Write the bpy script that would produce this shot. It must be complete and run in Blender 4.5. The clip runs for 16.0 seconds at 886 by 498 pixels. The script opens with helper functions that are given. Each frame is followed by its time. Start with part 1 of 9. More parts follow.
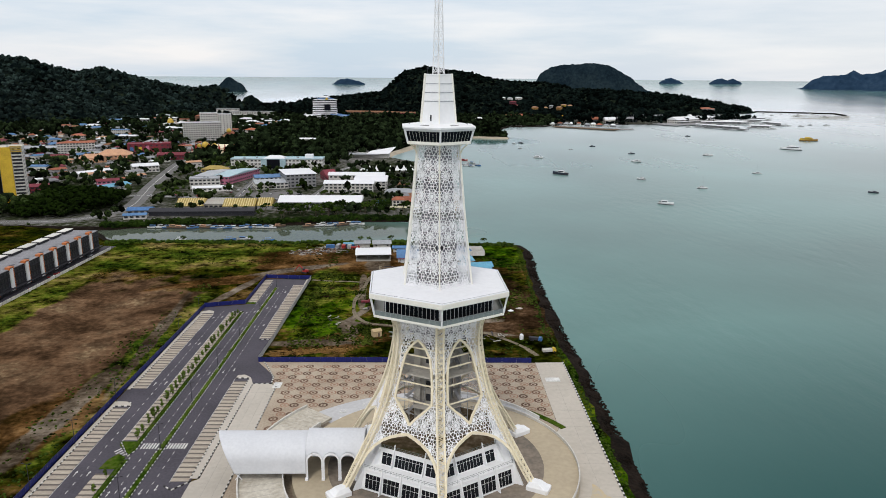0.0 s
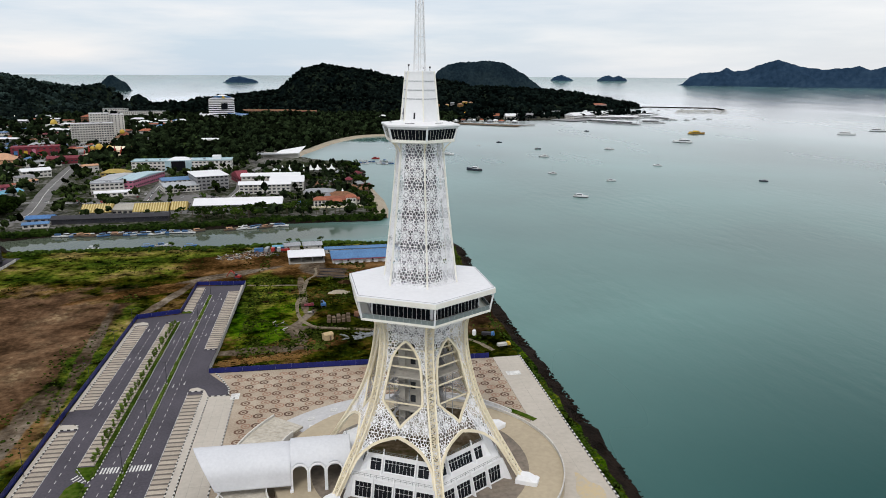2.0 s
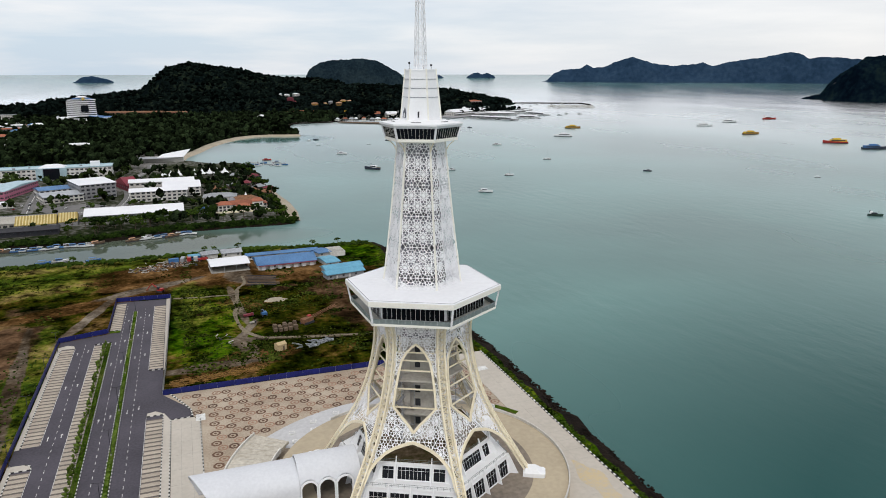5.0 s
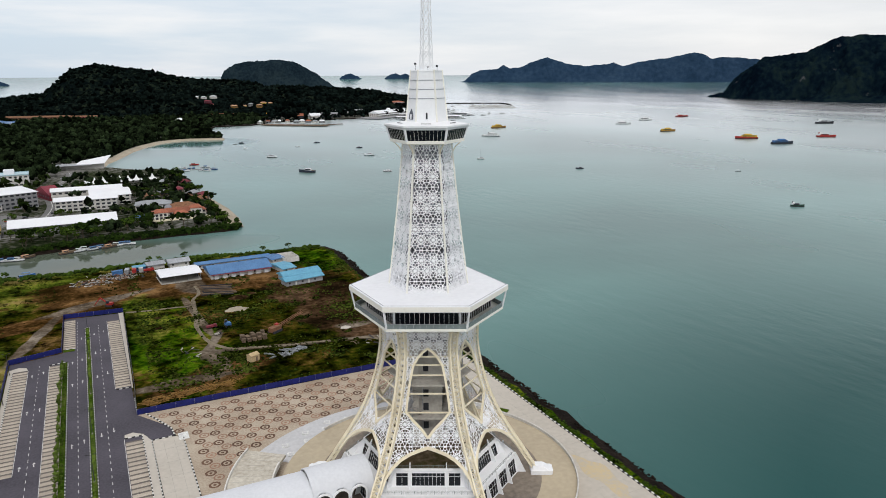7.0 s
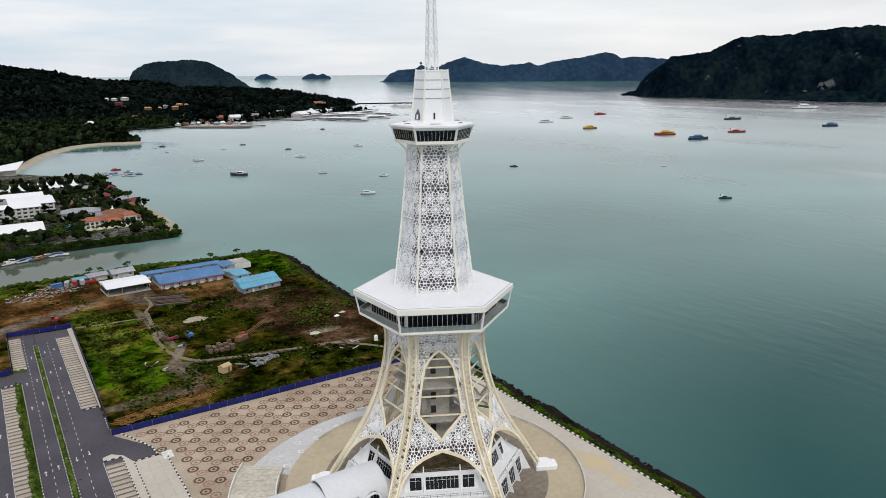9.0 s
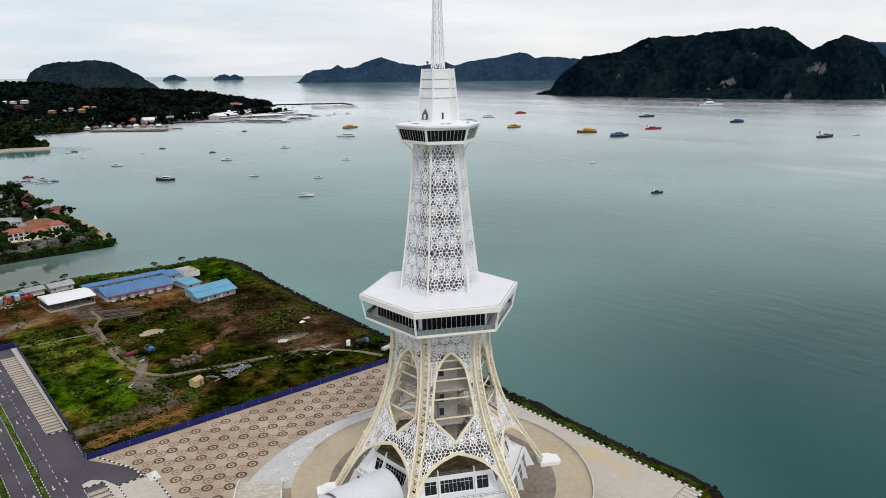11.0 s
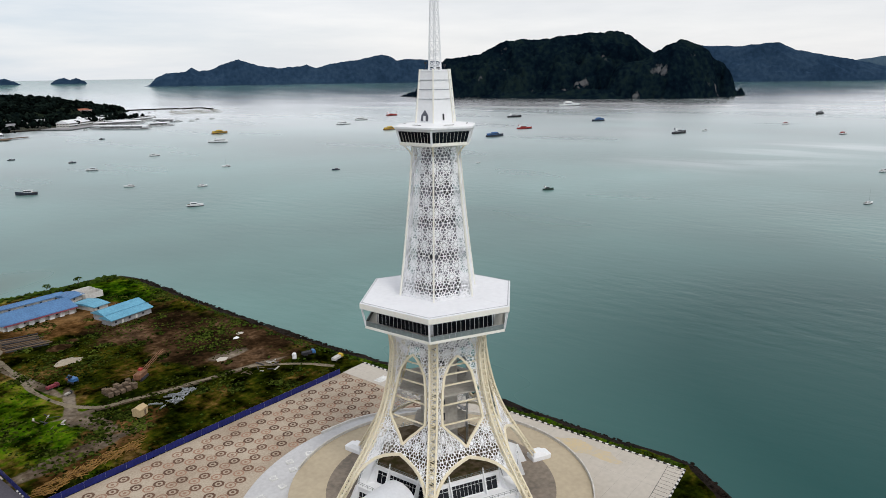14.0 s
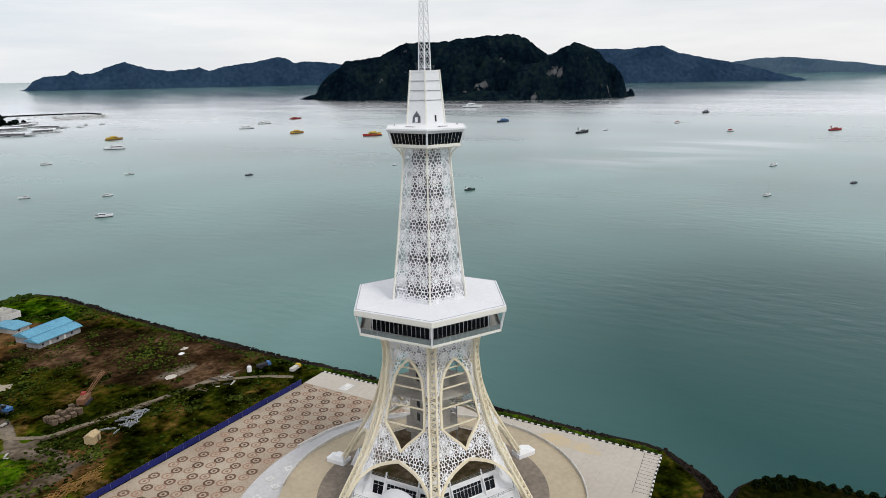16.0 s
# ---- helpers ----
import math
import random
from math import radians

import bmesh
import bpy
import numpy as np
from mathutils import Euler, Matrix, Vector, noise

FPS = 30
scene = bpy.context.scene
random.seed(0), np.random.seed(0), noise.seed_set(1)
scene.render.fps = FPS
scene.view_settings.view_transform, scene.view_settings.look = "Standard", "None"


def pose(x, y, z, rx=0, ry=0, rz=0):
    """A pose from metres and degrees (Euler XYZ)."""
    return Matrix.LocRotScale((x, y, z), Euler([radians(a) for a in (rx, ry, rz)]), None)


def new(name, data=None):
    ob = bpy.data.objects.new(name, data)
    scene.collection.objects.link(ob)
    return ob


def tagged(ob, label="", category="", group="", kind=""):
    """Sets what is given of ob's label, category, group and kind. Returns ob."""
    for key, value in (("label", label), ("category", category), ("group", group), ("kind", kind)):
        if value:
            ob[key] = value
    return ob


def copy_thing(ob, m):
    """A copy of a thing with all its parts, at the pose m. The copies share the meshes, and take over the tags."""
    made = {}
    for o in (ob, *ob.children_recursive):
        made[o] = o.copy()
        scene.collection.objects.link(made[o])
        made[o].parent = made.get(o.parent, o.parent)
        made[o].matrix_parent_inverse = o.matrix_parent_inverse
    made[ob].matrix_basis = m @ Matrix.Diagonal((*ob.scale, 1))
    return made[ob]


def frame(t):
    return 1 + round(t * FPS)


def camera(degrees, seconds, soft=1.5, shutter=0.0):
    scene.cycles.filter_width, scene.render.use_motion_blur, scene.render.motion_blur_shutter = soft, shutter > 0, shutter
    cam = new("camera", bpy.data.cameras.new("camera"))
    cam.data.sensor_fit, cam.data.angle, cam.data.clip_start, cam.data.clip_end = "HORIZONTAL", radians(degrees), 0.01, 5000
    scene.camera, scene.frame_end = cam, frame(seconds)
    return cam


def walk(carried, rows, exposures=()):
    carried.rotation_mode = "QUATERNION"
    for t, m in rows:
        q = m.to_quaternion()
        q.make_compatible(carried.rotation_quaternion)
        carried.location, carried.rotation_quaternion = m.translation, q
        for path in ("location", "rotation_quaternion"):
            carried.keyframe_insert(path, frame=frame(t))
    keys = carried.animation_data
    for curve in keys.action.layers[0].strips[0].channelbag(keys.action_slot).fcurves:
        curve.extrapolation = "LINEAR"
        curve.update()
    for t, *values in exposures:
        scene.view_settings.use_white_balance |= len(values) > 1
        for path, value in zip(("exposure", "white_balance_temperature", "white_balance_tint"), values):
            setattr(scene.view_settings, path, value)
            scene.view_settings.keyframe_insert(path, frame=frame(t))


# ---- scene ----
cam = camera(64.2, 16.0, soft=0.95)
METRES, EYE, TILT, LEAN, TURN = 190.6, 120.75, 0.505, 0.552, -1.3
ROWS = [
    (0.0, 0.0, 0.0, 0.0, 0.25, -14.44, -0.97),
    (0.5, -0.0311, 0.0028, -0.0006, -1.78, -14.46, -1.0),
    (1.0, -0.0623, 0.006, -0.0013, -3.9, -14.48, -1.0),
    (1.5, -0.0935, 0.0106, -0.0018, -6.03, -14.5, -0.99),
    (2.0, -0.1244, 0.0162, -0.0024, -8.2, -14.49, -0.96),
    (2.5, -0.155, 0.0236, -0.0036, -10.33, -14.48, -0.91),
    (3.0, -0.1857, 0.0303, -0.0035, -12.16, -14.5, -0.87),
    (3.5, -0.2158, 0.0395, -0.0044, -13.84, -14.51, -0.81),
    (4.0, -0.2459, 0.0488, -0.0045, -15.48, -14.52, -0.78),
    (6.5, -0.3906, 0.1115, -0.0064, -23.81, -14.41, -0.52),
    (7.0, -0.4184, 0.1259, -0.0067, -25.51, -14.37, -0.48),
    (7.5, -0.4461, 0.141, -0.007, -27.22, -14.34, -0.46),
    (8.0, -0.4727, 0.1575, -0.0073, -28.93, -14.34, -0.41),
    (8.5, -0.4975, 0.1739, -0.0077, -30.53, -14.33, -0.4),
    (9.0, -0.5231, 0.192, -0.0078, -32.24, -14.34, -0.34),
    (11.5, -0.6417, 0.2942, -0.0101, -40.78, -14.26, -0.15),
    (12.0, -0.6634, 0.3166, -0.0107, -42.48, -14.21, -0.11),
    (12.5, -0.6844, 0.3395, -0.0109, -44.19, -14.17, -0.08),
    (13.0, -0.7046, 0.3632, -0.0113, -45.91, -14.16, -0.06),
    (13.5, -0.7236, 0.3875, -0.0119, -47.98, -14.13, -0.04),
    (14.0, -0.7423, 0.4123, -0.0123, -50.34, -14.09, -0.01),
    (14.5, -0.7602, 0.4378, -0.0127, -52.47, -14.04, 0.01),
    (15.0, -0.7769, 0.4637, -0.0133, -54.42, -14.0, 0.04),
    (15.5, -0.7929, 0.4899, -0.0137, -56.46, -13.96, 0.1),
    (16.0, -0.8076, 0.517, -0.0143, -58.54, -13.91, 0.14),
]
walk(cam, [(t, pose(0, 0, EYE, TILT, LEAN, TURN) @ pose(METRES * x, METRES * y, METRES * z, 90 + pitch, roll, yaw)) for t, x, y, z, yaw, pitch, roll in ROWS])
# ------------------------------------------------------------------ world and light
SUN_EL, SUN_ROT = 52.0, 200.0
world = bpy.data.worlds.new("overcast_sky")
scene.world = world
world.use_nodes = True
wn, wl = world.node_tree.nodes, world.node_tree.links
wn.clear()
w_out = wn.new("ShaderNodeOutputWorld")
w_bg = wn.new("ShaderNodeBackground")
w_sky = wn.new("ShaderNodeTexSky")
w_sky.sky_type = "NISHITA"
w_sky.sun_disc = False
w_sky.sun_elevation, w_sky.sun_rotation = radians(SUN_EL), radians(SUN_ROT)
w_dim = wn.new("ShaderNodeVectorMath")
w_dim.operation = "SCALE"
w_dim.inputs["Scale"].default_value = 0.10
w_tc = wn.new("ShaderNodeTexCoord")
w_map = wn.new("ShaderNodeMapping")
w_map.inputs["Scale"].default_value = (1.5, 1.5, 11.0)
w_noise = wn.new("ShaderNodeTexNoise")
w_noise.inputs["Scale"].default_value = 1.9
w_noise.inputs["Detail"].default_value = 7.0
w_noise.inputs["Roughness"].default_value = 0.55
w_ramp = wn.new("ShaderNodeValToRGB")
w_ramp.color_ramp.elements[0].position, w_ramp.color_ramp.elements[0].color = 0.30, (0.60, 0.71, 0.83, 1)
w_ramp.color_ramp.elements[1].position, w_ramp.color_ramp.elements[1].color = 0.62, (0.945, 0.93, 0.94, 1)
w_mix = wn.new("ShaderNodeMix")
w_mix.data_type = "RGBA"
w_mix.inputs["Factor"].default_value = 0.86
wl.new(w_tc.outputs["Generated"], w_map.inputs["Vector"])
wl.new(w_map.outputs["Vector"], w_noise.inputs["Vector"])
w_sep = wn.new("ShaderNodeSeparateXYZ")
w_lift = wn.new("ShaderNodeMapRange")
w_lift.inputs["From Min"].default_value, w_lift.inputs["From Max"].default_value = 0.0, 0.16
w_lift.inputs["To Min"].default_value, w_lift.inputs["To Max"].default_value = -0.16, 0.05
w_sum = wn.new("ShaderNodeMath")
w_sum.operation = "ADD"
wl.new(w_tc.outputs["Generated"], w_sep.inputs[0])
wl.new(w_sep.outputs["Z"], w_lift.inputs["Value"])
wl.new(w_noise.outputs["Fac"], w_sum.inputs[0])
wl.new(w_lift.outputs["Result"], w_sum.inputs[1])
wl.new(w_sum.outputs[0], w_ramp.inputs["Fac"])
w_white = wn.new("ShaderNodeValToRGB")
w_white.color_ramp.elements[0].position, w_white.color_ramp.elements[0].color = 0.28, (0.76, 0.775, 0.81, 1)
w_white.color_ramp.elements[1].position, w_white.color_ramp.elements[1].color = 0.64, (0.955, 0.945, 0.95, 1)
wl.new(w_noise.outputs["Fac"], w_white.inputs["Fac"])
w_way = wn.new("ShaderNodeVectorMath")
w_way.operation = "DOT_PRODUCT"
w_way.inputs[1].default_value = (-0.75, 0.66, 0.0)
w_side = wn.new("ShaderNodeMapRange")
w_side.inputs["From Min"].default_value, w_side.inputs["From Max"].default_value = -0.15, 0.75
w_cloud = wn.new("ShaderNodeMix")
w_cloud.data_type = "RGBA"
wl.new(w_tc.outputs["Generated"], w_way.inputs[0])
wl.new(w_way.outputs["Value"], w_side.inputs["Value"])
wl.new(w_side.outputs["Result"], w_cloud.inputs["Factor"])
wl.new(w_white.outputs["Color"], w_cloud.inputs["A"])
wl.new(w_ramp.outputs["Color"], w_cloud.inputs["B"])
wl.new(w_sky.outputs["Color"], w_dim.inputs[0])
wl.new(w_dim.outputs["Vector"], w_mix.inputs["A"])
wl.new(w_cloud.outputs["Result"], w_mix.inputs["B"])
wl.new(w_mix.outputs["Result"], w_bg.inputs["Color"])
wl.new(w_bg.outputs["Background"], w_out.inputs["Surface"])
w_bg.inputs["Strength"].default_value = 1.05

sun = new("sun", bpy.data.lights.new("sun", "SUN"))
sun.data.energy, sun.data.angle, sun.data.color = 1.3, radians(14), (1.0, 0.96, 0.9)
sun.matrix_world = pose(0, 0, 400, 90 - SUN_EL, 0, 180 - SUN_ROT)


# ------------------------------------------------------------------ materials
def mat(name, col, rough=0.7, col2=None, big=0.05, fine=1.5, amount=0.5, bump=0.2, metal=0.0, rand=0.0, dist=0.05, spec=0.3):
    """A surface with variation at two scales (metres via object coordinates) and fine relief."""
    m = bpy.data.materials.new(name)
    m.use_nodes = True
    n, l = m.node_tree.nodes, m.node_tree.links
    b = n["Principled BSDF"]
    b.inputs["Roughness"].default_value, b.inputs["Metallic"].default_value = rough, metal
    b.inputs["Specular IOR Level"].default_value = spec
    tc = n.new("ShaderNodeTexCoord")
    n1, n2 = n.new("ShaderNodeTexNoise"), n.new("ShaderNodeTexNoise")
    n1.inputs["Scale"].default_value, n1.inputs["Detail"].default_value = big, 5
    n2.inputs["Scale"].default_value, n2.inputs["Detail"].default_value = fine, 4
    for k in (n1, n2):
        l.new(tc.outputs["Object"], k.inputs["Vector"])
    add = n.new("ShaderNodeMath")
    add.operation = "MULTIPLY_ADD"
    add.inputs[1].default_value, add.inputs[2].default_value = 0.5, 0.0
    l.new(n2.outputs["Fac"], add.inputs[0])
    add2 = n.new("ShaderNodeMath")
    add2.operation = "MULTIPLY_ADD"
    add2.inputs[1].default_value = 0.5
    l.new(n1.outputs["Fac"], add2.inputs[0])
    l.new(add.outputs[0], add2.inputs[2])
    ramp = n.new("ShaderNodeValToRGB")
    c2 = col2 or tuple(c * 0.55 for c in col)
    e = ramp.color_ramp.elements
    e[0].position, e[0].color = 0.5 - 0.17 * (1.2 - amount), (*c2, 1)
    e[1].position, e[1].color = 0.5 + 0.13 * (1.2 - amount), (*col, 1)
    l.new(add2.outputs[0], ramp.inputs["Fac"])
    last = ramp.outputs["Color"]
    if rand:
        oi = n.new("ShaderNodeObjectInfo")
        hsv = n.new("ShaderNodeHueSaturation")
        mr = n.new("ShaderNodeMapRange")
        mr.inputs["To Min"].default_value, mr.inputs["To Max"].default_value = 1 - rand, 1 + rand
        l.new(oi.outputs["Random"], mr.inputs["Value"])
        l.new(mr.outputs["Result"], hsv.inputs["Value"])
        l.new(last, hsv.inputs["Color"])
        last = hsv.outputs["Color"]
    l.new(last, b.inputs["Base Color"])
    if bump:
        bp = n.new("ShaderNodeBump")
        bp.inputs["Strength"].default_value, bp.inputs["Distance"].default_value = bump, dist
        l.new(n2.outputs["Fac"], bp.inputs["Height"])
        l.new(bp.outputs["Normal"], b.inputs["Normal"])
    return m


def blend_mat(name, stops, big, fine, rough=0.9, bump=0.6, dist=0.5, stretch=(1, 1, 1)):
    """Ground cover: a ramp of several colours driven by broad and fine noise."""
    m = mat(name, stops[-1][1], rough, big=big, fine=fine, bump=bump, dist=dist, spec=0.0)
    n, l = m.node_tree.nodes, m.node_tree.links
    ramp = [k for k in n if k.bl_idname == "ShaderNodeValToRGB"][0]
    e = ramp.color_ramp.elements
    while len(e) < len(stops):
        e.new(0.5)
    for el, (pos, col) in zip(e, stops):
        el.position, el.color = 0.5 + (pos - 0.5) * 0.6, (*col, 1)
    return m


M_WHITE = mat("white_coated_panel", (0.80, 0.81, 0.83), 0.45, (0.755, 0.765, 0.785), big=0.12, fine=1.2, bump=0.05)
M_VAULT = mat("white_fabric_vault", (0.64, 0.655, 0.69), 0.6, (0.58, 0.595, 0.63), big=0.12, fine=1.2, bump=0.05)
M_ROOFW = mat("white_roof_membrane", (0.74, 0.75, 0.78), 0.55, (0.69, 0.70, 0.73), big=0.1, fine=0.7, bump=0.05)
M_IVORY = mat("ivory_painted_steel", (0.82, 0.81, 0.75), 0.45, (0.76, 0.74, 0.67), big=0.15, fine=2.0, bump=0.05)
M_CREAM = mat("cream_painted_steel", (0.82, 0.75, 0.58), 0.45, (0.72, 0.64, 0.47), big=0.15, fine=2.0, bump=0.08)
M_SCREEN = mat("white_metal_screen", (0.90, 0.905, 0.93), 0.4, (0.84, 0.845, 0.87), big=0.2, fine=1.5, bump=0.04)
# Grey darkened to imitate the shade inside the enclosed tower.
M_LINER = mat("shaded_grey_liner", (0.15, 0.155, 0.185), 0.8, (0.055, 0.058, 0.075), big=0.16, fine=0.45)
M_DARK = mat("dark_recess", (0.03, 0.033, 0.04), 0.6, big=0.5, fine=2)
M_CONC = mat("weathered_concrete", (0.42, 0.40, 0.36), 0.85, (0.27, 0.25, 0.22), big=0.06, fine=0.9, amount=0.3, bump=0.3)
M_CORE = mat("core_concrete", (0.46, 0.44, 0.40), 0.85, (0.33, 0.31, 0.28), big=0.15, fine=1.0, amount=0.4, bump=0.3)
M_GLASS = mat("tinted_glass", (0.008, 0.010, 0.014), 0.12, (0.005, 0.006, 0.009), bump=0, spec=0.2)
M_RAIL = mat("grey_green_glass", (0.20, 0.24, 0.24), 0.12, (0.15, 0.18, 0.18), bump=0, spec=0.5)
M_ASPH = mat("asphalt", (0.080, 0.073, 0.090), 0.9, (0.048, 0.044, 0.055), big=0.06, fine=1.3, amount=0.35, bump=0.3)
M_BAY = mat("beige_block_paving", (0.44, 0.39, 0.32), 0.9, (0.33, 0.28, 0.23), big=0.15, fine=2.0, rand=0.12)
M_BAYDARK = mat("brown_bay_joint", (0.16, 0.135, 0.12), 0.9, big=0.2, fine=2)
M_MARK = mat("road_paint_white", (0.72, 0.72, 0.70), 0.7, (0.45, 0.45, 0.44), big=0.4, fine=2.5)
M_BLACKP = mat("kerb_black_paint", (0.03, 0.03, 0.03), 0.8, big=0.4, fine=3)
M_KERB = mat("kerb_white_paint", (0.70, 0.69, 0.66), 0.8, (0.5, 0.49, 0.46), big=0.4, fine=3)
M_APRON = mat("pale_concrete_apron", (0.49, 0.45, 0.395), 0.9, (0.42, 0.385, 0.335), big=0.05, fine=0.6, amount=0.35)
M_DECK = mat("sandy_screed", (0.46, 0.39, 0.28), 0.9, (0.385, 0.325, 0.235), big=0.05, fine=0.7, amount=0.35)
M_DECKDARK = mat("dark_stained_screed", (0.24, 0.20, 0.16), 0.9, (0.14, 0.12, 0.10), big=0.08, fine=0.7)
M_PAVE = mat("greyish_beige_paving", (0.43, 0.365, 0.285), 0.9, (0.29, 0.225, 0.165), big=0.07, fine=1.6, amount=0.4)
M_MED1 = mat("dark_brown_paver", (0.135, 0.072, 0.046), 0.9, (0.095, 0.052, 0.034), big=0.2, fine=2, rand=0.25)
M_MED2 = mat("russet_paver", (0.30, 0.175, 0.12), 0.9, (0.24, 0.135, 0.09), big=0.2, fine=2, rand=0.15)
M_PALE = mat("pale_stone_ramp", (0.52, 0.52, 0.53), 0.8, (0.44, 0.44, 0.45), big=0.06, fine=0.9)
M_BLUE = mat("navy_hoarding", (0.012, 0.018, 0.15), 0.5, (0.008, 0.012, 0.09), big=0.3, fine=1.5)
M_ZINC = mat("bare_zinc_sheet", (0.45, 0.45, 0.44), 0.5, (0.33, 0.33, 0.32), big=0.3, fine=1.5)
M_ROCK = mat("dark_armour_rock", (0.017, 0.012, 0.009), 0.95, (0.005, 0.004, 0.003), big=0.15, fine=0.9, bump=0.8, dist=0.4, spec=0.05)
M_SLABC = mat("pale_rough_concrete", (0.60, 0.565, 0.49), 0.9, (0.36, 0.32, 0.26), big=0.12, fine=0.8, amount=0.25, bump=0.3)
M_SAND = mat("pale_sand", (0.40, 0.345, 0.265), 0.95, (0.29, 0.25, 0.19), big=0.05, fine=0.8)
M_EARTH = blend_mat("trodden_earth", [(0.30, (0.0480, 0.0440, 0.0176)), (0.42, (0.0800, 0.0600, 0.0360)), (0.52, (0.1120, 0.0840, 0.0544)), (0.66, (0.1760, 0.1440, 0.1040))], 0.04, 0.5)
M_LAWN = blend_mat("bright_green_grass", [(0.30, (0.0140, 0.0300, 0.0035)), (0.45, (0.0320, 0.0650, 0.0060)), (0.56, (0.0520, 0.0880, 0.0095)), (0.68, (0.0850, 0.0950, 0.0250))], 0.05, 0.5)
M_TOWN = blend_mat("town_ground", [(0.30, (0.0120, 0.0185, 0.0076)), (0.44, (0.0350, 0.0415, 0.0215)), (0.54, (0.0980, 0.0970, 0.0850)), (0.67, (0.2000, 0.1930, 0.1850))], 0.012, 0.2)
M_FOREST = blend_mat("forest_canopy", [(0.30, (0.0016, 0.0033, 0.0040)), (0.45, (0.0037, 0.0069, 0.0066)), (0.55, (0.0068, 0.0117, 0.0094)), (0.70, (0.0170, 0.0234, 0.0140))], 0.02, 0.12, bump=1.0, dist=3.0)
# Distance haze is put into these three base colours as blue.
M_HAZY = blend_mat("forest_painted_haze", [(0.30, (0.0060, 0.0125, 0.0190)), (0.5, (0.0110, 0.0210, 0.0285)), (0.70, (0.0190, 0.0320, 0.0385))], 0.01, 0.09, bump=0.6, dist=4.0)
M_FAINT = blend_mat("coast_painted_haze", [(0.30, (0.055, 0.095, 0.145)), (0.5, (0.07, 0.115, 0.165)), (0.70, (0.085, 0.13, 0.18))], 0.006, 0.05, bump=0.2, dist=4.0)
M_FAR = blend_mat("distant_forest_painted_haze", [(0.30, (0.014, 0.032, 0.062)), (0.5, (0.021, 0.044, 0.082)), (0.70, (0.030, 0.057, 0.098))], 0.006, 0.05, bump=0.4, dist=4.0)
# Dark forest with the blue of distance haze mixed into its ramp.
M_ISLE = blend_mat("island_forest_haze_tint", [(0.30, (0.0014, 0.0038, 0.0080)), (0.45, (0.0026, 0.0070, 0.0120)), (0.55, (0.0046, 0.0110, 0.0150)), (0.70, (0.0085, 0.0165, 0.0170))], 0.008, 0.05, bump=0.8, dist=4.0)


def limestone(m):
    """Bare pale rock where the slope is steep and the growth thin."""
    n, l = m.node_tree.nodes, m.node_tree.links
    b = n["Principled BSDF"]
    src = b.inputs["Base Color"].links[0].from_socket
    geo, sep, tc, nz = n.new("ShaderNodeNewGeometry"), n.new("ShaderNodeSeparateXYZ"), n.new("ShaderNodeTexCoord"), n.new("ShaderNodeTexNoise")
    nz.inputs["Scale"].default_value, nz.inputs["Detail"].default_value = 0.011, 8
    l.new(tc.outputs["Object"], nz.inputs["Vector"])
    l.new(geo.outputs["True Normal"], sep.inputs[0])
    steep, thin, both, mix = n.new("ShaderNodeMapRange"), n.new("ShaderNodeMapRange"), n.new("ShaderNodeMath"), n.new("ShaderNodeMix")
    steep.inputs["From Min"].default_value, steep.inputs["From Max"].default_value = 0.52, 0.38
    thin.inputs["From Min"].default_value, thin.inputs["From Max"].default_value = 0.615, 0.67
    l.new(sep.outputs["Z"], steep.inputs["Value"])
    l.new(nz.outputs["Fac"], thin.inputs["Value"])
    both.operation = "MULTIPLY"
    l.new(steep.outputs["Result"], both.inputs[0])
    l.new(thin.outputs["Result"], both.inputs[1])
    mix.data_type = "RGBA"
    mix.inputs["B"].default_value = (0.10, 0.10, 0.105, 1)
    l.new(both.outputs[0], mix.inputs["Factor"])
    l.new(src, mix.inputs["A"])
    l.new(mix.outputs["Result"], b.inputs["Base Color"])


limestone(M_ISLE)
M_LEAF = mat("green_leaves", (0.050, 0.086, 0.012), 0.8, (0.010, 0.018, 0.005), big=0.15, fine=1.0, bump=0.6, rand=0.35, dist=0.3, spec=0.0)
M_LEAFB = mat("bright_green_leaves", (0.105, 0.155, 0.028), 0.8, (0.030, 0.052, 0.010), big=0.15, fine=1.0, bump=0.5, rand=0.3, dist=0.3, spec=0.0)
M_LEAFD = mat("dark_green_leaves", (0.019, 0.036, 0.006), 0.8, (0.004, 0.008, 0.003), big=0.15, fine=1.0, bump=0.6, rand=0.35, dist=0.3, spec=0.0)
M_BUSH = mat("blackish_green_leaves", (0.0075, 0.0135, 0.0045), 0.8, (0.002, 0.004, 0.002), big=0.3, fine=1.5, bump=0.6, rand=0.3, dist=0.2, spec=0.0)
M_TRUNK = mat("bark", (0.13, 0.10, 0.07), 0.95, big=0.5, fine=4)
M_BLUEROOF = mat("blue_corrugated_roof", (0.085, 0.205, 0.40), 0.5, (0.05, 0.125, 0.26), big=0.15, fine=1.2)
M_CYANROOF = mat("faded_cyan_roof", (0.13, 0.36, 0.50), 0.5, (0.09, 0.26, 0.38), big=0.2, fine=1.0)
M_PALECYAN = mat("pale_cyan_roof", (0.40, 0.54, 0.60), 0.5, (0.30, 0.42, 0.47), big=0.2, fine=1.0)
M_GREYROOF = mat("grey_metal_roof", (0.36, 0.38, 0.41), 0.5, (0.25, 0.26, 0.28), big=0.1, fine=0.9, rand=0.2)
M_REDROOF = mat("terracotta_roof", (0.36, 0.125, 0.07), 0.8, (0.22, 0.075, 0.045), big=0.2, fine=1.5, rand=0.25)
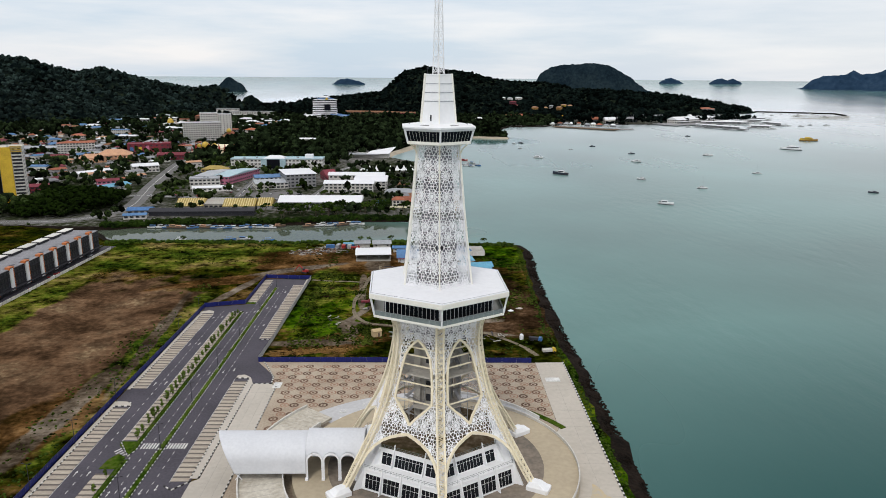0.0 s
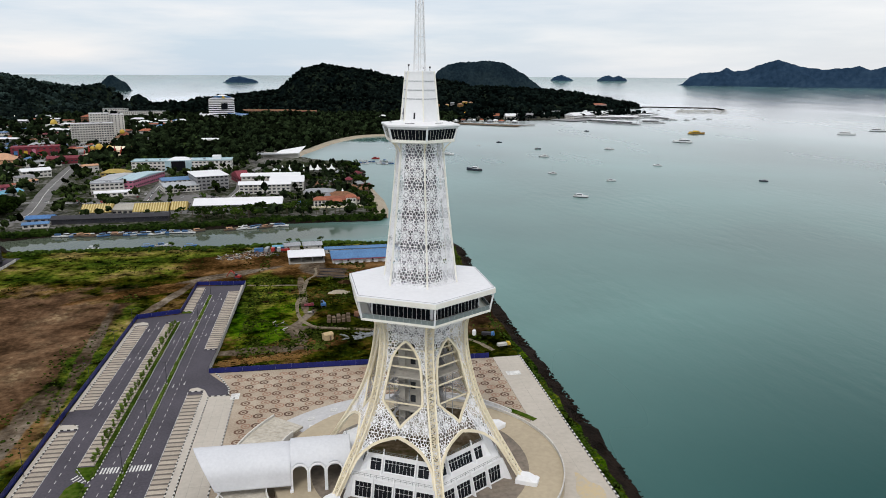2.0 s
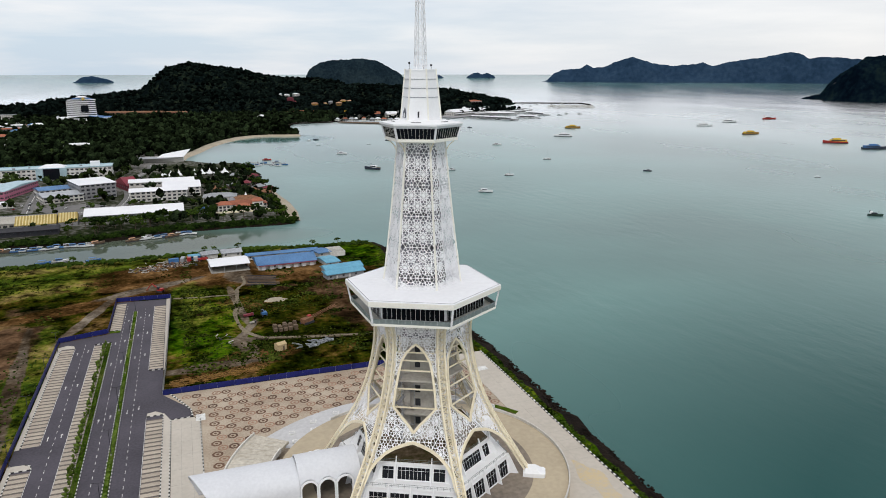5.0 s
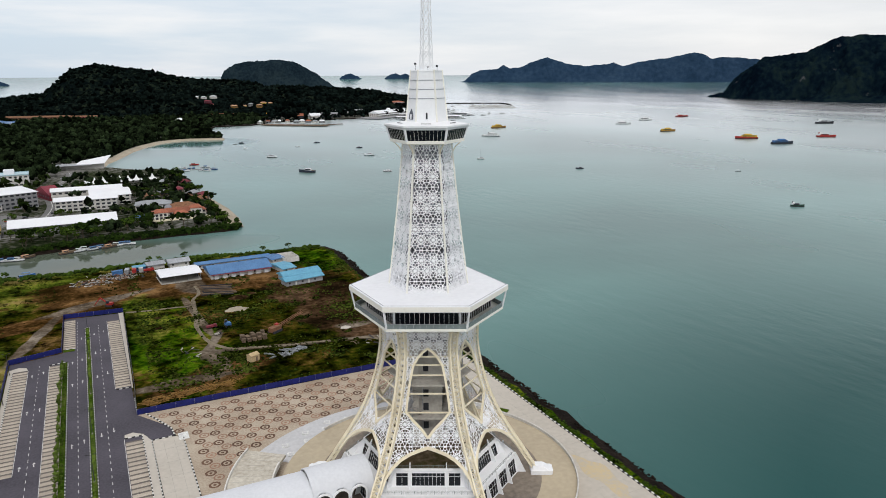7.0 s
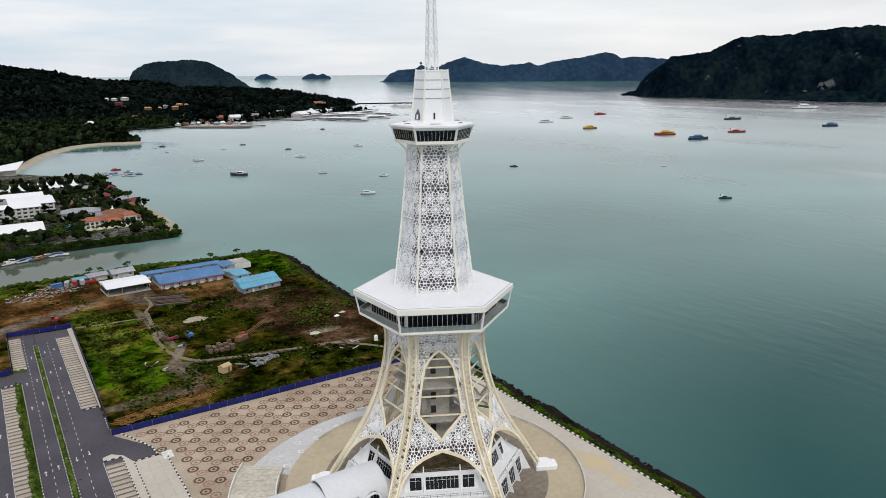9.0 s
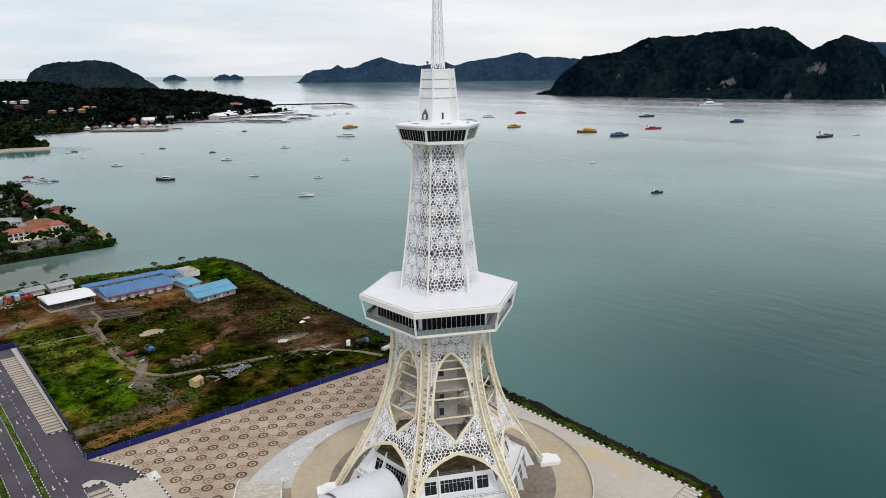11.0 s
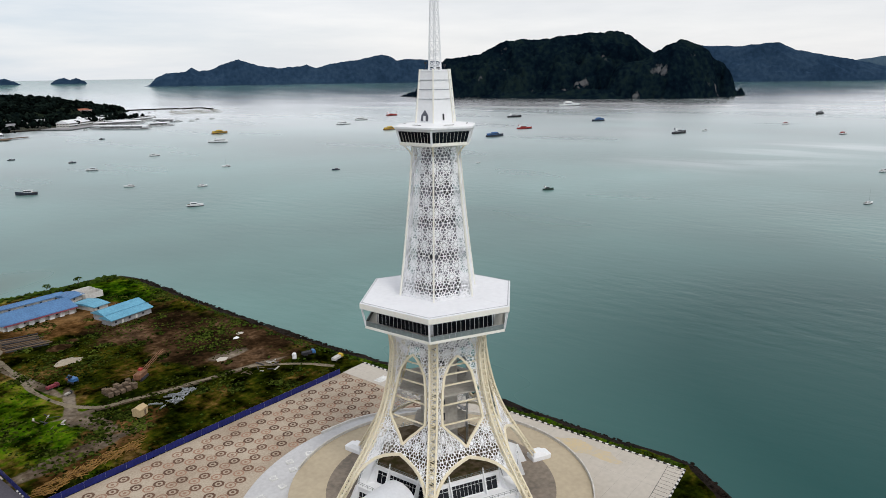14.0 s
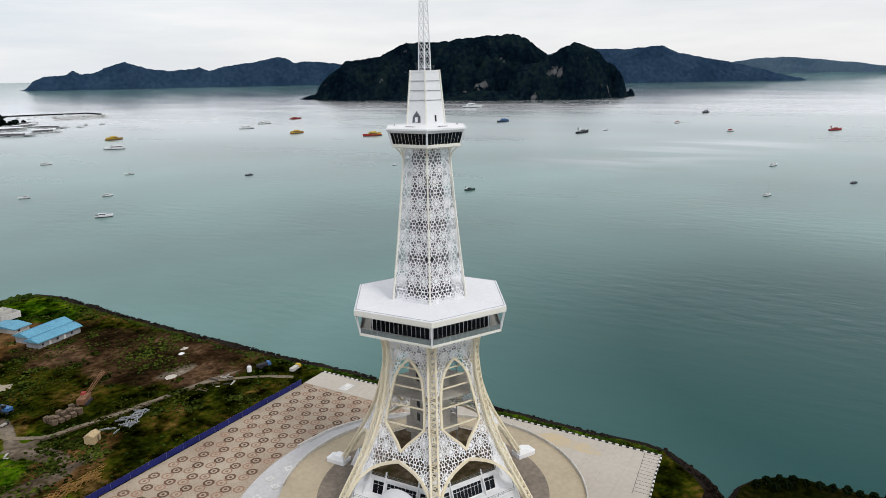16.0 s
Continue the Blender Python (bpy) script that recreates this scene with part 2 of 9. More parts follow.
M_MAROON = mat("maroon_roof", (0.20, 0.03, 0.045), 0.7, (0.12, 0.02, 0.03), big=0.2, fine=1.5, rand=0.2)
M_ORANGE = mat("salmon_roof", (0.58, 0.33, 0.20), 0.8, (0.42, 0.24, 0.15), big=0.15, fine=1.2)
M_YELLOW = mat("yellow_paint", (0.62, 0.42, 0.04), 0.6, (0.48, 0.32, 0.03), big=0.2, fine=1.5)
M_PINK = mat("pink_paint", (0.58, 0.22, 0.32), 0.7, (0.45, 0.16, 0.24), big=0.2, fine=1.5)
M_PLASTER = mat("off_white_plaster", (0.66, 0.65, 0.62), 0.8, (0.50, 0.48, 0.45), big=0.1, fine=0.9, rand=0.12)
M_GREYWALL = mat("grey_wall", (0.32, 0.32, 0.33), 0.8, (0.22, 0.22, 0.23), big=0.1, fine=0.9, rand=0.2)
M_CHAR = mat("charcoal_wall", (0.035, 0.035, 0.042), 0.7, (0.02, 0.02, 0.025), big=0.2, fine=1)
M_RED = mat("red_paint", (0.42, 0.035, 0.03), 0.5, big=0.4, fine=2)
M_BLUEP = mat("blue_paint", (0.06, 0.18, 0.42), 0.5, big=0.4, fine=2)
M_RUST = mat("rusty_steel", (0.24, 0.115, 0.06), 0.85, (0.12, 0.06, 0.035), big=0.5, fine=2)
M_TIMBER = mat("weathered_timber", (0.15, 0.105, 0.07), 0.85, (0.11, 0.08, 0.055), big=0.4, fine=2.5, rand=0.2)
M_OCHRE = mat("ochre_scaffold", (0.36, 0.20, 0.045), 0.8, (0.17, 0.09, 0.03), big=0.5, fine=2)
M_PLY = mat("plywood", (0.50, 0.38, 0.22), 0.8, (0.40, 0.30, 0.17), big=0.5, fine=2)
M_STEEL = mat("galvanised_steel", (0.45, 0.47, 0.50), 0.4, (0.3, 0.32, 0.34), metal=0.6, big=0.5, fine=2)
M_HULLW = mat("white_gelcoat", (0.78, 0.79, 0.80), 0.35, (0.62, 0.63, 0.64), big=0.3, fine=1.5)
M_HULLD = mat("dark_hull_paint", (0.035, 0.045, 0.07), 0.4, big=0.3, fine=1.5)
M_ORG = mat("burnt_orange_paint", (0.50, 0.16, 0.05), 0.6, (0.38, 0.12, 0.04), big=0.3, fine=1.5)
M_STRIPE = mat("cream_stripe_paint", (0.66, 0.56, 0.30), 0.6, (0.5, 0.42, 0.2), big=0.2, fine=1.5)
M_GOLD = mat("golden_dome", (0.62, 0.42, 0.06), 0.35, big=0.4, fine=2)


def water_mat(name, col):
    """Calm water: dark teal body under a clear surface whose gloss follows Fresnel, with wind streaks and ripples."""
    m = bpy.data.materials.new(name)
    m.use_nodes = True
    n, l = m.node_tree.nodes, m.node_tree.links
    n.remove(n["Principled BSDF"])
    out = n["Material Output"]
    tc = n.new("ShaderNodeTexCoord")

    def noise(scale, detail, stretch, turn):
        mp = n.new("ShaderNodeMapping")
        mp.inputs["Rotation"].default_value = (0, 0, radians(turn))
        mp.inputs["Scale"].default_value = stretch
        k = n.new("ShaderNodeTexNoise")
        k.inputs["Scale"].default_value, k.inputs["Detail"].default_value = scale, detail
        l.new(tc.outputs["Object"], mp.inputs["Vector"])
        l.new(mp.outputs["Vector"], k.inputs["Vector"])
        return k

    def remap(src, lo, hi, to_lo, to_hi):
        r = n.new("ShaderNodeMapRange")
        r.inputs["From Min"].default_value, r.inputs["From Max"].default_value = lo, hi
        r.inputs["To Min"].default_value, r.inputs["To Max"].default_value = to_lo, to_hi
        l.new(src, r.inputs["Value"])
        return r.outputs["Result"]

    silt = noise(0.0035, 6, (1, 1, 1), 0)
    ripple = noise(0.2, 4, (1.0, 0.4, 1.0), 35)
    streak = noise(0.0013, 3, (1.0, 0.4, 1.0), -28)
    slick = noise(0.005, 3, (1.0, 0.3, 1.0), 60)
    ramp = n.new("ShaderNodeValToRGB")
    e = ramp.color_ramp.elements
    e[0].position, e[0].color = 0.35, (*[c * 0.75 for c in col], 1)
    e[1].position, e[1].color = 0.68, (*[c * 1.25 for c in col], 1)
    l.new(silt.outputs["Fac"], ramp.inputs["Fac"])
    bp = n.new("ShaderNodeBump")
    bp.inputs["Strength"].default_value, bp.inputs["Distance"].default_value = 0.10, 0.6
    l.new(ripple.outputs["Fac"], bp.inputs["Height"])
    river = n.new("ShaderNodeMapping")
    river.vector_type = "TEXTURE"
    river.inputs["Location"].default_value, river.inputs["Scale"].default_value = (-330, 552, 0), (370, 66, 1000)
    l.new(tc.outputs["Object"], river.inputs["Vector"])
    reach = n.new("ShaderNodeVectorMath")
    reach.operation = "LENGTH"
    l.new(river.outputs["Vector"], reach.inputs[0])
    calm = remap(reach.outputs["Value"], 0.8, 1.05, 1.0, 0.0)
    # Darker ellipse: the weaker sky reflection there, put into the water colour.
    dim_zone = n.new("ShaderNodeMapping")
    dim_zone.vector_type = "TEXTURE"
    dim_zone.inputs["Location"].default_value, dim_zone.inputs["Scale"].default_value = (180, 80, 0), (270, 220, 1000)
    dim_zone.inputs["Rotation"].default_value = (0, 0, radians(35))
    l.new(tc.outputs["Object"], dim_zone.inputs["Vector"])
    away = n.new("ShaderNodeVectorMath")
    away.operation = "LENGTH"
    l.new(dim_zone.outputs["Vector"], away.inputs[0])
    dim_sea = n.new("ShaderNodeMix")
    dim_sea.data_type = "RGBA"
    dim_sea.inputs["B"].default_value = (0.006, 0.058, 0.056, 1)
    l.new(remap(away.outputs["Value"], 0.45, 1.15, 0.97, 0.0), dim_sea.inputs["Factor"])
    l.new(ramp.outputs["Color"], dim_sea.inputs["A"])
    silty = n.new("ShaderNodeMix")
    silty.data_type = "RGBA"
    silty.inputs["B"].default_value = (0.075, 0.092, 0.068, 1)
    l.new(calm, silty.inputs["Factor"])
    l.new(dim_sea.outputs["Result"], silty.inputs["A"])
    body = n.new("ShaderNodeBsdfDiffuse")
    l.new(silty.outputs["Result"], body.inputs["Color"])
    still = n.new("ShaderNodeMix")
    still.inputs["B"].default_value = 0.03
    l.new(calm, still.inputs["Factor"])
    open_sea = n.new("ShaderNodeVectorMath")
    open_sea.operation = "LENGTH"
    l.new(tc.outputs["Object"], open_sea.inputs[0])
    rough = n.new("ShaderNodeMath")
    rough.operation = "MULTIPLY"
    l.new(remap(slick.outputs["Fac"], 0.35, 0.65, 0.26, 0.34), rough.inputs[0])
    l.new(remap(open_sea.outputs["Value"], 1500, 3600, 1.0, 0.7), rough.inputs[1])
    cove = n.new("ShaderNodeMapping")
    cove.vector_type = "TEXTURE"
    cove.inputs["Location"].default_value, cove.inputs["Scale"].default_value = (95, 1350, 0), (105, 80, 1000)
    l.new(tc.outputs["Object"], cove.inputs["Vector"])
    lee = n.new("ShaderNodeVectorMath")
    lee.operation = "LENGTH"
    l.new(cove.outputs["Vector"], lee.inputs[0])
    quiet = n.new("ShaderNodeMix")
    quiet.inputs["B"].default_value = 0.09
    l.new(remap(lee.outputs["Value"], 0.7, 1.15, 1.0, 0.0), quiet.inputs["Factor"])
    l.new(rough.outputs[0], quiet.inputs["A"])
    l.new(quiet.outputs["Result"], still.inputs["A"])
    gloss = n.new("ShaderNodeBsdfAnisotropic")
    gloss.distribution = "MULTI_GGX"
    gloss.inputs["Color"].default_value = (0.97, 0.985, 1.0, 1)
    l.new(still.outputs["Result"], gloss.inputs["Roughness"])
    l.new(bp.outputs["Normal"], gloss.inputs["Normal"])
    fr = n.new("ShaderNodeFresnel")
    fr.inputs["IOR"].default_value = 1.31
    chop = noise(0.13, 6, (1.0, 0.42, 1.0), 20)
    wave = n.new("ShaderNodeBump")
    wave.inputs["Distance"].default_value = 1.0
    gust = noise(0.0065, 4, (1.0, 0.45, 1.0), -15)
    inshore = n.new("ShaderNodeVectorMath")
    inshore.operation = "DISTANCE"
    inshore.inputs[1].default_value = (180, 330, 0)
    l.new(tc.outputs["Object"], inshore.inputs[0])
    swell = n.new("ShaderNodeMath")
    swell.operation = "MULTIPLY"
    l.new(remap(gust.outputs["Fac"], 0.44, 0.66, 0.03, 0.16), swell.inputs[0])
    l.new(remap(inshore.outputs["Value"], 150, 900, 3.2, 0.25), swell.inputs[1])
    l.new(swell.outputs[0], wave.inputs["Strength"])
    l.new(chop.outputs["Fac"], wave.inputs["Height"])
    l.new(wave.outputs["Normal"], fr.inputs["Normal"])
    # streaks of stronger reflection, boosted inside an ellipse of the open water
    lane = n.new("ShaderNodeMapping")
    lane.vector_type = "TEXTURE"
    lane.inputs["Location"].default_value, lane.inputs["Scale"].default_value = (940, 330, 0), (430, 150, 1000)
    lane.inputs["Rotation"].default_value = (0, 0, radians(-22))
    l.new(tc.outputs["Object"], lane.inputs["Vector"])
    off = n.new("ShaderNodeVectorMath")
    off.operation = "LENGTH"
    l.new(lane.outputs["Vector"], off.inputs[0])
    wisps = noise(0.0075, 5, (1.0, 0.3, 1.0), 0)
    wisps.inputs["Distortion"].default_value = 0.9
    streak_boost = n.new("ShaderNodeMath")
    streak_boost.operation = "MULTIPLY_ADD"
    l.new(remap(off.outputs["Value"], 0.3, 1.0, 0.5, 0.0), streak_boost.inputs[0])
    l.new(remap(wisps.outputs["Fac"], 0.47, 0.66, 0.0, 1.0), streak_boost.inputs[1])
    l.new(remap(streak.outputs["Fac"], 0.36, 0.66, 0.96, 1.16), streak_boost.inputs[2])
    mul = n.new("ShaderNodeMath")
    mul.operation = "MULTIPLY"
    mul.use_clamp = True
    steep = n.new("ShaderNodeMath")
    steep.operation = "POWER"
    steep.inputs[1].default_value = 1.22
    l.new(fr.outputs["Fac"], steep.inputs[0])
    l.new(steep.outputs[0], mul.inputs[0])
    # Reflection raised with distance to brighten the far sea.
    glare = n.new("ShaderNodeMath")
    glare.operation = "MULTIPLY"
    l.new(streak_boost.outputs[0], glare.inputs[0])
    l.new(remap(open_sea.outputs["Value"], 1000, 2800, 1.0, 1.38), glare.inputs[1])
    l.new(glare.outputs[0], mul.inputs[1])
    mix = n.new("ShaderNodeMixShader")
    l.new(mul.outputs[0], mix.inputs["Fac"])
    l.new(body.outputs["BSDF"], mix.inputs[1])
    l.new(gloss.outputs["BSDF"], mix.inputs[2])
    l.new(mix.outputs["Shader"], out.inputs["Surface"])
    return m


M_SEA = water_mat("teal_sea", (0.096, 0.196, 0.184))


def ground_mix(name, base, spots):
    """Open ground: a base cover with soft-edged patches (centre, radii, turn, colour ramp) broken up by noise."""
    m = blend_mat(name, base, 0.035, 0.45)
    n, l = m.node_tree.nodes, m.node_tree.links
    b = n["Principled BSDF"]
    last = b.inputs["Base Color"].links[0].from_socket
    src = [k for k in n if k.bl_idname == "ShaderNodeValToRGB"][0].inputs["Fac"].links[0].from_socket
    tc = [k for k in n if k.bl_idname == "ShaderNodeTexCoord"][0]
    weights = [k for k in n if k.bl_idname == "ShaderNodeMath"][:2]
    weights[0].inputs[1].default_value, weights[1].inputs[1].default_value = 0.32, 0.68
    clump = n.new("ShaderNodeTexNoise")
    clump.inputs["Scale"].default_value, clump.inputs["Detail"].default_value, clump.inputs["Roughness"].default_value = 0.11, 9, 0.66
    l.new(tc.outputs["Object"], clump.inputs["Vector"])
    depth = []
    for lo, hi in ((0.10, 1.9), (0.55, 1.45)):
        k = n.new("ShaderNodeMapRange")
        k.inputs["From Min"].default_value, k.inputs["From Max"].default_value = 0.40, 0.63
        k.inputs["To Min"].default_value, k.inputs["To Max"].default_value = lo, hi
        l.new(clump.outputs["Fac"], k.inputs["Value"])
        depth.append(k.outputs["Result"])

    def clumped(colour, soil):
        hue = n.new("ShaderNodeHueSaturation")
        l.new(depth[1 if soil else 0], hue.inputs["Value"])
        l.new(colour, hue.inputs["Color"])
        return hue.outputs["Color"]

    last = clumped(last, False)
    edge = n.new("ShaderNodeTexNoise")
    edge.inputs["Scale"].default_value, edge.inputs["Detail"].default_value, edge.inputs["Roughness"].default_value = 0.05, 8, 0.65
    l.new(tc.outputs["Object"], edge.inputs["Vector"])
    for (cx, cy), (rx, ry), turn, stops in spots:
        mp = n.new("ShaderNodeMapping")
        mp.vector_type = "TEXTURE"
        mp.inputs["Location"].default_value = (cx, cy, 0)
        mp.inputs["Rotation"].default_value = (0, 0, radians(turn))
        mp.inputs["Scale"].default_value = (rx, ry, 1)
        l.new(tc.outputs["Object"], mp.inputs["Vector"])
        ln = n.new("ShaderNodeVectorMath")
        ln.operation = "LENGTH"
        l.new(mp.outputs["Vector"], ln.inputs[0])
        ad = n.new("ShaderNodeMath")
        ad.operation = "MULTIPLY_ADD"
        ad.inputs[1].default_value = 1.7
        l.new(edge.outputs["Fac"], ad.inputs[0])
        l.new(ln.outputs["Value"], ad.inputs[2])
        mr = n.new("ShaderNodeMapRange")
        mr.interpolation_type = "SMOOTHSTEP"
        mr.inputs["From Min"].default_value, mr.inputs["From Max"].default_value = 1.72, 2.0
        mr.inputs["To Min"].default_value, mr.inputs["To Max"].default_value = 1.0, 0.0
        l.new(ad.outputs[0], mr.inputs["Value"])
        rp = n.new("ShaderNodeValToRGB")
        e = rp.color_ramp.elements
        while len(e) < len(stops):
            e.new(0.5)
        for el, (pos, col) in zip(e, stops):
            el.position, el.color = 0.5 + (pos - 0.5) * 0.55, (*col, 1)
        l.new(src, rp.inputs["Fac"])
        mx = n.new("ShaderNodeMix")
        mx.data_type = "RGBA"
        l.new(mr.outputs["Result"], mx.inputs["Factor"])
        l.new(last, mx.inputs["A"])
        l.new(clumped(rp.outputs["Color"], stops[1][1][0] > stops[1][1][1]), mx.inputs["B"])
        last = mx.outputs["Result"]
    l.new(last, b.inputs["Base Color"])
    return m


R_GRASS = [(0.32, (0.0034, 0.0058, 0.0006)), (0.43, (0.0105, 0.0150, 0.0010)), (0.53, (0.0250, 0.0260, 0.0022)), (0.62, (0.0520, 0.0340, 0.0065)), (0.72, (0.0980, 0.0600, 0.0210))]
R_BROWN = [(0.26, (0.0400, 0.0240, 0.0130)), (0.42, (0.0740, 0.0420, 0.0230)), (0.54, (0.1060, 0.0620, 0.0350)), (0.66, (0.1300, 0.0810, 0.0470)), (0.80, (0.2150, 0.1520, 0.0880))]
R_GRAVEL = [(0.30, (0.040, 0.028, 0.017)), (0.45, (0.085, 0.064, 0.044)), (0.58, (0.130, 0.104, 0.078)), (0.74, (0.200, 0.168, 0.132))]
R_OLIVE = [(0.30, (0.0150, 0.0300, 0.0028)), (0.44, (0.0520, 0.0700, 0.0072)), (0.56, (0.0960, 0.0960, 0.0150)), (0.72, (0.1640, 0.1240, 0.0440))]
R_SHADY = [(0.30, (0.0048, 0.0075, 0.0014)), (0.45, (0.0144, 0.0203, 0.0026)), (0.58, (0.0320, 0.0330, 0.0060)), (0.72, (0.0672, 0.0495, 0.0156))]
R_EARTH = [(0.32, (0.0221, 0.0131, 0.0034)), (0.44, (0.0576, 0.0295, 0.0097)), (0.54, (0.0974, 0.0508, 0.0185)), (0.68, (0.1661, 0.0943, 0.0388))]
R_BARE = [(0.32, (0.0085, 0.0055, 0.0026)), (0.45, (0.0240, 0.0135, 0.0065)), (0.58, (0.0480, 0.0270, 0.0135)), (0.72, (0.1050, 0.0640, 0.0370))]
R_LUSH = [(0.31, (0.0030, 0.0110, 0.0004)), (0.43, (0.0140, 0.0370, 0.0010)), (0.54, (0.0350, 0.0690, 0.0022)), (0.62, (0.0620, 0.0800, 0.0050)), (0.74, (0.0980, 0.0760, 0.0160))]
# Shady grass ramp scaled down: the islet's shadow is put into its colour.
M_ISLET = blend_mat("islet_grass_shaded", [(p, tuple(0.35 * c for c in col)) for p, col in R_SHADY], 0.05, 0.5)
M_SITE = ground_mix("rough_site_ground", R_GRASS, [
    ((-178, 296), (62, 112), -6, R_BROWN), ((-214, 380), (13, 110), 0, R_OLIVE), ((-126, 285), (9, 95), -2, R_OLIVE), ((-155, 470), (92, 36), 0, R_OLIVE),
    ((-138, 226), (14, 34), -10, R_EARTH), ((-108, 412), (52, 9), 24, R_EARTH), ((-62, 458), (58, 28), 6, R_EARTH), ((2, 436), (60, 17), 4, R_EARTH),
    ((32, 372), (30, 62), 12, R_BARE), ((-52, 352), (20, 54), 3, R_LUSH), ((-12, 374), (22, 20), 0, R_GRASS), ((6, 300), (48, 13), 3, R_GRASS), ((-36, 311), (18, 10), 20, R_EARTH), ((-50, 304), (22, 7), 25, R_EARTH),
    ((20, 312), (34, 6), -14, R_GRASS), ((61, 210), (5, 90), 0, R_LUSH), ((52, 136), (16, 9), 20, R_GRASS), ((50, 470), (16, 34), 0, R_LUSH), ((-40, 504), (230, 6), 0, R_OLIVE), ((-62, 396), (10, 40), 0, R_OLIVE),
    ((-129, 318), (3.0, 62), 5, R_GRAVEL), ((-133, 236), (5, 48), -3, R_GRAVEL), ((-110, 388), (3, 34), -17, R_GRAVEL), ((-84, 432), (30, 5), 27, R_GRAVEL), ((-38, 322), (4, 15), 8, R_GRAVEL), ((-52, 306.5), (22, 4.5), 4, R_GRAVEL), ((-33, 446), (8, 22), 0, R_GRAVEL), ((28, 338), (9, 4), 0, R_GRAVEL),
    ((-38, 388), (2.2, 34), 4, R_GRAVEL), ((-37, 344), (2.4, 17), -22, R_GRAVEL), ((-14, 328), (30, 1.9), -14, R_GRAVEL), ((20, 320.5), (22, 1.9), -12, R_GRAVEL)])


# ------------------------------------------------------------------ geometry helpers
ICO = None


class Geo:
    """Collects vertices and faces of one mesh."""

    def __init__(self):
        self.v, self.f = [], []

    def add(self, verts, faces):
        k = len(self.v)
        self.v.extend(tuple(p) for p in verts)
        self.f.extend(tuple(i + k for i in q) for q in faces)
        return self

    def box(self, c, s, rz=0.0):
        x, y, z = (k / 2 for k in s)
        ca, sa = math.cos(radians(rz)), math.sin(radians(rz))
        p = [(c[0] + a * x * ca - b * y * sa, c[1] + a * x * sa + b * y * ca, c[2] + d * z) for d in (-1, 1) for a, b in ((-1, -1), (1, -1), (1, 1), (-1, 1))]
        return self.add(p, [(3, 2, 1, 0), (4, 5, 6, 7), (0, 1, 5, 4), (1, 2, 6, 5), (2, 3, 7, 6), (3, 0, 4, 7)])

    def beam(self, p0, p1, w, h, up=(0, 0, 1)):
        p0, p1, up = Vector(p0), Vector(p1), Vector(up)
        d = (p1 - p0).normalized()
        s = d.cross(up)
        s = s.normalized() if s.length > 1e-4 else Vector((1, 0, 0))
        u = s.cross(d).normalized()
        q = [p + s * a * w / 2 + u * b * h / 2 for p in (p0, p1) for a, b in ((-1, -1), (1, -1), (1, 1), (-1, 1))]
        return self.add(q, [(0, 1, 2, 3), (7, 6, 5, 4), (4, 5, 1, 0), (5, 6, 2, 1), (6, 7, 3, 2), (7, 4, 0, 3)])

    def tube(self, p0, p1, r0, r1=None, n=8):
        p0, p1 = Vector(p0), Vector(p1)
        r1 = r0 if r1 is None else r1
        d = (p1 - p0).normalized()
        s = d.orthogonal().normalized()
        u = d.cross(s)
        q = [p + (s * math.cos(2 * math.pi * i / n) + u * math.sin(2 * math.pi * i / n)) * r for p, r in ((p0, r0), (p1, r1)) for i in range(n)]
        f = [(i, (i + 1) % n, n + (i + 1) % n, n + i) for i in range(n)]
        return self.add(q, f + [tuple(range(n - 1, -1, -1)), tuple(range(n, 2 * n))])

    def sweep(self, pts, w, h, ups):
        """A bar of constant section along a polyline."""
        rings = []
        for i, p in enumerate(pts):
            a, b = Vector(pts[max(0, i - 1)]), Vector(pts[min(len(pts) - 1, i + 1)])
            d = (b - a).normalized()
            s = d.cross(Vector(ups[i] if isinstance(ups, list) else ups)).normalized()
            u = s.cross(d)
            rings.append([Vector(p) + s * x * w / 2 + u * y * h / 2 for x, y in ((-1, -1), (1, -1), (1, 1), (-1, 1))])
        return self.loft(rings)

    def loft(self, rings, caps=True):
        n = len(rings[0])
        f = []
        for k in range(len(rings) - 1):
            f += [(k * n + i, k * n + (i + 1) % n, (k + 1) * n + (i + 1) % n, (k + 1) * n + i) for i in range(n)]
        if caps:
            f += [tuple(range(n - 1, -1, -1)), tuple(range((len(rings) - 1) * n, len(rings) * n))]
        return self.add([p for r in rings for p in r], f)

    def prism(self, pts, z0, z1):
        return self.loft([[(x, y, z0) for x, y in pts], [(x, y, z1) for x, y in pts]])

    def sheet(self, pts, z):
        return self.add([(x, y, z) for x, y in pts], [tuple(range(len(pts)))])

    def gable(self, c, s, rz, h, over=0.5):
        """A pitched roof, ridge along x, with eaves."""
        x, y = s[0] / 2 + over, s[1] / 2 + over
        ca, sa = math.cos(radians(rz)), math.sin(radians(rz))
        p = [(-x, -y, 0), (x, -y, 0), (x, y, 0), (-x, y, 0), (-x, 0, h), (x, 0, h)]
        q = [(c[0] + a * ca - b * sa, c[1] + a * sa + b * ca, c[2] + d) for a, b, d in p] + [(c[0] + a * ca - b * sa, c[1] + a * sa + b * ca, c[2] + d - 0.25) for a, b, d in p]
        return self.add(q, [(0, 1, 5, 4), (2, 3, 4, 5), (1, 2, 5), (3, 0, 4), (7, 6, 10, 11), (9, 8, 11, 10), (0, 6, 7, 1), (2, 8, 9, 3), (1, 7, 8, 2), (3, 9, 6, 0)])

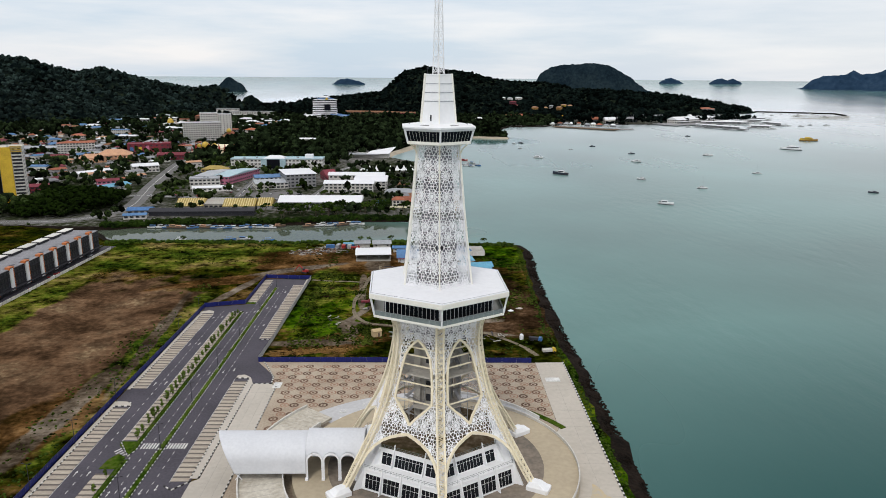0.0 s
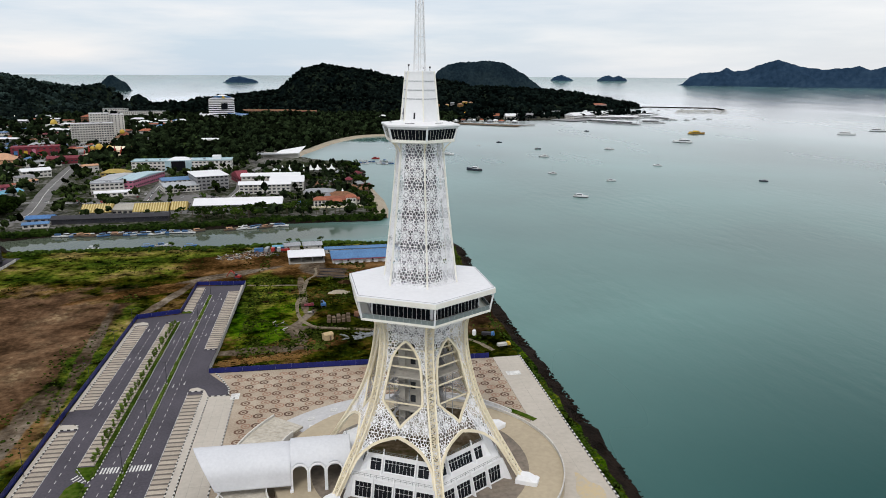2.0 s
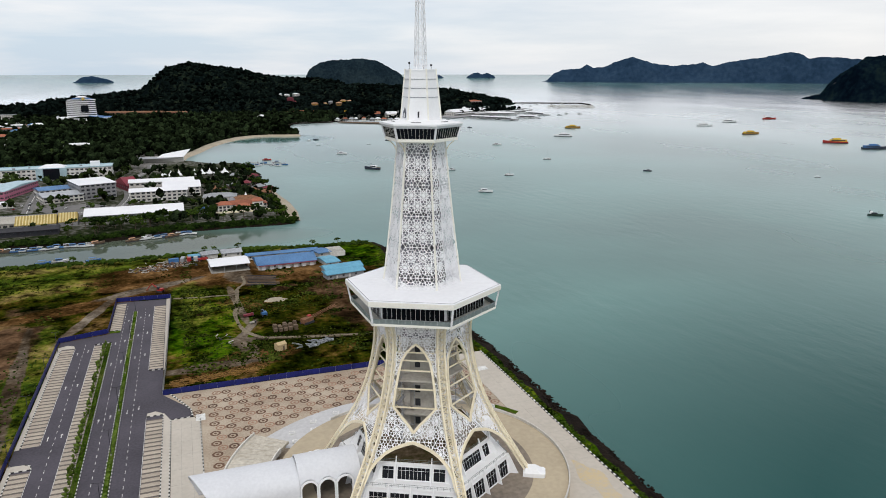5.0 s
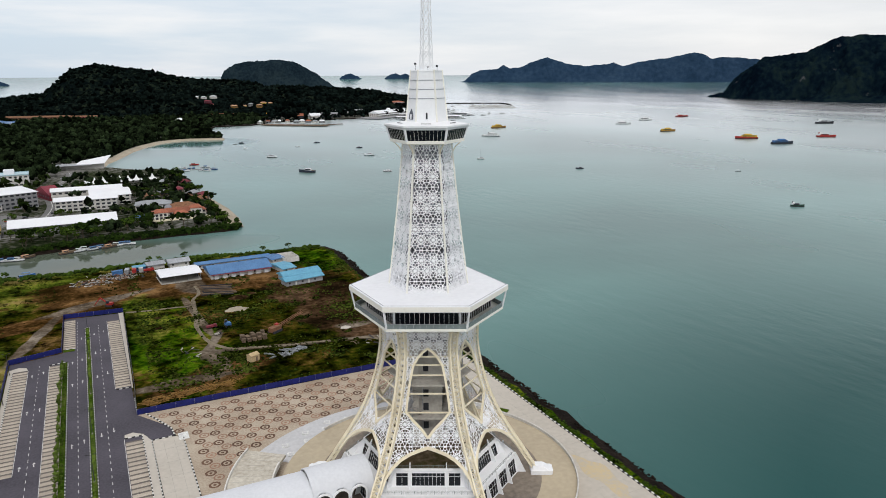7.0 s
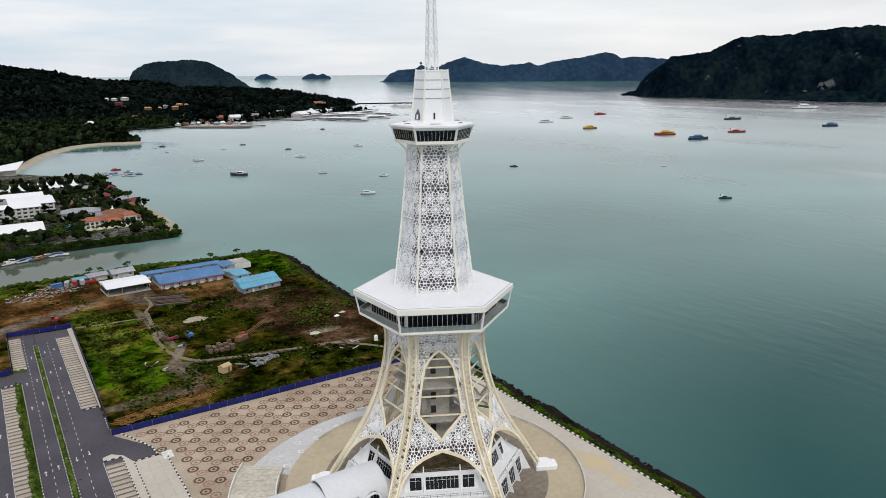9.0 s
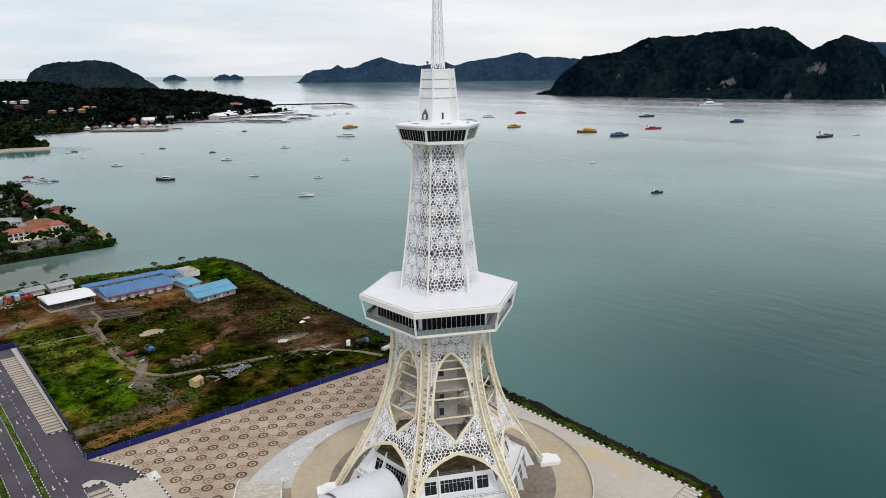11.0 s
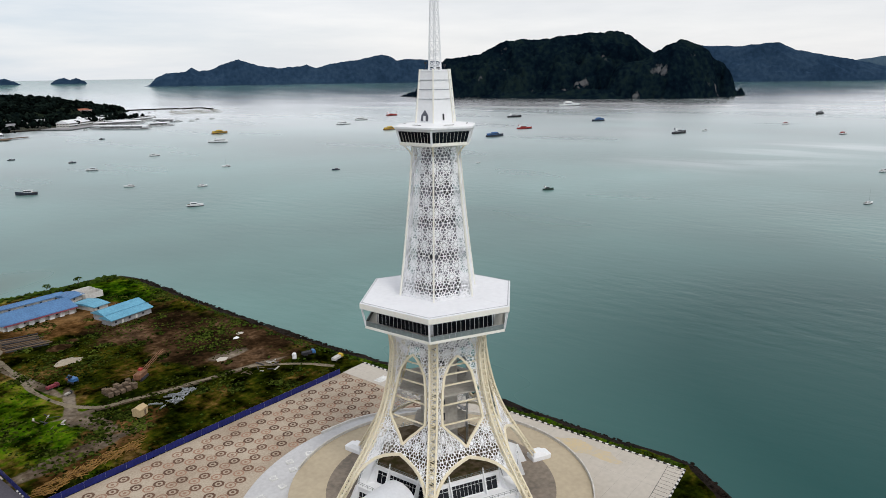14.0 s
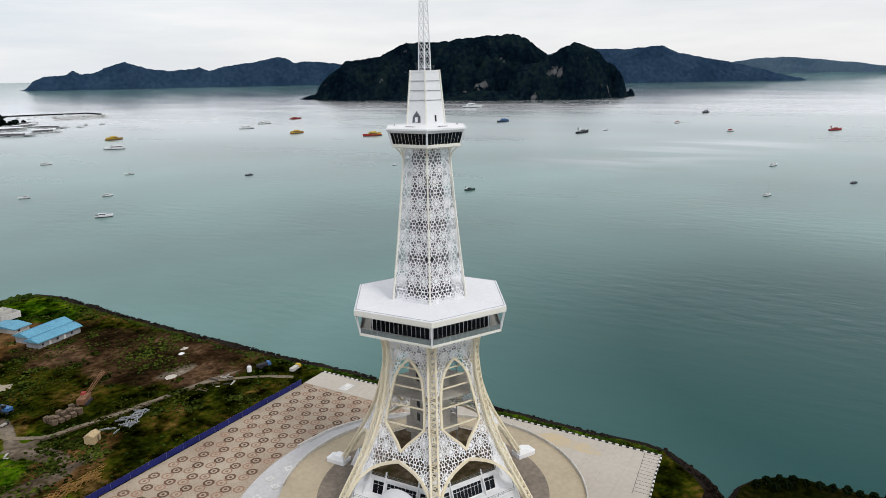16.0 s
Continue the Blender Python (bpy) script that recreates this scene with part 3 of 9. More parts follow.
    def hip(self, c, s, rz, h, over=0.6, flat=0.45):
        x, y = s[0] / 2 + over, s[1] / 2 + over
        k = max(x - y, x * 0.08) if flat is None else x * flat
        ca, sa = math.cos(radians(rz)), math.sin(radians(rz))
        p = [(-x, -y, -0.25), (x, -y, -0.25), (x, y, -0.25), (-x, y, -0.25), (-x, -y, 0), (x, -y, 0), (x, y, 0), (-x, y, 0), (-k, 0, h), (k, 0, h)]
        q = [(c[0] + a * ca - b * sa, c[1] + a * sa + b * ca, c[2] + d) for a, b, d in p]
        return self.add(q, [(3, 2, 1, 0), (0, 1, 5, 4), (1, 2, 6, 5), (2, 3, 7, 6), (3, 0, 4, 7), (4, 5, 9, 8), (6, 7, 8, 9), (5, 6, 9), (7, 4, 8)])

    def blob(self, c, r, rng, squash=0.8, rough=0.35):
        """One leaf clump: a faceted, uneven lump."""
        global ICO
        if ICO is None:
            b = bmesh.new()
            bmesh.ops.create_icosphere(b, subdivisions=1, radius=1)
            b.verts.ensure_lookup_table()
            ICO = ([tuple(v.co) for v in b.verts], [tuple(v.index for v in f.verts) for f in b.faces])
            b.free()
        k = [1 + rng.uniform(-rough, rough) for _ in ICO[0]]
        return self.add([(c[0] + p[0] * r * s, c[1] + p[1] * r * s, c[2] + p[2] * r * s * squash) for p, s in zip(ICO[0], k)], ICO[1])


def obj(name, geo, material, parent=None, label="", category="", group="", kind="", smooth=False):
    me = bpy.data.meshes.new(name)
    me.from_pydata(geo.v, [], geo.f)
    me.materials.append(material)
    if smooth:
        me.polygons.foreach_set("use_smooth", [True] * len(me.polygons))
    me.update()
    ob = new(name, me)
    if parent:
        ob.parent = parent
    return tagged(ob, label, category, group, kind)


def part(name, geo, material, parent, label="", smooth=False):
    return obj(name, geo, material, parent, label, smooth=smooth)


def thing(name, at=(0, 0, 0), rz=0, label="", category="", group="", kind=""):
    ob = new(name)
    ob.empty_display_size = 0.1
    ob.matrix_world = pose(*at, 0, 0, rz)
    return tagged(ob, label, category, group, kind)


def share(name, mesh, at, parent=None, rz=0, scale=1.0):
    """A piece of its own on a mesh that it shares with its like."""
    ob = new(name, mesh)
    ob.location, ob.rotation_euler, ob.scale = at, (0, 0, radians(rz)), (scale, scale, scale)
    if parent:
        ob.parent = parent
    return ob


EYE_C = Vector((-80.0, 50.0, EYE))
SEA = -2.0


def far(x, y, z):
    """Places beyond 3 km drawn nearer along the camera's lines of sight to fit its view, so that the distance ends
    inside 5 km.
    """
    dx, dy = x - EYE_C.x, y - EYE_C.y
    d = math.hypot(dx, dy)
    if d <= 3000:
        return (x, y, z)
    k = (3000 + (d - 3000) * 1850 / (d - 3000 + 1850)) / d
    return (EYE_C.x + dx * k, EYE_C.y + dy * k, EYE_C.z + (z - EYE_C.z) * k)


def ring_pts(n, r, phase=0.0, c=(0, 0)):
    return [(c[0] + r * math.cos(radians(phase) + 2 * math.pi * i / n), c[1] + r * math.sin(radians(phase) + 2 * math.pi * i / n)) for i in range(n)]


# ------------------------------------------------------------------ sea, land, hills
g = Geo()
# Beyond 3 km the sea sheet rises to fit the camera's horizon.
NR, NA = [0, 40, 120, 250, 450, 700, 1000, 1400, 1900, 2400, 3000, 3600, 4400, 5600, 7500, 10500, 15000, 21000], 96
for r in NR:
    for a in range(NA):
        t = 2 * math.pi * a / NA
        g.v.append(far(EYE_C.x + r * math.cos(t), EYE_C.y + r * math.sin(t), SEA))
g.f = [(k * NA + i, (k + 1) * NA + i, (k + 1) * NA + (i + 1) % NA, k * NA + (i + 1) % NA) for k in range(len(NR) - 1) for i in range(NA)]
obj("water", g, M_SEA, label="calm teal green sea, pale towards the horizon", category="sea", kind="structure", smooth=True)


def land(name, pts, top_mat, bank_mat, label, z=0.0, reach=5.0, category="ground"):
    """A land mass: a top sheet with an uneven, stony bank down into the water."""
    rng = random.Random(len(pts) * 7 + int(abs(pts[0][0])))
    fine = []
    for i, p in enumerate(pts):
        q = pts[(i + 1) % len(pts)]
        n = max(1, min(60, int(math.hypot(q[0] - p[0], q[1] - p[1]) / 7)))
        for k in range(n):
            j = 1.2 if n > 1 else 0
            fine.append((p[0] + (q[0] - p[0]) * k / n + rng.uniform(-j, j), p[1] + (q[1] - p[1]) * k / n + rng.uniform(-j, j)))
    area = sum(a[0] * b[1] - b[0] * a[1] for a, b in zip(fine, fine[1:] + fine[:1]))
    if area < 0:
        fine.reverse()
    n = len(fine)
    obj(name, Geo().sheet(fine, z), top_mat, label=label, category=category, kind="structure")
    rings = [[], [], [], []]
    for i, p in enumerate(fine):
        a, b = fine[i - 1], fine[(i + 1) % n]
        d = Vector((b[0] - a[0], b[1] - a[1])).normalized()
        o = Vector((d.y, -d.x))
        for k, (s, h) in enumerate(((0.0, z), (0.35, z * 0.6 - 0.8), (0.7, SEA + 0.2), (1.15, SEA - 1.5))):
            w = reach * s * rng.uniform(0.7, 1.25)
            rings[k].append((p[0] + o.x * w, p[1] + o.y * w, h + (rng.uniform(-0.5, 0.4) if 0 < k < 3 else 0)))
    obj("embankment", Geo().loft(rings, caps=False), bank_mat, label="dark rubble bank along the waterline", category="embankment", kind="structure")


SITE = [(59.5, 144), (51, 134), (44, 130), (10, 128), (-60, 100), (-120, -60), (-420, -60), (-700, 200), (-700, 560), (-330, 560), (-262, 540), (-240, 509), (-171, 510), (-100, 507), (-60, 509), (-16, 512), (20, 503), (50, 505), (62, 500), (66, 484), (62, 425), (60, 370), (60, 322), (60.5, 292), (61, 270), (61.3, 145)]
land("ground", SITE, M_SITE, M_ROCK, "rough open ground of grass, weeds and bare earth", reach=8.0)
TOWN = [(-700, 540), (-332, 561), (-265, 556), (-213, 573), (-130, 575), (-64, 592), (18, 594), (20, 606), (21, 690), (19, 725), (17, 800), (22, 900), (6, 962), (13, 986), (11, 996), (-24, 1000), (-69, 1062), (-64, 1100), (-44, 1157), (-20, 1250), (7, 1319), (36, 1375), (64, 1401), (98, 1411), (128, 1399), (153, 1397), (154, 1418), (146, 1470), (148, 1560), (170, 1660), (190, 1716), (225, 1722), (276, 1727), (322, 1778), (342, 1815), (420, 1780), (520, 1830), (640, 1830), (760, 1850), (900, 2200), (1120, 2640), (900, 3000), (980, 3500), (500, 3600), (200, 2950), (-200, 2860), (-352, 2790), (-480, 2560), (-700, 2620), (-1000, 2900), (-1900, 2900), (-1900, 540)]
land("ground_town", TOWN, M_TOWN, M_ROCK, "flat town land of tarmac, yards and scrub", z=0.4, reach=6)
land("ground_islet", [(46, 121), (52, 120.5), (58, 117), (62.5, 112), (64.5, 106), (66, 84), (66, 40), (20, 20), (-30, 60), (10, 112), (36, 119)], M_ISLET, M_ROCK, "small dark green islet with a rubble edge", reach=3)


def ridge_hill(name, lines, step, material, label, seed, canopy=5.0, category="hill", gully=0.22):
    """A wooded height: ridges given as (steepness, [(x, y, top, half width), ...]), cut by gullies and roughened by a canopy."""
    pts = np.array([p for _, line in lines for p in line], float)
    x0, y0 = pts[:, 0].min() - pts[:, 3].max() * 1.1, pts[:, 1].min() - pts[:, 3].max() * 1.1
    x1, y1 = pts[:, 0].max() + pts[:, 3].max() * 1.1, pts[:, 1].max() + pts[:, 3].max() * 1.1
    nx, ny = int((x1 - x0) / step), int((y1 - y0) / step)
    X, Y = np.meshgrid(np.linspace(x0, x1, nx + 1), np.linspace(y0, y1, ny + 1))
    scale = float(np.median(pts[:, 3]))
    G = np.array([[noise.noise((x / scale * 2.6 + seed, y / scale * 2.6, seed)) + 0.5 * noise.noise((x / scale * 6.5, y / scale * 6.5, seed + 5)) for x, y in zip(rx, ry)] for rx, ry in zip(X, Y)])
    C = np.array([[noise.noise((x / step / 2.3, y / step / 2.3, seed)) + 0.8 * noise.noise((x / step / 6, y / step / 6, seed + 3)) for x, y in zip(rx, ry)] for rx, ry in zip(X, Y)])
    Z = np.full(X.shape, -14.0)
    for shape, line in lines:
        best, top, wide = np.full(X.shape, 1e9), np.zeros(X.shape), np.ones(X.shape)
        for a, b in zip(line, line[1:] or line):
            ex, ey = b[0] - a[0], b[1] - a[1]
            t = np.clip(((X - a[0]) * ex + (Y - a[1]) * ey) / max(1e-6, ex * ex + ey * ey), 0, 1)
            d = np.hypot(X - a[0] - t * ex, Y - a[1] - t * ey)
            near = d < best
            best, top, wide = np.where(near, d, best), np.where(near, a[2] + (b[2] - a[2]) * t, top), np.where(near, a[3] + (b[3] - a[3]) * t, wide)
        d = best / wide
        d = np.clip(d + gully * G * np.clip(d * 2.2, 0, 1), 0, 1)
        Z = np.maximum(Z, (top + 14) * (1 - d ** shape) - 14)
    Z = Z + np.where(Z > -14, canopy * C * np.clip((Z + 4) / 20, 0, 1), 0)
    geo, keep = Geo(), {}
    for q in range(ny):
        for p in range(nx):
            c = [(q, p), (q, p + 1), (q + 1, p + 1), (q + 1, p)]
            if max(Z[k] for k in c) > SEA - 4:
                for k in c:
                    if k not in keep:
                        keep[k] = len(geo.v)
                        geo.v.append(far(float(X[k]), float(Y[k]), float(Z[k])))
                geo.f.append(tuple(keep[k] for k in c))
    return obj(name, geo, material, label=label, category=category, kind="structure", smooth=material is M_FAINT)


# wooded heights behind the town and islands out at sea
ridge_hill("hill_town", [
    (1.5, [(-1560, 1900, 168, 520), (-1380, 2020, 172, 470), (-1219, 2100, 160, 430), (-1150, 2115, 149, 400), (-1039, 2144, 114, 380), (-965, 2163, 128, 370), (-898, 2179, 110, 350), (-810, 2201, 85, 320), (-739, 2218, 74, 300), (-660, 2238, 55, 240), (-600, 2255, 28, 130)]),
    (1.6, [(-1330, 1700, 95, 330), (-1060, 1760, 72, 320), (-900, 1850, 48, 260)]),
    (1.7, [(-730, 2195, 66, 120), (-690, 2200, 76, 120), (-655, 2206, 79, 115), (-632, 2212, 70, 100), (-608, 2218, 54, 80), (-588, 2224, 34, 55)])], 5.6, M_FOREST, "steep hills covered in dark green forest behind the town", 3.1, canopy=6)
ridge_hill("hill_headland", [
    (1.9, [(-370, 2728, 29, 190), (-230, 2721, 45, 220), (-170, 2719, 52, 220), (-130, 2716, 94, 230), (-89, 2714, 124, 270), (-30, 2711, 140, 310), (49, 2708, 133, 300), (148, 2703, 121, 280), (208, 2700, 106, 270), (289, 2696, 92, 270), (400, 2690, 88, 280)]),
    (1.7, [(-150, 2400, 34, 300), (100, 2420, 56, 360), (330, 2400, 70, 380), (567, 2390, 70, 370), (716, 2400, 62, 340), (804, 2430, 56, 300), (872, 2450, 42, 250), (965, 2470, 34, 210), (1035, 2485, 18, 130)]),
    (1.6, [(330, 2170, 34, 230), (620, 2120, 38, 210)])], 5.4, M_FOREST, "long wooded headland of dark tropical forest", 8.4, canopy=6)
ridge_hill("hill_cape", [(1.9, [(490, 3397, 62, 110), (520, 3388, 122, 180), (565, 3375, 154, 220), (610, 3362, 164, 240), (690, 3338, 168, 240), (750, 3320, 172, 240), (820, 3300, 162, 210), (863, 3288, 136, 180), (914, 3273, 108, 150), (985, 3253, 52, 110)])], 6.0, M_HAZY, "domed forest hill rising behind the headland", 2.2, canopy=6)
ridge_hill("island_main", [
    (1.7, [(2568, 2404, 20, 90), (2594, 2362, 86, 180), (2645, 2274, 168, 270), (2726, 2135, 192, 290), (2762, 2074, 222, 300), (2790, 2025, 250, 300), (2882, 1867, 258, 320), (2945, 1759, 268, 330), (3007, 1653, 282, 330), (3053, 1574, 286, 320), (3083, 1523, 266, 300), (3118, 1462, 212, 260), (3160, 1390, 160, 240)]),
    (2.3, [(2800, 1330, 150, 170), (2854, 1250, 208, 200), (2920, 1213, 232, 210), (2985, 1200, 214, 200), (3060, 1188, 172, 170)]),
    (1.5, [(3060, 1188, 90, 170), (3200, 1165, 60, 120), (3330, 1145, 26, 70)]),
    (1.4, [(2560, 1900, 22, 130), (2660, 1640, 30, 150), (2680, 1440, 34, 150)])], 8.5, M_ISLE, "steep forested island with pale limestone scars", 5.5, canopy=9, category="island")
ridge_hill("island_range", [(1.3, [(3835, 7195, 8, 120), (3890, 7151, 86, 260), (3963, 7093, 124, 330), (4110, 6975, 138, 360), (4170, 6927, 184, 380), (4235, 6876, 142, 380), (4328, 6800, 156, 400), (4401, 6742, 206, 430), (4497, 6665, 240, 460), (4550, 6623, 265, 460), (4630, 6560, 228, 450), (4708, 6496, 198, 430), (4850, 6382, 166, 400), (4995, 6267, 180, 400), (5101, 6181, 198, 400), (5175, 6122, 158, 390), (5236, 6073, 184, 400), (5334, 5995, 218, 430), (5530, 5838, 240, 460), (5727, 5680, 298, 500), (5801, 5621, 290, 500), (5880, 5558, 232, 480), (5974, 5482, 246, 480), (6240, 5270, 224, 480), (6600, 4980, 150, 450)])], 22.0, M_FAR, "long island range on the horizon, blue haze painted on", 1.4, canopy=9, category="island", gully=0.1)
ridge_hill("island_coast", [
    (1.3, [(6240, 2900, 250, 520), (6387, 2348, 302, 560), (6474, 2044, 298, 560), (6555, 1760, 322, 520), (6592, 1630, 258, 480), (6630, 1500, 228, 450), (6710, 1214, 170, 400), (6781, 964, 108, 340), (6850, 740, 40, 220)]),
    (1.2, [(6120, 2500, 70, 260), (6350, 1700, 60, 240), (6480, 1200, 40, 200)])], 22.0, M_FAR, "coastal hills across the strait, blue haze painted on", 6.2, canopy=9, category="island", gully=0.1)
ridge_hill("island_remote", [(1.3, [(14640, 2400, 226, 700), (14695, 1901, 288, 800), (14756, 1330, 286, 800), (14807, 863, 226, 700), (14875, 230, 146, 600), (14940, -260, 70, 500)])], 60.0, M_FAINT, "far coast on the horizon, pale blue haze painted on", 4.4, canopy=12, category="island", gully=0.1)
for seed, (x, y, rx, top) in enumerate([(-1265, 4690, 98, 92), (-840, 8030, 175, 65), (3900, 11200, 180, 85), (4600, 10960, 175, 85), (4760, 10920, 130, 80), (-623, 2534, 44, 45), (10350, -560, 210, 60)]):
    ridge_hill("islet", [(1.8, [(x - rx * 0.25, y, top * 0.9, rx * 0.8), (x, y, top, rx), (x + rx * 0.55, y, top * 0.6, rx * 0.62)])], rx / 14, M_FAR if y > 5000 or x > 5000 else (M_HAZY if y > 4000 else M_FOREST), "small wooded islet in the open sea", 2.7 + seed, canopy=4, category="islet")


# ------------------------------------------------------------------ the tower
TX, TY, PH, DECK = 2.4, 196.8, -87.3, 3.9
LEG_Z = [5.0, 11.8, 18.5, 24.5, 31.0, 37.9, 43.6, 48.2, 52.0, 55.3]
LEG_R = [31.6, 27.3, 23.1, 19.7, 16.9, 14.9, 13.8, 13.4, 13.8, 15.2]


def smooth_at(xs, ys, x):
    """Catmull-Rom through a short table."""
    i = max(0, min(len(xs) - 2, sum(1 for k in xs if k <= x) - 1))
    t = (x - xs[i]) / (xs[i + 1] - xs[i])

    def slope(k):
        a, b = max(0, k - 1), min(len(xs) - 1, k + 1)
        return (ys[b] - ys[a]) / (xs[b] - xs[a])
    h = xs[i + 1] - xs[i]
    m0, m1 = slope(i) * h, slope(i + 1) * h
    return (2 * t ** 3 - 3 * t * t + 1) * ys[i] + (t ** 3 - 2 * t * t + t) * m0 + (3 * t * t - 2 * t ** 3) * ys[i + 1] + (t ** 3 - t * t) * m1


def leg_r(z):
    return smooth_at(LEG_Z, LEG_R, z)


def shaft_r(z):
    k = (z - 62.6) / (102.4 - 62.6)
    return 10.95 + (6.4 - 10.95) * k - 0.25 * math.sin(math.pi * k)


def corner(k, r, z):
    a = radians(PH + 60 * k)
    return Vector((r * math.cos(a), r * math.sin(a), z))


def hexring(r, z):
    return [tuple(corner(k, r, z)) for k in range(6)]


tower = thing("observation_tower", (TX, TY, 0), 0, "tall white and cream lattice observation tower on six flared legs", "tower")


def face_point(k, s, z, rad, out=0.0):
    """A point of face k: s metres off its middle line, at height z, on the skin of radius rad(z)."""
    r = rad(z)
    a, b = corner(k, r, z), corner(k + 1, r, z)
    m, d = (a + b) / 2, (b - a).normalized()
    o = Vector((m.x, m.y, 0)).normalized()
    return m + d * s + o * out


def rosette_bars(p):
    """Bars of one star of an interlaced screen of pitch p: start, end, width."""
    bars = []

    def q(r, deg):
        t = math.radians(deg)
        return (r * p * math.cos(t), r * p * math.sin(t))
    for i in range(12):
        a = 30 * i
        bars.append((q(0.0, a), q(0.25, a), 0.05))
        bars += [(q(0.25, a), q(0.37, a + 15), 0.062), (q(0.25, a + 30), q(0.37, a + 15), 0.062)]
        if i % 2 == 0:
            bars += [(q(0.37, a - 15), q(0.5, a), 0.07), (q(0.37, a + 15), q(0.5, a), 0.07)]
        else:
            bars += [(q(0.37, a - 15), q(0.44, a), 0.05), (q(0.37, a + 15), q(0.44, a), 0.05)]
            bars.append((q(0.44, a), q(0.577, a), 0.05))
    return bars


DISC = [(math.cos(math.pi * i / 4), math.sin(math.pi * i / 4)) for i in range(8)]


def screen(k, rad, z0, z1, p, inside, shift):
    """The star screen of one face, as bars with depth."""
    geo = Geo()
    base = rosette_bars(p)
    hollow = [b for b in base if math.hypot(*b[0]) > 0.3 * p]
    for i in range(6):
        t = math.radians(60 * i)
        hollow.append(((0.0, 0.0), (0.5 * p * math.cos(t), 0.5 * p * math.sin(t)), 0.05))
    rows = int((z1 - z0) / (p * 0.866)) + 3
    for j in range(-1, rows):
        zc = z0 + shift + j * p * 0.866
        empty = j % 3 == 1
        for i in range(-6, 7):
            sc = (i + 0.5 * (j % 2)) * p
            if abs(sc) > rad(max(z0, min(z1, zc))) * 0.5 + p:
                continue
            if not empty and z0 < zc < z1 and abs(sc) < rad(zc) * 0.5 - 0.1 and inside(sc, zc):
                m = (corner(k, 1, 0) + corner(k + 1, 1, 0)).normalized()
                geo.loft([[face_point(k, sc + c * p * 0.125, zc + d * p * 0.125, rad, o) for c, d in DISC] for o in (-0.03, 0.05)])
            for a, b, w in (hollow if empty else base):
                s0, y0, s1, y1 = sc + a[0], zc + a[1], sc + b[0], zc + b[1]
                if not (z0 <= y0 <= z1 and z0 <= y1 <= z1):
                    continue
                if abs(s0) > rad(y0) * 0.5 or abs(s1) > rad(y1) * 0.5 or not inside(s0, y0) or not inside(s1, y1):
                    continue
                P, Q = face_point(k, s0, y0, rad), face_point(k, s1, y1, rad)
                m = (corner(k, 1, 0) + corner(k + 1, 1, 0)).normalized()
                geo.beam(P, Q, w * p, 0.07, up=m)
    return geo


# openings of the lower faces, as half outlines (s, z)
OG_Z = [24.4, 26.3, 28.6, 30.8, 35.0, 39.5, 43.2, 45.4, 47.0, 48.1]
OG_S = [0.0, 1.5, 3.9, 5.9, 5.45, 4.75, 3.95, 2.7, 1.35, 0.0]
AR_S = [0.0, 2.5, 5.0, 7.4, 9.6, 11.3, 12.7]
AR_Z = [22.1, 21.4, 20.5, 19.2, 17.3, 15.0, 11.5]


def in_lower(s, z):
    s = abs(s)
    if OG_Z[0] < z < OG_Z[-1] and s < np.interp(z, OG_Z, OG_S):
        return False
    return z > np.interp(s, AR_S, AR_Z)


for k in range(6):
    part("star_screen", screen(k, leg_r, 11.0, 54.6, 3.1, in_lower, 0.6), M_SCREEN, tower, "white pierced star-pattern screen")
    part("star_screen", screen(k, shaft_r, 62.9, 102.3, 3.2, lambda s, z: True, 0.4), M_SCREEN, tower, "white pierced star-pattern screen")
    # cream frames of the pointed opening and of the arch below
    m = (corner(k, 1, 0) + corner(k + 1, 1, 0)).normalized()
    g = Geo()
    for sg in (-1, 1):
        g.sweep([face_point(k, sg * s, z, leg_r, 0.05) for s, z in zip(OG_S, OG_Z)], 0.62, 0.5, m)
    part("window_frame", g, M_CREAM, tower, "cream pointed-arch opening frame")
    g = Geo()
    for sg in (-1, 1):
        g.sweep([face_point(k, sg * s, z, leg_r, 0.05) for s, z in zip(AR_S, AR_Z)], 0.75, 0.6, m)
    part("arch_rib", g, M_CREAM, tower, "cream pointed arch rib")
    # horizontal braces behind the opening
    for z in (45.3, 43.0, 40.2, 35.2, 30.3):
        a, b = corner(k, leg_r(z) - 1.1, z), corner(k + 1, leg_r(z) - 1.1, z)
        part("brace", Geo().beam(a, b, 0.3, 0.36), M_CREAM, tower)

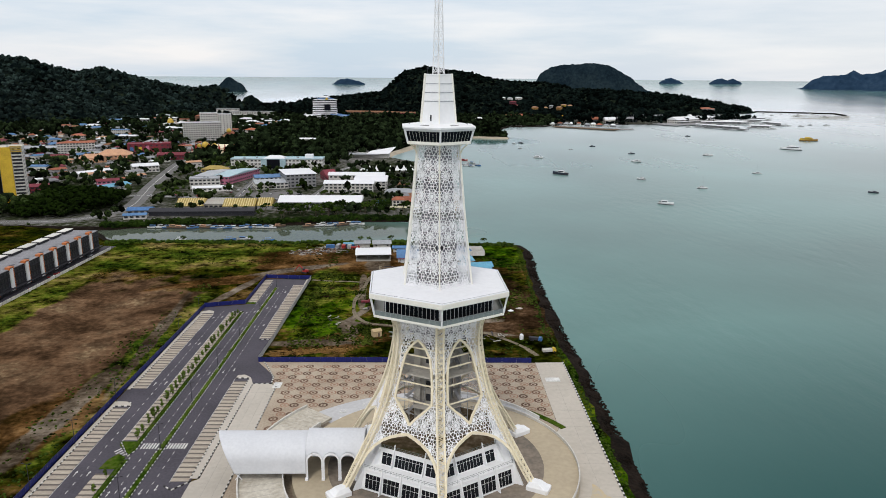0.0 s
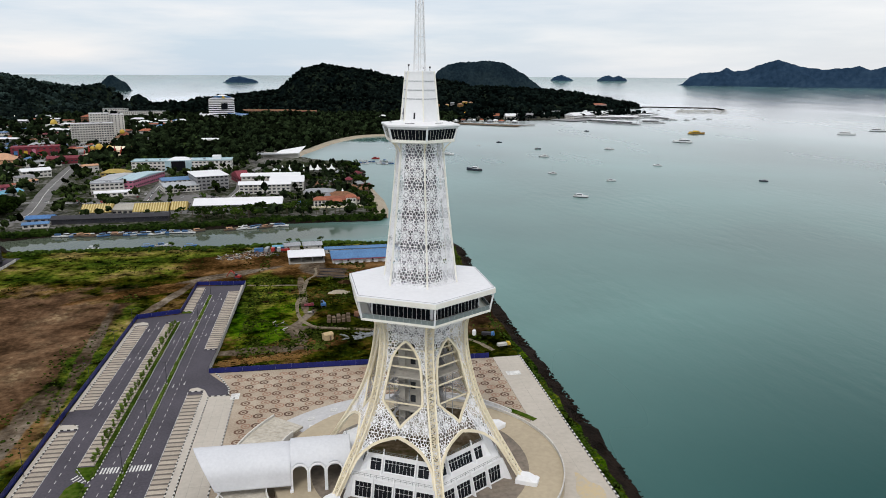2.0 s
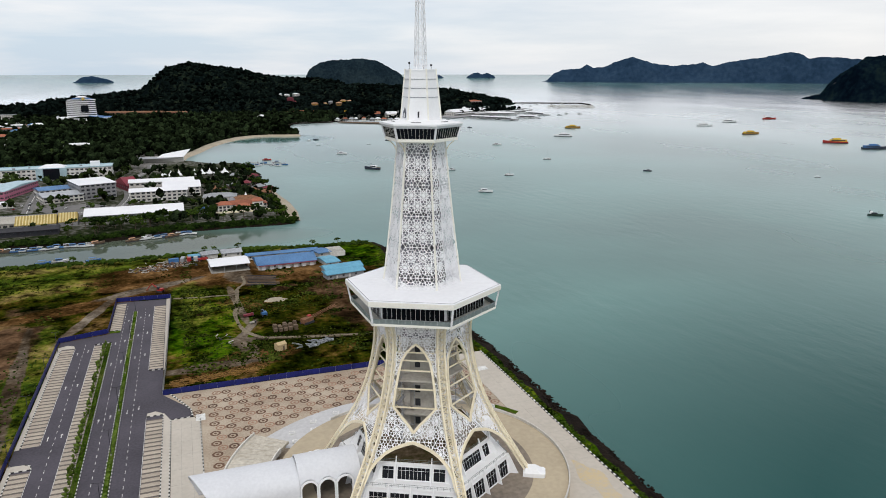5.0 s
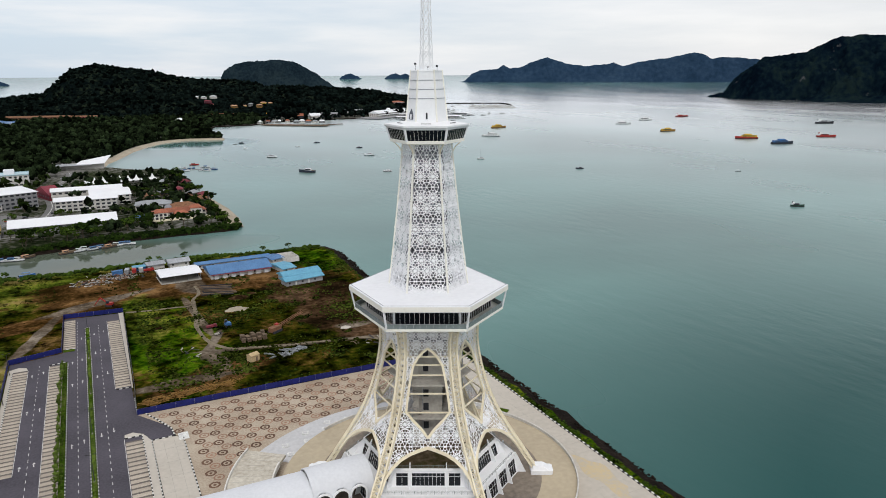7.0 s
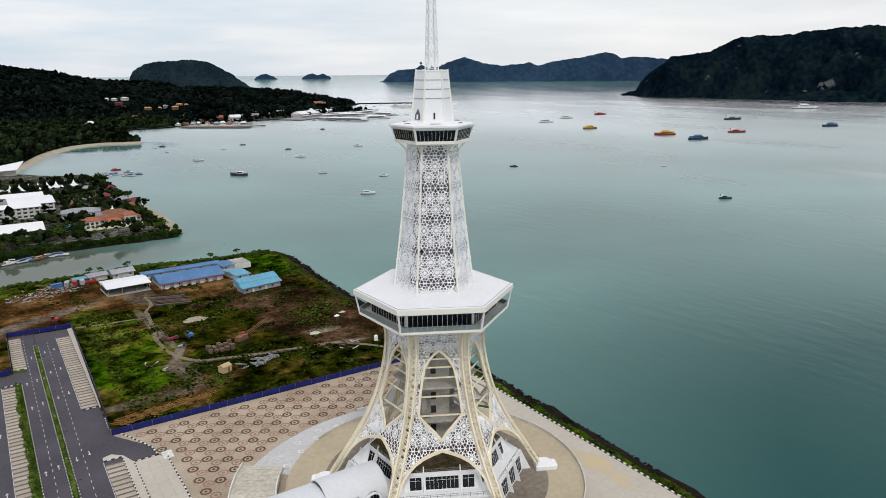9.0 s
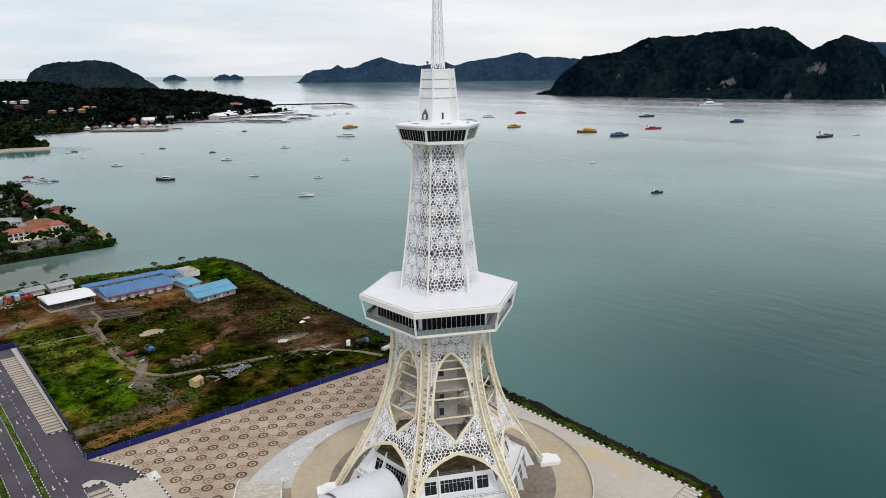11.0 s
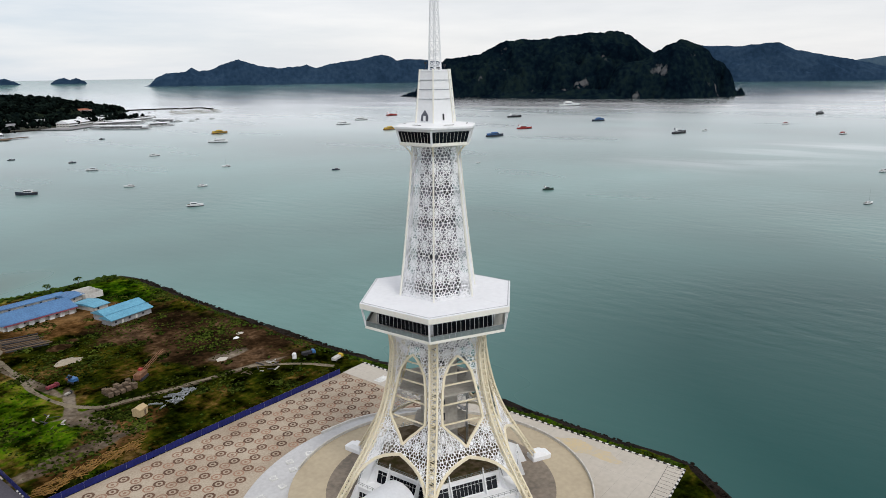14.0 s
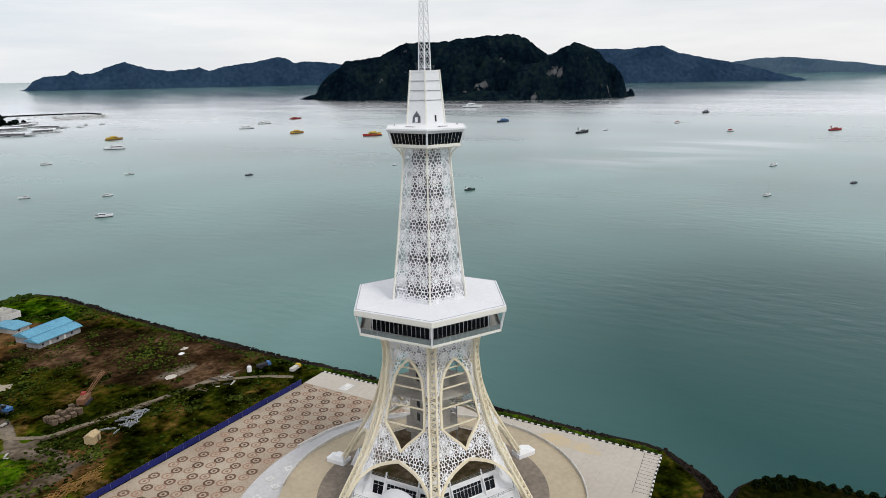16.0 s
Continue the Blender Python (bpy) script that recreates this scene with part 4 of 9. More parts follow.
# legs: laced box trusses that sweep outwards to white foot blocks
for k in range(6):
    rad_d, tan_d = corner(k, 1, 0), Vector((-corner(k, 1, 0).y, corner(k, 1, 0).x, 0))
    zs = [5.0 + i * (55.3 - 5.0) / 64 for i in range(65)]
    g = Geo()
    lines = {}
    for name, s, o in (("ol", -1.05, 0.45), ("or", 1.05, 0.45), ("il", -0.85, -0.75), ("ir", 0.85, -0.75)):
        lines[name] = [corner(k, leg_r(z) + o, z) + tan_d * s * (1.0 - 0.25 * max(0, (12 - z) / 7)) for z in zs]
        g.sweep(lines[name], 0.46, 0.46, [tuple(rad_d)] * len(zs))
    lac = Geo()
    for i in range(0, 64):
        for a, b in (("ol", "or"), ("il", "ir"), ("ol", "il"), ("or", "ir")):
            p, q = (a, b) if i % 2 else (b, a)
            lac.beam(lines[p][i], lines[q][i + 1], 0.19, 0.16, up=rad_d)
        if i % 2 == 0:
            lac.beam(lines["ol"][i], lines["or"][i], 0.18, 0.18)
    leg = part("leg", g, M_CREAM, tower, "cream curved lattice leg")
    part("lacing", lac, M_CREAM, leg)
    f = Geo()
    rings = []
    for r0, r1, w, z in ((30.0, 36.5, 2.05, DECK), (30.0, 36.6, 2.05, DECK + 1.25), (30.15, 36.45, 1.95, DECK + 1.4), (30.3, 35.6, 1.9, DECK + 1.45), (30.6, 34.0, 1.35, DECK + 2.5)):
        rings.append([tuple(corner(k, r, z) + tan_d * s) for r, s in ((r0, -w * 0.94), (r0 + 0.15, -w), (r1 - 0.5, -w), (r1, -w * 0.8), (r1, w * 0.8), (r1 - 0.5, w), (r0 + 0.15, w), (r0, w * 0.94))])
    f.loft(rings)
    part("foot_block", f, M_WHITE, leg, "low white boxed foot block")

# shaft corner columns with clamp rings
for k in range(6):
    g = Geo()
    zs = [62.4 + i * 2.5 for i in range(17)]
    g.sweep([corner(k, shaft_r(z) + 0.1, z) for z in zs], 0.42, 0.42, [tuple(corner(k, 1, 0))] * len(zs))
    for z in (70.5, 79.0, 87.5, 95.0):
        g.tube(corner(k, shaft_r(z) + 0.1, z - 0.25), corner(k, shaft_r(z) + 0.1, z + 0.25), 0.34, n=8)
    part("corner_column", g, M_IVORY, tower)
    a = corner(k, 6.6, 98.6)
    g = Geo().sweep([corner(k, 6.5, 97.8), corner(k, 6.75, 99.4), corner(k, 7.5, 100.9), corner(k, 9.0, 102.3)], 0.26, 0.26, [tuple(Vector((-a.y, a.x, 0)).normalized())] * 4)
    part("bracket", g, M_CREAM, tower)

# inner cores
part("core", Geo().loft([hexring(shaft_r(z) * 0.62, z) for z in (62.0, 69.0, 102.4)]), M_LINER, tower, "inner liner of the shaft, interior shade in its grey")
# Dark sheets added on the liner imitate unlit depth behind the screens.
part("louvre_band", Geo().loft([hexring(shaft_r(z) * 0.62 + 0.12, z) for z in (63.9, 66.7)]), M_DARK, tower, "dark band standing in for the unlit inside of the shaft")
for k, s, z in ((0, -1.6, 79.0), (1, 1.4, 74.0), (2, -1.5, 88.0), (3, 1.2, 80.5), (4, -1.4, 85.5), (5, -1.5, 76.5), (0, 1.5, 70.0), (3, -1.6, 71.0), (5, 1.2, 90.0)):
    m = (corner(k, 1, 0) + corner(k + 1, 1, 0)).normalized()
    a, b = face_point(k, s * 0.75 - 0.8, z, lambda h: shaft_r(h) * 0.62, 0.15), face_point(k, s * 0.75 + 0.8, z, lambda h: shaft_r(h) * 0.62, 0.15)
    part("vent_opening", Geo().beam(a, b, 2.2, 0.2, up=m), M_DARK, tower, "dark panel standing in for the unlit inside")
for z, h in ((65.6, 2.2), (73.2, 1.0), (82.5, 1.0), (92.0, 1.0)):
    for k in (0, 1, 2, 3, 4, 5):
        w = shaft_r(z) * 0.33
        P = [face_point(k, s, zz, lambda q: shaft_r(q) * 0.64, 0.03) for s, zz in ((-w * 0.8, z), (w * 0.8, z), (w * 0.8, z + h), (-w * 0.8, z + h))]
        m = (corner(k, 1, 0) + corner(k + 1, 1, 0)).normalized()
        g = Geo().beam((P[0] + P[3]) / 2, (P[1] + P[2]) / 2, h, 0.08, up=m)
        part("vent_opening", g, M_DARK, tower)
part("lift_core", Geo().prism(ring_pts(4, 5.2, PH + 15), DECK + 10, 56), M_CORE, tower, "grey concrete lift core")
for dx, dy in ((6.2, 1.5), (-5.8, -2.2), (1.0, 6.4)):
    part("core_column", Geo().prism([(dx - 0.9, dy - 0.9), (dx + 0.9, dy - 0.9), (dx + 0.9, dy + 0.9), (dx - 0.9, dy + 0.9)], 14.5, 56), M_CORE, tower)
for z, k in ((51.5, 0.8), (36.2, 0.78), (24.5, 0.42)):
    part("floor_plate", Geo().loft([hexring(leg_r(z) * k, z), hexring(leg_r(z) * k, z + 0.4)]), M_CORE, tower, "grey concrete landing")
for q in range(4):
    a = radians(PH + 15 + 45 + 90 * q)
    for z in (17.0, 21.2, 27.0, 31.2, 39.0, 43.2, 47.4):
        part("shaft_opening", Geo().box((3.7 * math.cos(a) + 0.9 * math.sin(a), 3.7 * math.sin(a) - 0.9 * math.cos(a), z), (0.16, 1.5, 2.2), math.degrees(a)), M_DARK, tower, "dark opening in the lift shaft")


def stair_tower(x, y, rz, z0, levels):
    """Steel stair tower: four posts, landings and flights that fold back on themselves."""
    ca, sa = math.cos(radians(rz)), math.sin(radians(rz))

    def at(u, v, z):
        return (x + u * ca - v * sa, y + u * sa + v * ca, z)
    for u in (-2.6, 2.6):
        for v in (-1.3, 1.3):
            part("stair_post", Geo().beam(at(u, v, z0), at(u, v, z0 + 2.6 * levels + 1.2), 0.2, 0.2, up=(1, 0, 0)), M_STEEL, tower)
    for q in range(levels):
        z, sg = z0 + 2.6 * q, 1 if q % 2 else -1
        g = Geo().beam(at(-1.9 * sg, 0.65 * sg, z), at(1.9 * sg, 0.65 * sg, z + 2.6), 1.15, 0.22)
        for w in (0.05, 1.25):
            g.beam(at(-1.9 * sg, w * sg, z + 1.0), at(1.9 * sg, w * sg, z + 3.6), 0.07, 0.07)
        part("stair_flight", g, M_GREYWALL, tower, "grey steel stair flight")
        part("stair_landing", Geo().beam(at(2.25 * sg, -1.3, z + 2.6), at(2.25 * sg, 1.3, z + 2.6), 0.9, 0.14), M_GREYWALL, tower)


stair_tower(-6.6, -3.4, 30, 15.2, 8)
stair_tower(6.9, -1.2, -62, 15.2, 14)
# Drum added behind the screens; its dark grey imitates the unlit interior.
part("inner_drum", Geo().loft([hexring(leg_r(z) * 0.7, z) for z in (48.6, 52.0, 55.0)]), M_LINER, tower, "added drum under the deck, interior shade in its grey")
part("fascia", Geo().loft([hexring(22.33, 60.95), hexring(22.33, 62.3)], caps=False), M_IVORY, tower, "ivory fascia of the deck roof")
# lower observation deck
part("deck_roof", Geo().loft([hexring(22.0, 60.75), hexring(22.3, 60.9), hexring(22.3, 62.35), hexring(22.0, 62.5), hexring(10.5, 62.95)]), M_ROOFW, tower, "broad white hexagonal roof")
part("deck_floor", Geo().loft([hexring(14.5, 54.7), hexring(20.7, 55.2), hexring(21.0, 55.3), hexring(21.0, 55.95), hexring(20.6, 56.0)]), M_IVORY, tower)
part("deck_soffit", Geo().loft([hexring(16.2, 60.7), hexring(21.9, 60.74)]), M_WHITE, tower)
for k in range(6):
    m = (corner(k, 1, 0) + corner(k + 1, 1, 0)).normalized()
    hw = 17.3 * 0.5
    a, b = face_point(k, -hw * 0.96, 58.4, lambda z: 17.6), face_point(k, hw * 0.96, 58.4, lambda z: 17.6)
    win = part("window_band", Geo().beam(a, b, 4.4, 0.2, up=m), M_GLASS, tower, "dark tinted glazing")
    g = Geo()
    for i in range(14):
        t = i / 13
        p = a.lerp(b, t) + m * 0.14
        g.box((p.x, p.y, 58.4), (0.07, 0.07, 4.4), PH + 60 * k + 30)
    g.beam(a + m * 0.14 + Vector((0, 0, 1.2)), b + m * 0.14 + Vector((0, 0, 1.2)), 0.1, 0.1)
    part("mullion_set", g, M_WHITE, win)
    a2, b2 = face_point(k, -hw, 58.55, lambda z: 17.4), face_point(k, hw, 58.55, lambda z: 17.4)
    part("deck_wall", Geo().beam(a2, b2, 4.3, 0.2, up=m), M_WHITE, tower)
    a3, b3 = face_point(k, -10.25, 56.6, lambda z: 20.85), face_point(k, 10.25, 56.6, lambda z: 20.85)
    rail = part("balustrade", Geo().beam(a3, b3, 1.25, 0.06, up=m), M_RAIL, tower, "grey-green glass balustrade")
    g = Geo().beam(a3 + Vector((0, 0, 0.66)), b3 + Vector((0, 0, 0.66)), 0.09, 0.09)
    for i in range(13):
        p = a3.lerp(b3, i / 12)
        g.box((p.x, p.y, 56.6), (0.07, 0.07, 1.3), PH + 60 * k + 30)
    part("handrail", g, M_STEEL, rail)
    part("corner_post", Geo().beam(corner(k, 20.8, 55.9), corner(k, 21.8, 60.9), 0.42, 0.42, up=corner(k, 1, 0)), M_WHITE, tower)
    p, q = face_point(k, -2.2, 62.55, lambda z: 19.0), face_point(k, 2.2, 62.55, lambda z: 19.0)
    part("hatch", Geo().beam(p, q, 0.3, 0.12), M_DARK, tower)
    part("gutter", Geo().beam(corner(k, 21.75, 62.5), corner(k + 1, 21.75, 62.5), 0.22, 0.1), M_GREYROOF, tower, "grey roof gutter")
    part("roof_joint", Geo().beam(corner(k, 21.4, 62.53), corner(k, 10.6, 62.96), 0.07, 0.05), M_ROOFW, tower)

# upper deck
part("upper_roof", Geo().loft([hexring(10.6, 105.9), hexring(11.2, 106.5), hexring(11.35, 106.6), hexring(11.35, 107.05), hexring(5.0, 107.8)]), M_WHITE, tower, "white hexagonal roof of the upper deck")
part("upper_floor", Geo().loft([hexring(6.6, 101.9), hexring(9.6, 102.3), hexring(9.95, 102.4), hexring(9.95, 103.15), hexring(9.6, 103.2)]), M_IVORY, tower)
for k in range(6):
    m = (corner(k, 1, 0) + corner(k + 1, 1, 0)).normalized()
    lo = [face_point(k, s, 103.15, lambda z: 9.7) for s in (-4.7, 4.7)]
    hi = [face_point(k, s, 106.0, lambda z: 10.55) for s in (-5.1, 5.1)]
    win = part("window_band", Geo().beam((lo[0] + hi[0]) / 2, (lo[1] + hi[1]) / 2, 2.95, 0.15, up=(m - Vector((0, 0, 0.26))).normalized()), M_GLASS, tower, "slanted dark tinted glazing")
    g = Geo()
    for i in range(11):
        g.beam(lo[0].lerp(lo[1], i / 10) + m * 0.1, hi[0].lerp(hi[1], i / 10) + m * 0.08, 0.045, 0.045, up=m)
    part("mullion_set", g, M_IVORY, win)
    part("corner_post", Geo().beam(corner(k, 9.75, 103.0), corner(k, 10.75, 106.2), 0.5, 0.4, up=corner(k, 1, 0)), M_WHITE, tower)
    p, q = face_point(k, -1.3, 107.45, lambda z: 9.2), face_point(k, 1.3, 107.45, lambda z: 9.2)
    part("hatch", Geo().beam(p, q, 0.22, 0.1), M_DARK, tower)

# panelled spire base with ribs and bands
def spire_r(z):
    return 5.45 + (4.05 - 5.45) * (z - 107.5) / (120.7 - 107.5)


part("spire_base", Geo().loft([hexring(spire_r(z), z) for z in (107.4, 111.0, 113.8, 116.4, 118.6, 120.7)]), M_WHITE, tower, "white panelled tapering base of the mast")
for k in range(6):
    part("rib", Geo().beam(corner(k, spire_r(107.5) + 0.05, 107.5), corner(k, spire_r(120.8) + 0.05, 120.8), 0.36, 0.36, up=corner(k, 1, 0)), M_IVORY, tower)
    for z in (113.6, 115.9, 118.2, 120.4):
        hw = spire_r(z) * 0.5
        m = (corner(k, 1, 0) + corner(k + 1, 1, 0)).normalized()
        part("band", Geo().beam(face_point(k, -hw + 0.3, z, spire_r, 0.06), face_point(k, hw - 0.3, z, spire_r, 0.06), 0.12, 0.16), M_GREYROOF if z < 119 else M_WHITE, tower)
for k, sh in ((4, 0), (5, 1)):
    m = (corner(k, 1, 0) + corner(k + 1, 1, 0)).normalized()
    if not sh:
        pts = [(-1.15, 108.2), (1.15, 108.2), (1.05, 109.6), (0, 111.0), (-1.05, 109.6)]
        g = Geo()
        P = [face_point(k, s, z, spire_r, 0.03) for s, z in pts]
        g.loft([P, [p + m * 0.08 for p in P]])
        part("mast_door", g, M_LINER, tower, "grey pointed arch doorway")
        g = Geo().beam(face_point(k, 0, 108.3, spire_r, 0.14), face_point(k, 0, 109.5, spire_r, 0.14), 0.7, 0.06, up=m)
        part("door_leaf", g, M_WHITE, tower)
    else:
        part("door_leaf", Geo().beam(face_point(k, 0.1, 108.4, spire_r, 0.05), face_point(k, 0.1, 110.0, spire_r, 0.05), 0.45, 0.06, up=m), M_DARK, tower)

# mast: a six-sided lattice that narrows upwards
def mast_r(z):
    return 1.75 + (1.05 - 1.75) * (z - 120.7) / (140.5 - 120.7)


for k in range(6):
    part("mast_post", Geo().tube(corner(k, mast_r(120.6), 120.6), corner(k, mast_r(140.5), 140.5), 0.11, n=6), M_WHITE, tower)
g = Geo()
zs = [121.0 + 2.15 * i for i in range(10)]
for i, z in enumerate(zs):
    for k in range(6):
        g.tube(corner(k, mast_r(z), z), corner(k + 1, mast_r(z), z), 0.06, n=4)
        if i + 1 < len(zs):
            z2 = zs[i + 1]
            g.tube(corner(k, mast_r(z), z), corner(k + 1, mast_r(z2), z2), 0.055, n=4)
            g.tube(corner(k + 1, mast_r(z), z), corner(k, mast_r(z2), z2), 0.055, n=4)
part("mast_lacing", g, M_WHITE, tower)
g = Geo()
for k in range(6):
    a, b = corner(k, mast_r(122), 121.0), corner(k + 1, mast_r(122), 121.0)
    c = (a + b) / 2 + Vector((0, 0, 2.2))
    d = (b - a).normalized()
    ring = [c + d * 0.85 * math.cos(t) + Vector((0, 0, 1.9 * math.sin(t))) for t in [2 * math.pi * i / 16 for i in range(17)]]
    for p, q in zip(ring, ring[1:]):
        g.tube(p, q, 0.06, n=4)
part("mast_ornament", g, M_WHITE, tower)
for dx, dy, h in ((-2.9, 0.6, 1.6), (2.6, -1.0, 1.0), (1.6, 2.4, 0.8)):
    part("aviation_lamp", Geo().tube((dx, dy, 120.6), (dx, dy, 120.6 + h), 0.06).box((dx, dy, 120.7 + h), (0.4, 0.5, 0.5)), M_DARK, tower)

# ------------------------------------------------------------------ round terrace and podium below the tower
DR = 43.9
deck = obj("terrace", Geo().prism(ring_pts(96, DR, 0, (TX, TY)), -1.0, DECK), M_DECK, label="raised round terrace of sandy screed under the tower", category="terrace", kind="structure")
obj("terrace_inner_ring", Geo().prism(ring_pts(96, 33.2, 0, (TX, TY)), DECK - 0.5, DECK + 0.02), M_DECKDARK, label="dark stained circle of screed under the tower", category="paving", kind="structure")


def arc_wall(r, a0, a1, w, z0, z1, n=48):
    out = Geo()
    rings = []
    for i in range(n + 1):
        a = radians(a0 + (a1 - a0) * i / n)
        c, s = math.cos(a), math.sin(a)
        za, zb = (z0(i / n), z1(i / n)) if callable(z0) else (z0, z1)
        rings.append([(TX + (r - w / 2) * c, TY + (r - w / 2) * s, za), (TX + (r + w / 2) * c, TY + (r + w / 2) * s, za), (TX + (r + w / 2) * c, TY + (r + w / 2) * s, zb), (TX + (r - w / 2) * c, TY + (r - w / 2) * s, zb)])
    return out.loft(rings)


obj("parapet", arc_wall(DR - 0.2, -150, 118, 0.35, DECK, DECK + 0.95, 90), M_PLASTER, label="low white parapet round the terrace edge", category="parapet", kind="structure")

podium = thing("podium_building", (TX, TY, 0), 0, "two-storey white hexagonal pavilion with dark glazing and slanted fins", "building")
part("lower_storey", Geo().loft([hexring(26.4, DECK), hexring(25.2, 9.6)]), M_WHITE, podium)
part("lower_roof", Geo().loft([hexring(25.4, 9.55), hexring(25.4, 10.15), hexring(24.9, 10.2)]), M_WHITE, podium, "pale terrace roof")
part("upper_storey", Geo().loft([hexring(20.9, 10.1), hexring(19.4, 14.4)]), M_WHITE, podium)
part("upper_roof", Geo().loft([hexring(19.8, 14.35), hexring(19.8, 15.0), hexring(19.5, 15.05)]), M_WHITE, podium)
part("roof_fill", Geo().loft([hexring(19.3, 14.9), hexring(19.3, 15.12)]), M_EARTH, podium, "brown dirty flat roof")


def low_r(z):
    return 26.4 + (25.2 - 26.4) * (z - DECK) / 5.7


def up_r(z):
    return 20.9 + (19.4 - 20.9) * (z - 10.1) / 4.3


for k in range(6):
    m = (corner(k, 1, 0) + corner(k + 1, 1, 0)).normalized()
    for rad, z0, z1, spans in ((low_r, 4.5, 8.7, ((-11.6, -6.7), (-5.7, -0.5), (0.5, 5.7), (6.7, 11.6))), (up_r, 10.5, 13.8, ((-8.8, -5.6), (-4.5, 4.5), (5.6, 8.8)))):
        zm = (z0 + z1) / 2
        for s0, s1 in spans:
            a, b = face_point(k, s0, zm, rad, 0.06), face_point(k, s1, zm, rad, 0.06)
            tilt = (m + Vector((0, 0, (rad(z0) - rad(z1)) * 0.866 / (z1 - z0)))).normalized()
            win = part("window", Geo().beam(a, b, z1 - z0, 0.16, up=tilt), M_GLASS, podium, "dark glazed window")
            g = Geo()
            n = max(2, int((s1 - s0) / 1.1))
            for i in range(n + 1):
                x = s0 + (s1 - s0) * i / n
                g.beam(face_point(k, x, z0, rad, 0.16), face_point(k, x, z1, rad, 0.16), 0.05, 0.05, up=m)
            g.beam(face_point(k, s0, zm + 0.8, rad, 0.16), face_point(k, s1, zm + 0.8, rad, 0.16), 0.05, 0.05)
            part("window_frame", g, M_WHITE, win)
    # slanted fins
    for rad, z0, z1, ss, proud in ((low_r, DECK, 11.0, (-6.2, 0.0, 6.2), 1.5), (up_r, 10.2, 16.6, (-5.0, 5.0), 1.5)):
        for s in ss:
            d = (corner(k + 1, 1, 0) - corner(k, 1, 0)).normalized() * 0.14
            P = [face_point(k, s, z0, rad, 0.0), face_point(k, s, z0, rad, proud), face_point(k, s, z1, rad, 0.5), face_point(k, s, z1, rad, 0.2)]
            part("fin", Geo().loft([[p - d for p in P], [p + d for p in P]]), M_WHITE, podium)
    for rad, z0, z1, r0, r1 in ((low_r, DECK, 10.2, 25.0, 28.6), (up_r, 10.1, 15.0, 19.0, 22.6)):
        c = corner(k, 1, 0)
        t = Vector((-c.y, c.x, 0)) * 0.3
        P = [corner(k, r0, z0), corner(k, r1, z0), corner(k, r0 + 0.6, z1), corner(k, r0, z1)]
        part("corner_buttress", Geo().loft([[p - t for p in P], [p + t for p in P]]), M_WHITE, podium)
    # railings on both roofs
    for r, z in ((25.0, 10.2), (19.5, 15.05)):
        g = Geo()
        a, b = corner(k, r, z), corner(k + 1, r, z)
        for h in (0.5, 1.0):
            g.beam(a + Vector((0, 0, h)), b + Vector((0, 0, h)), 0.06, 0.06)
        for i in range(15):
            p = a.lerp(b, i / 14)
            g.box((p.x, p.y, z + 0.5), (0.07, 0.07, 1.0))
        part("railing", g, M_RAIL, podium)

# ------------------------------------------------------------------ entrance vault and curved approach
canopy = thing("entrance_vault", (0, 0, 0), 0, "white barrel-vaulted entrance hall with round arches", "building")
VY = 193.6


def vault(x0, x1, half, z0, top, skew, holes, n=40, step=0.33):
    """A vault along x, open where holes (x centre, half width, arch top) fall on its sides."""
    prof = []
    wall_top = z0 + (top - z0) * 0.42
    m1 = 10
    for i in range(m1):
        prof.append((-half, z0 + (wall_top - z0) * i / m1))
    for i in range(n + 1):
        t = math.pi * i / n
        prof.append((-half * math.cos(t), wall_top + (top - wall_top) * math.sin(t) ** 0.85))
    for i in range(m1 - 1, -1, -1):
        prof.append((half, z0 + (wall_top - z0) * i / m1))
    nx = int((x1 - x0) / step)
    out = Geo()
    for i in range(nx + 1):
        for y, z in prof:
            x = x0 + (x1 - x0) * i / nx
            lean = skew * (1 - i / nx) * (0.55 * (z - z0) / (top - z0) + 0.4 * (y + half) / half)
            out.v.append((x - lean, VY + y, z))
    w = len(prof)
    for i in range(nx):
        for j in range(w - 1):
            x = x0 + (x1 - x0) * (i + 0.5) / nx
            y, z = (prof[j][0] + prof[j + 1][0]) / 2, (prof[j][1] + prof[j + 1][1]) / 2
            cut = False
            for hx, hw, ht in holes:
                spring = ht - hw
                if y < 0 and abs(x - hx) < hw and (z < spring or (x - hx) ** 2 + (z - spring) ** 2 < hw * hw):
                    cut = True
            if not cut:
                out.f.append((i * w + j, (i + 1) * w + j, (i + 1) * w + j + 1, i * w + j + 1))
    return out


ARCHES = [(-33.5, 2.25, 12.3), (-28.6, 2.25, 12.3), (-23.7, 2.25, 12.3)]
v1 = part("vault_hall", vault(-36.2, -19.0, 6.6, DECK, 16.4, 0, ARCHES), M_VAULT, canopy, "white vault with three arches a side", smooth=True)
v2 = part("vault_wing", vault(-57.0, -36.0, 7.2, 6.2, 15.1, 6.2, []), M_VAULT, canopy, "broad white vaulted canopy with a raked end", smooth=True)
for v in (v1, v2):
    md = v.modifiers.new("thickness", "SOLIDIFY")
    md.thickness, md.offset = 0.35, -1
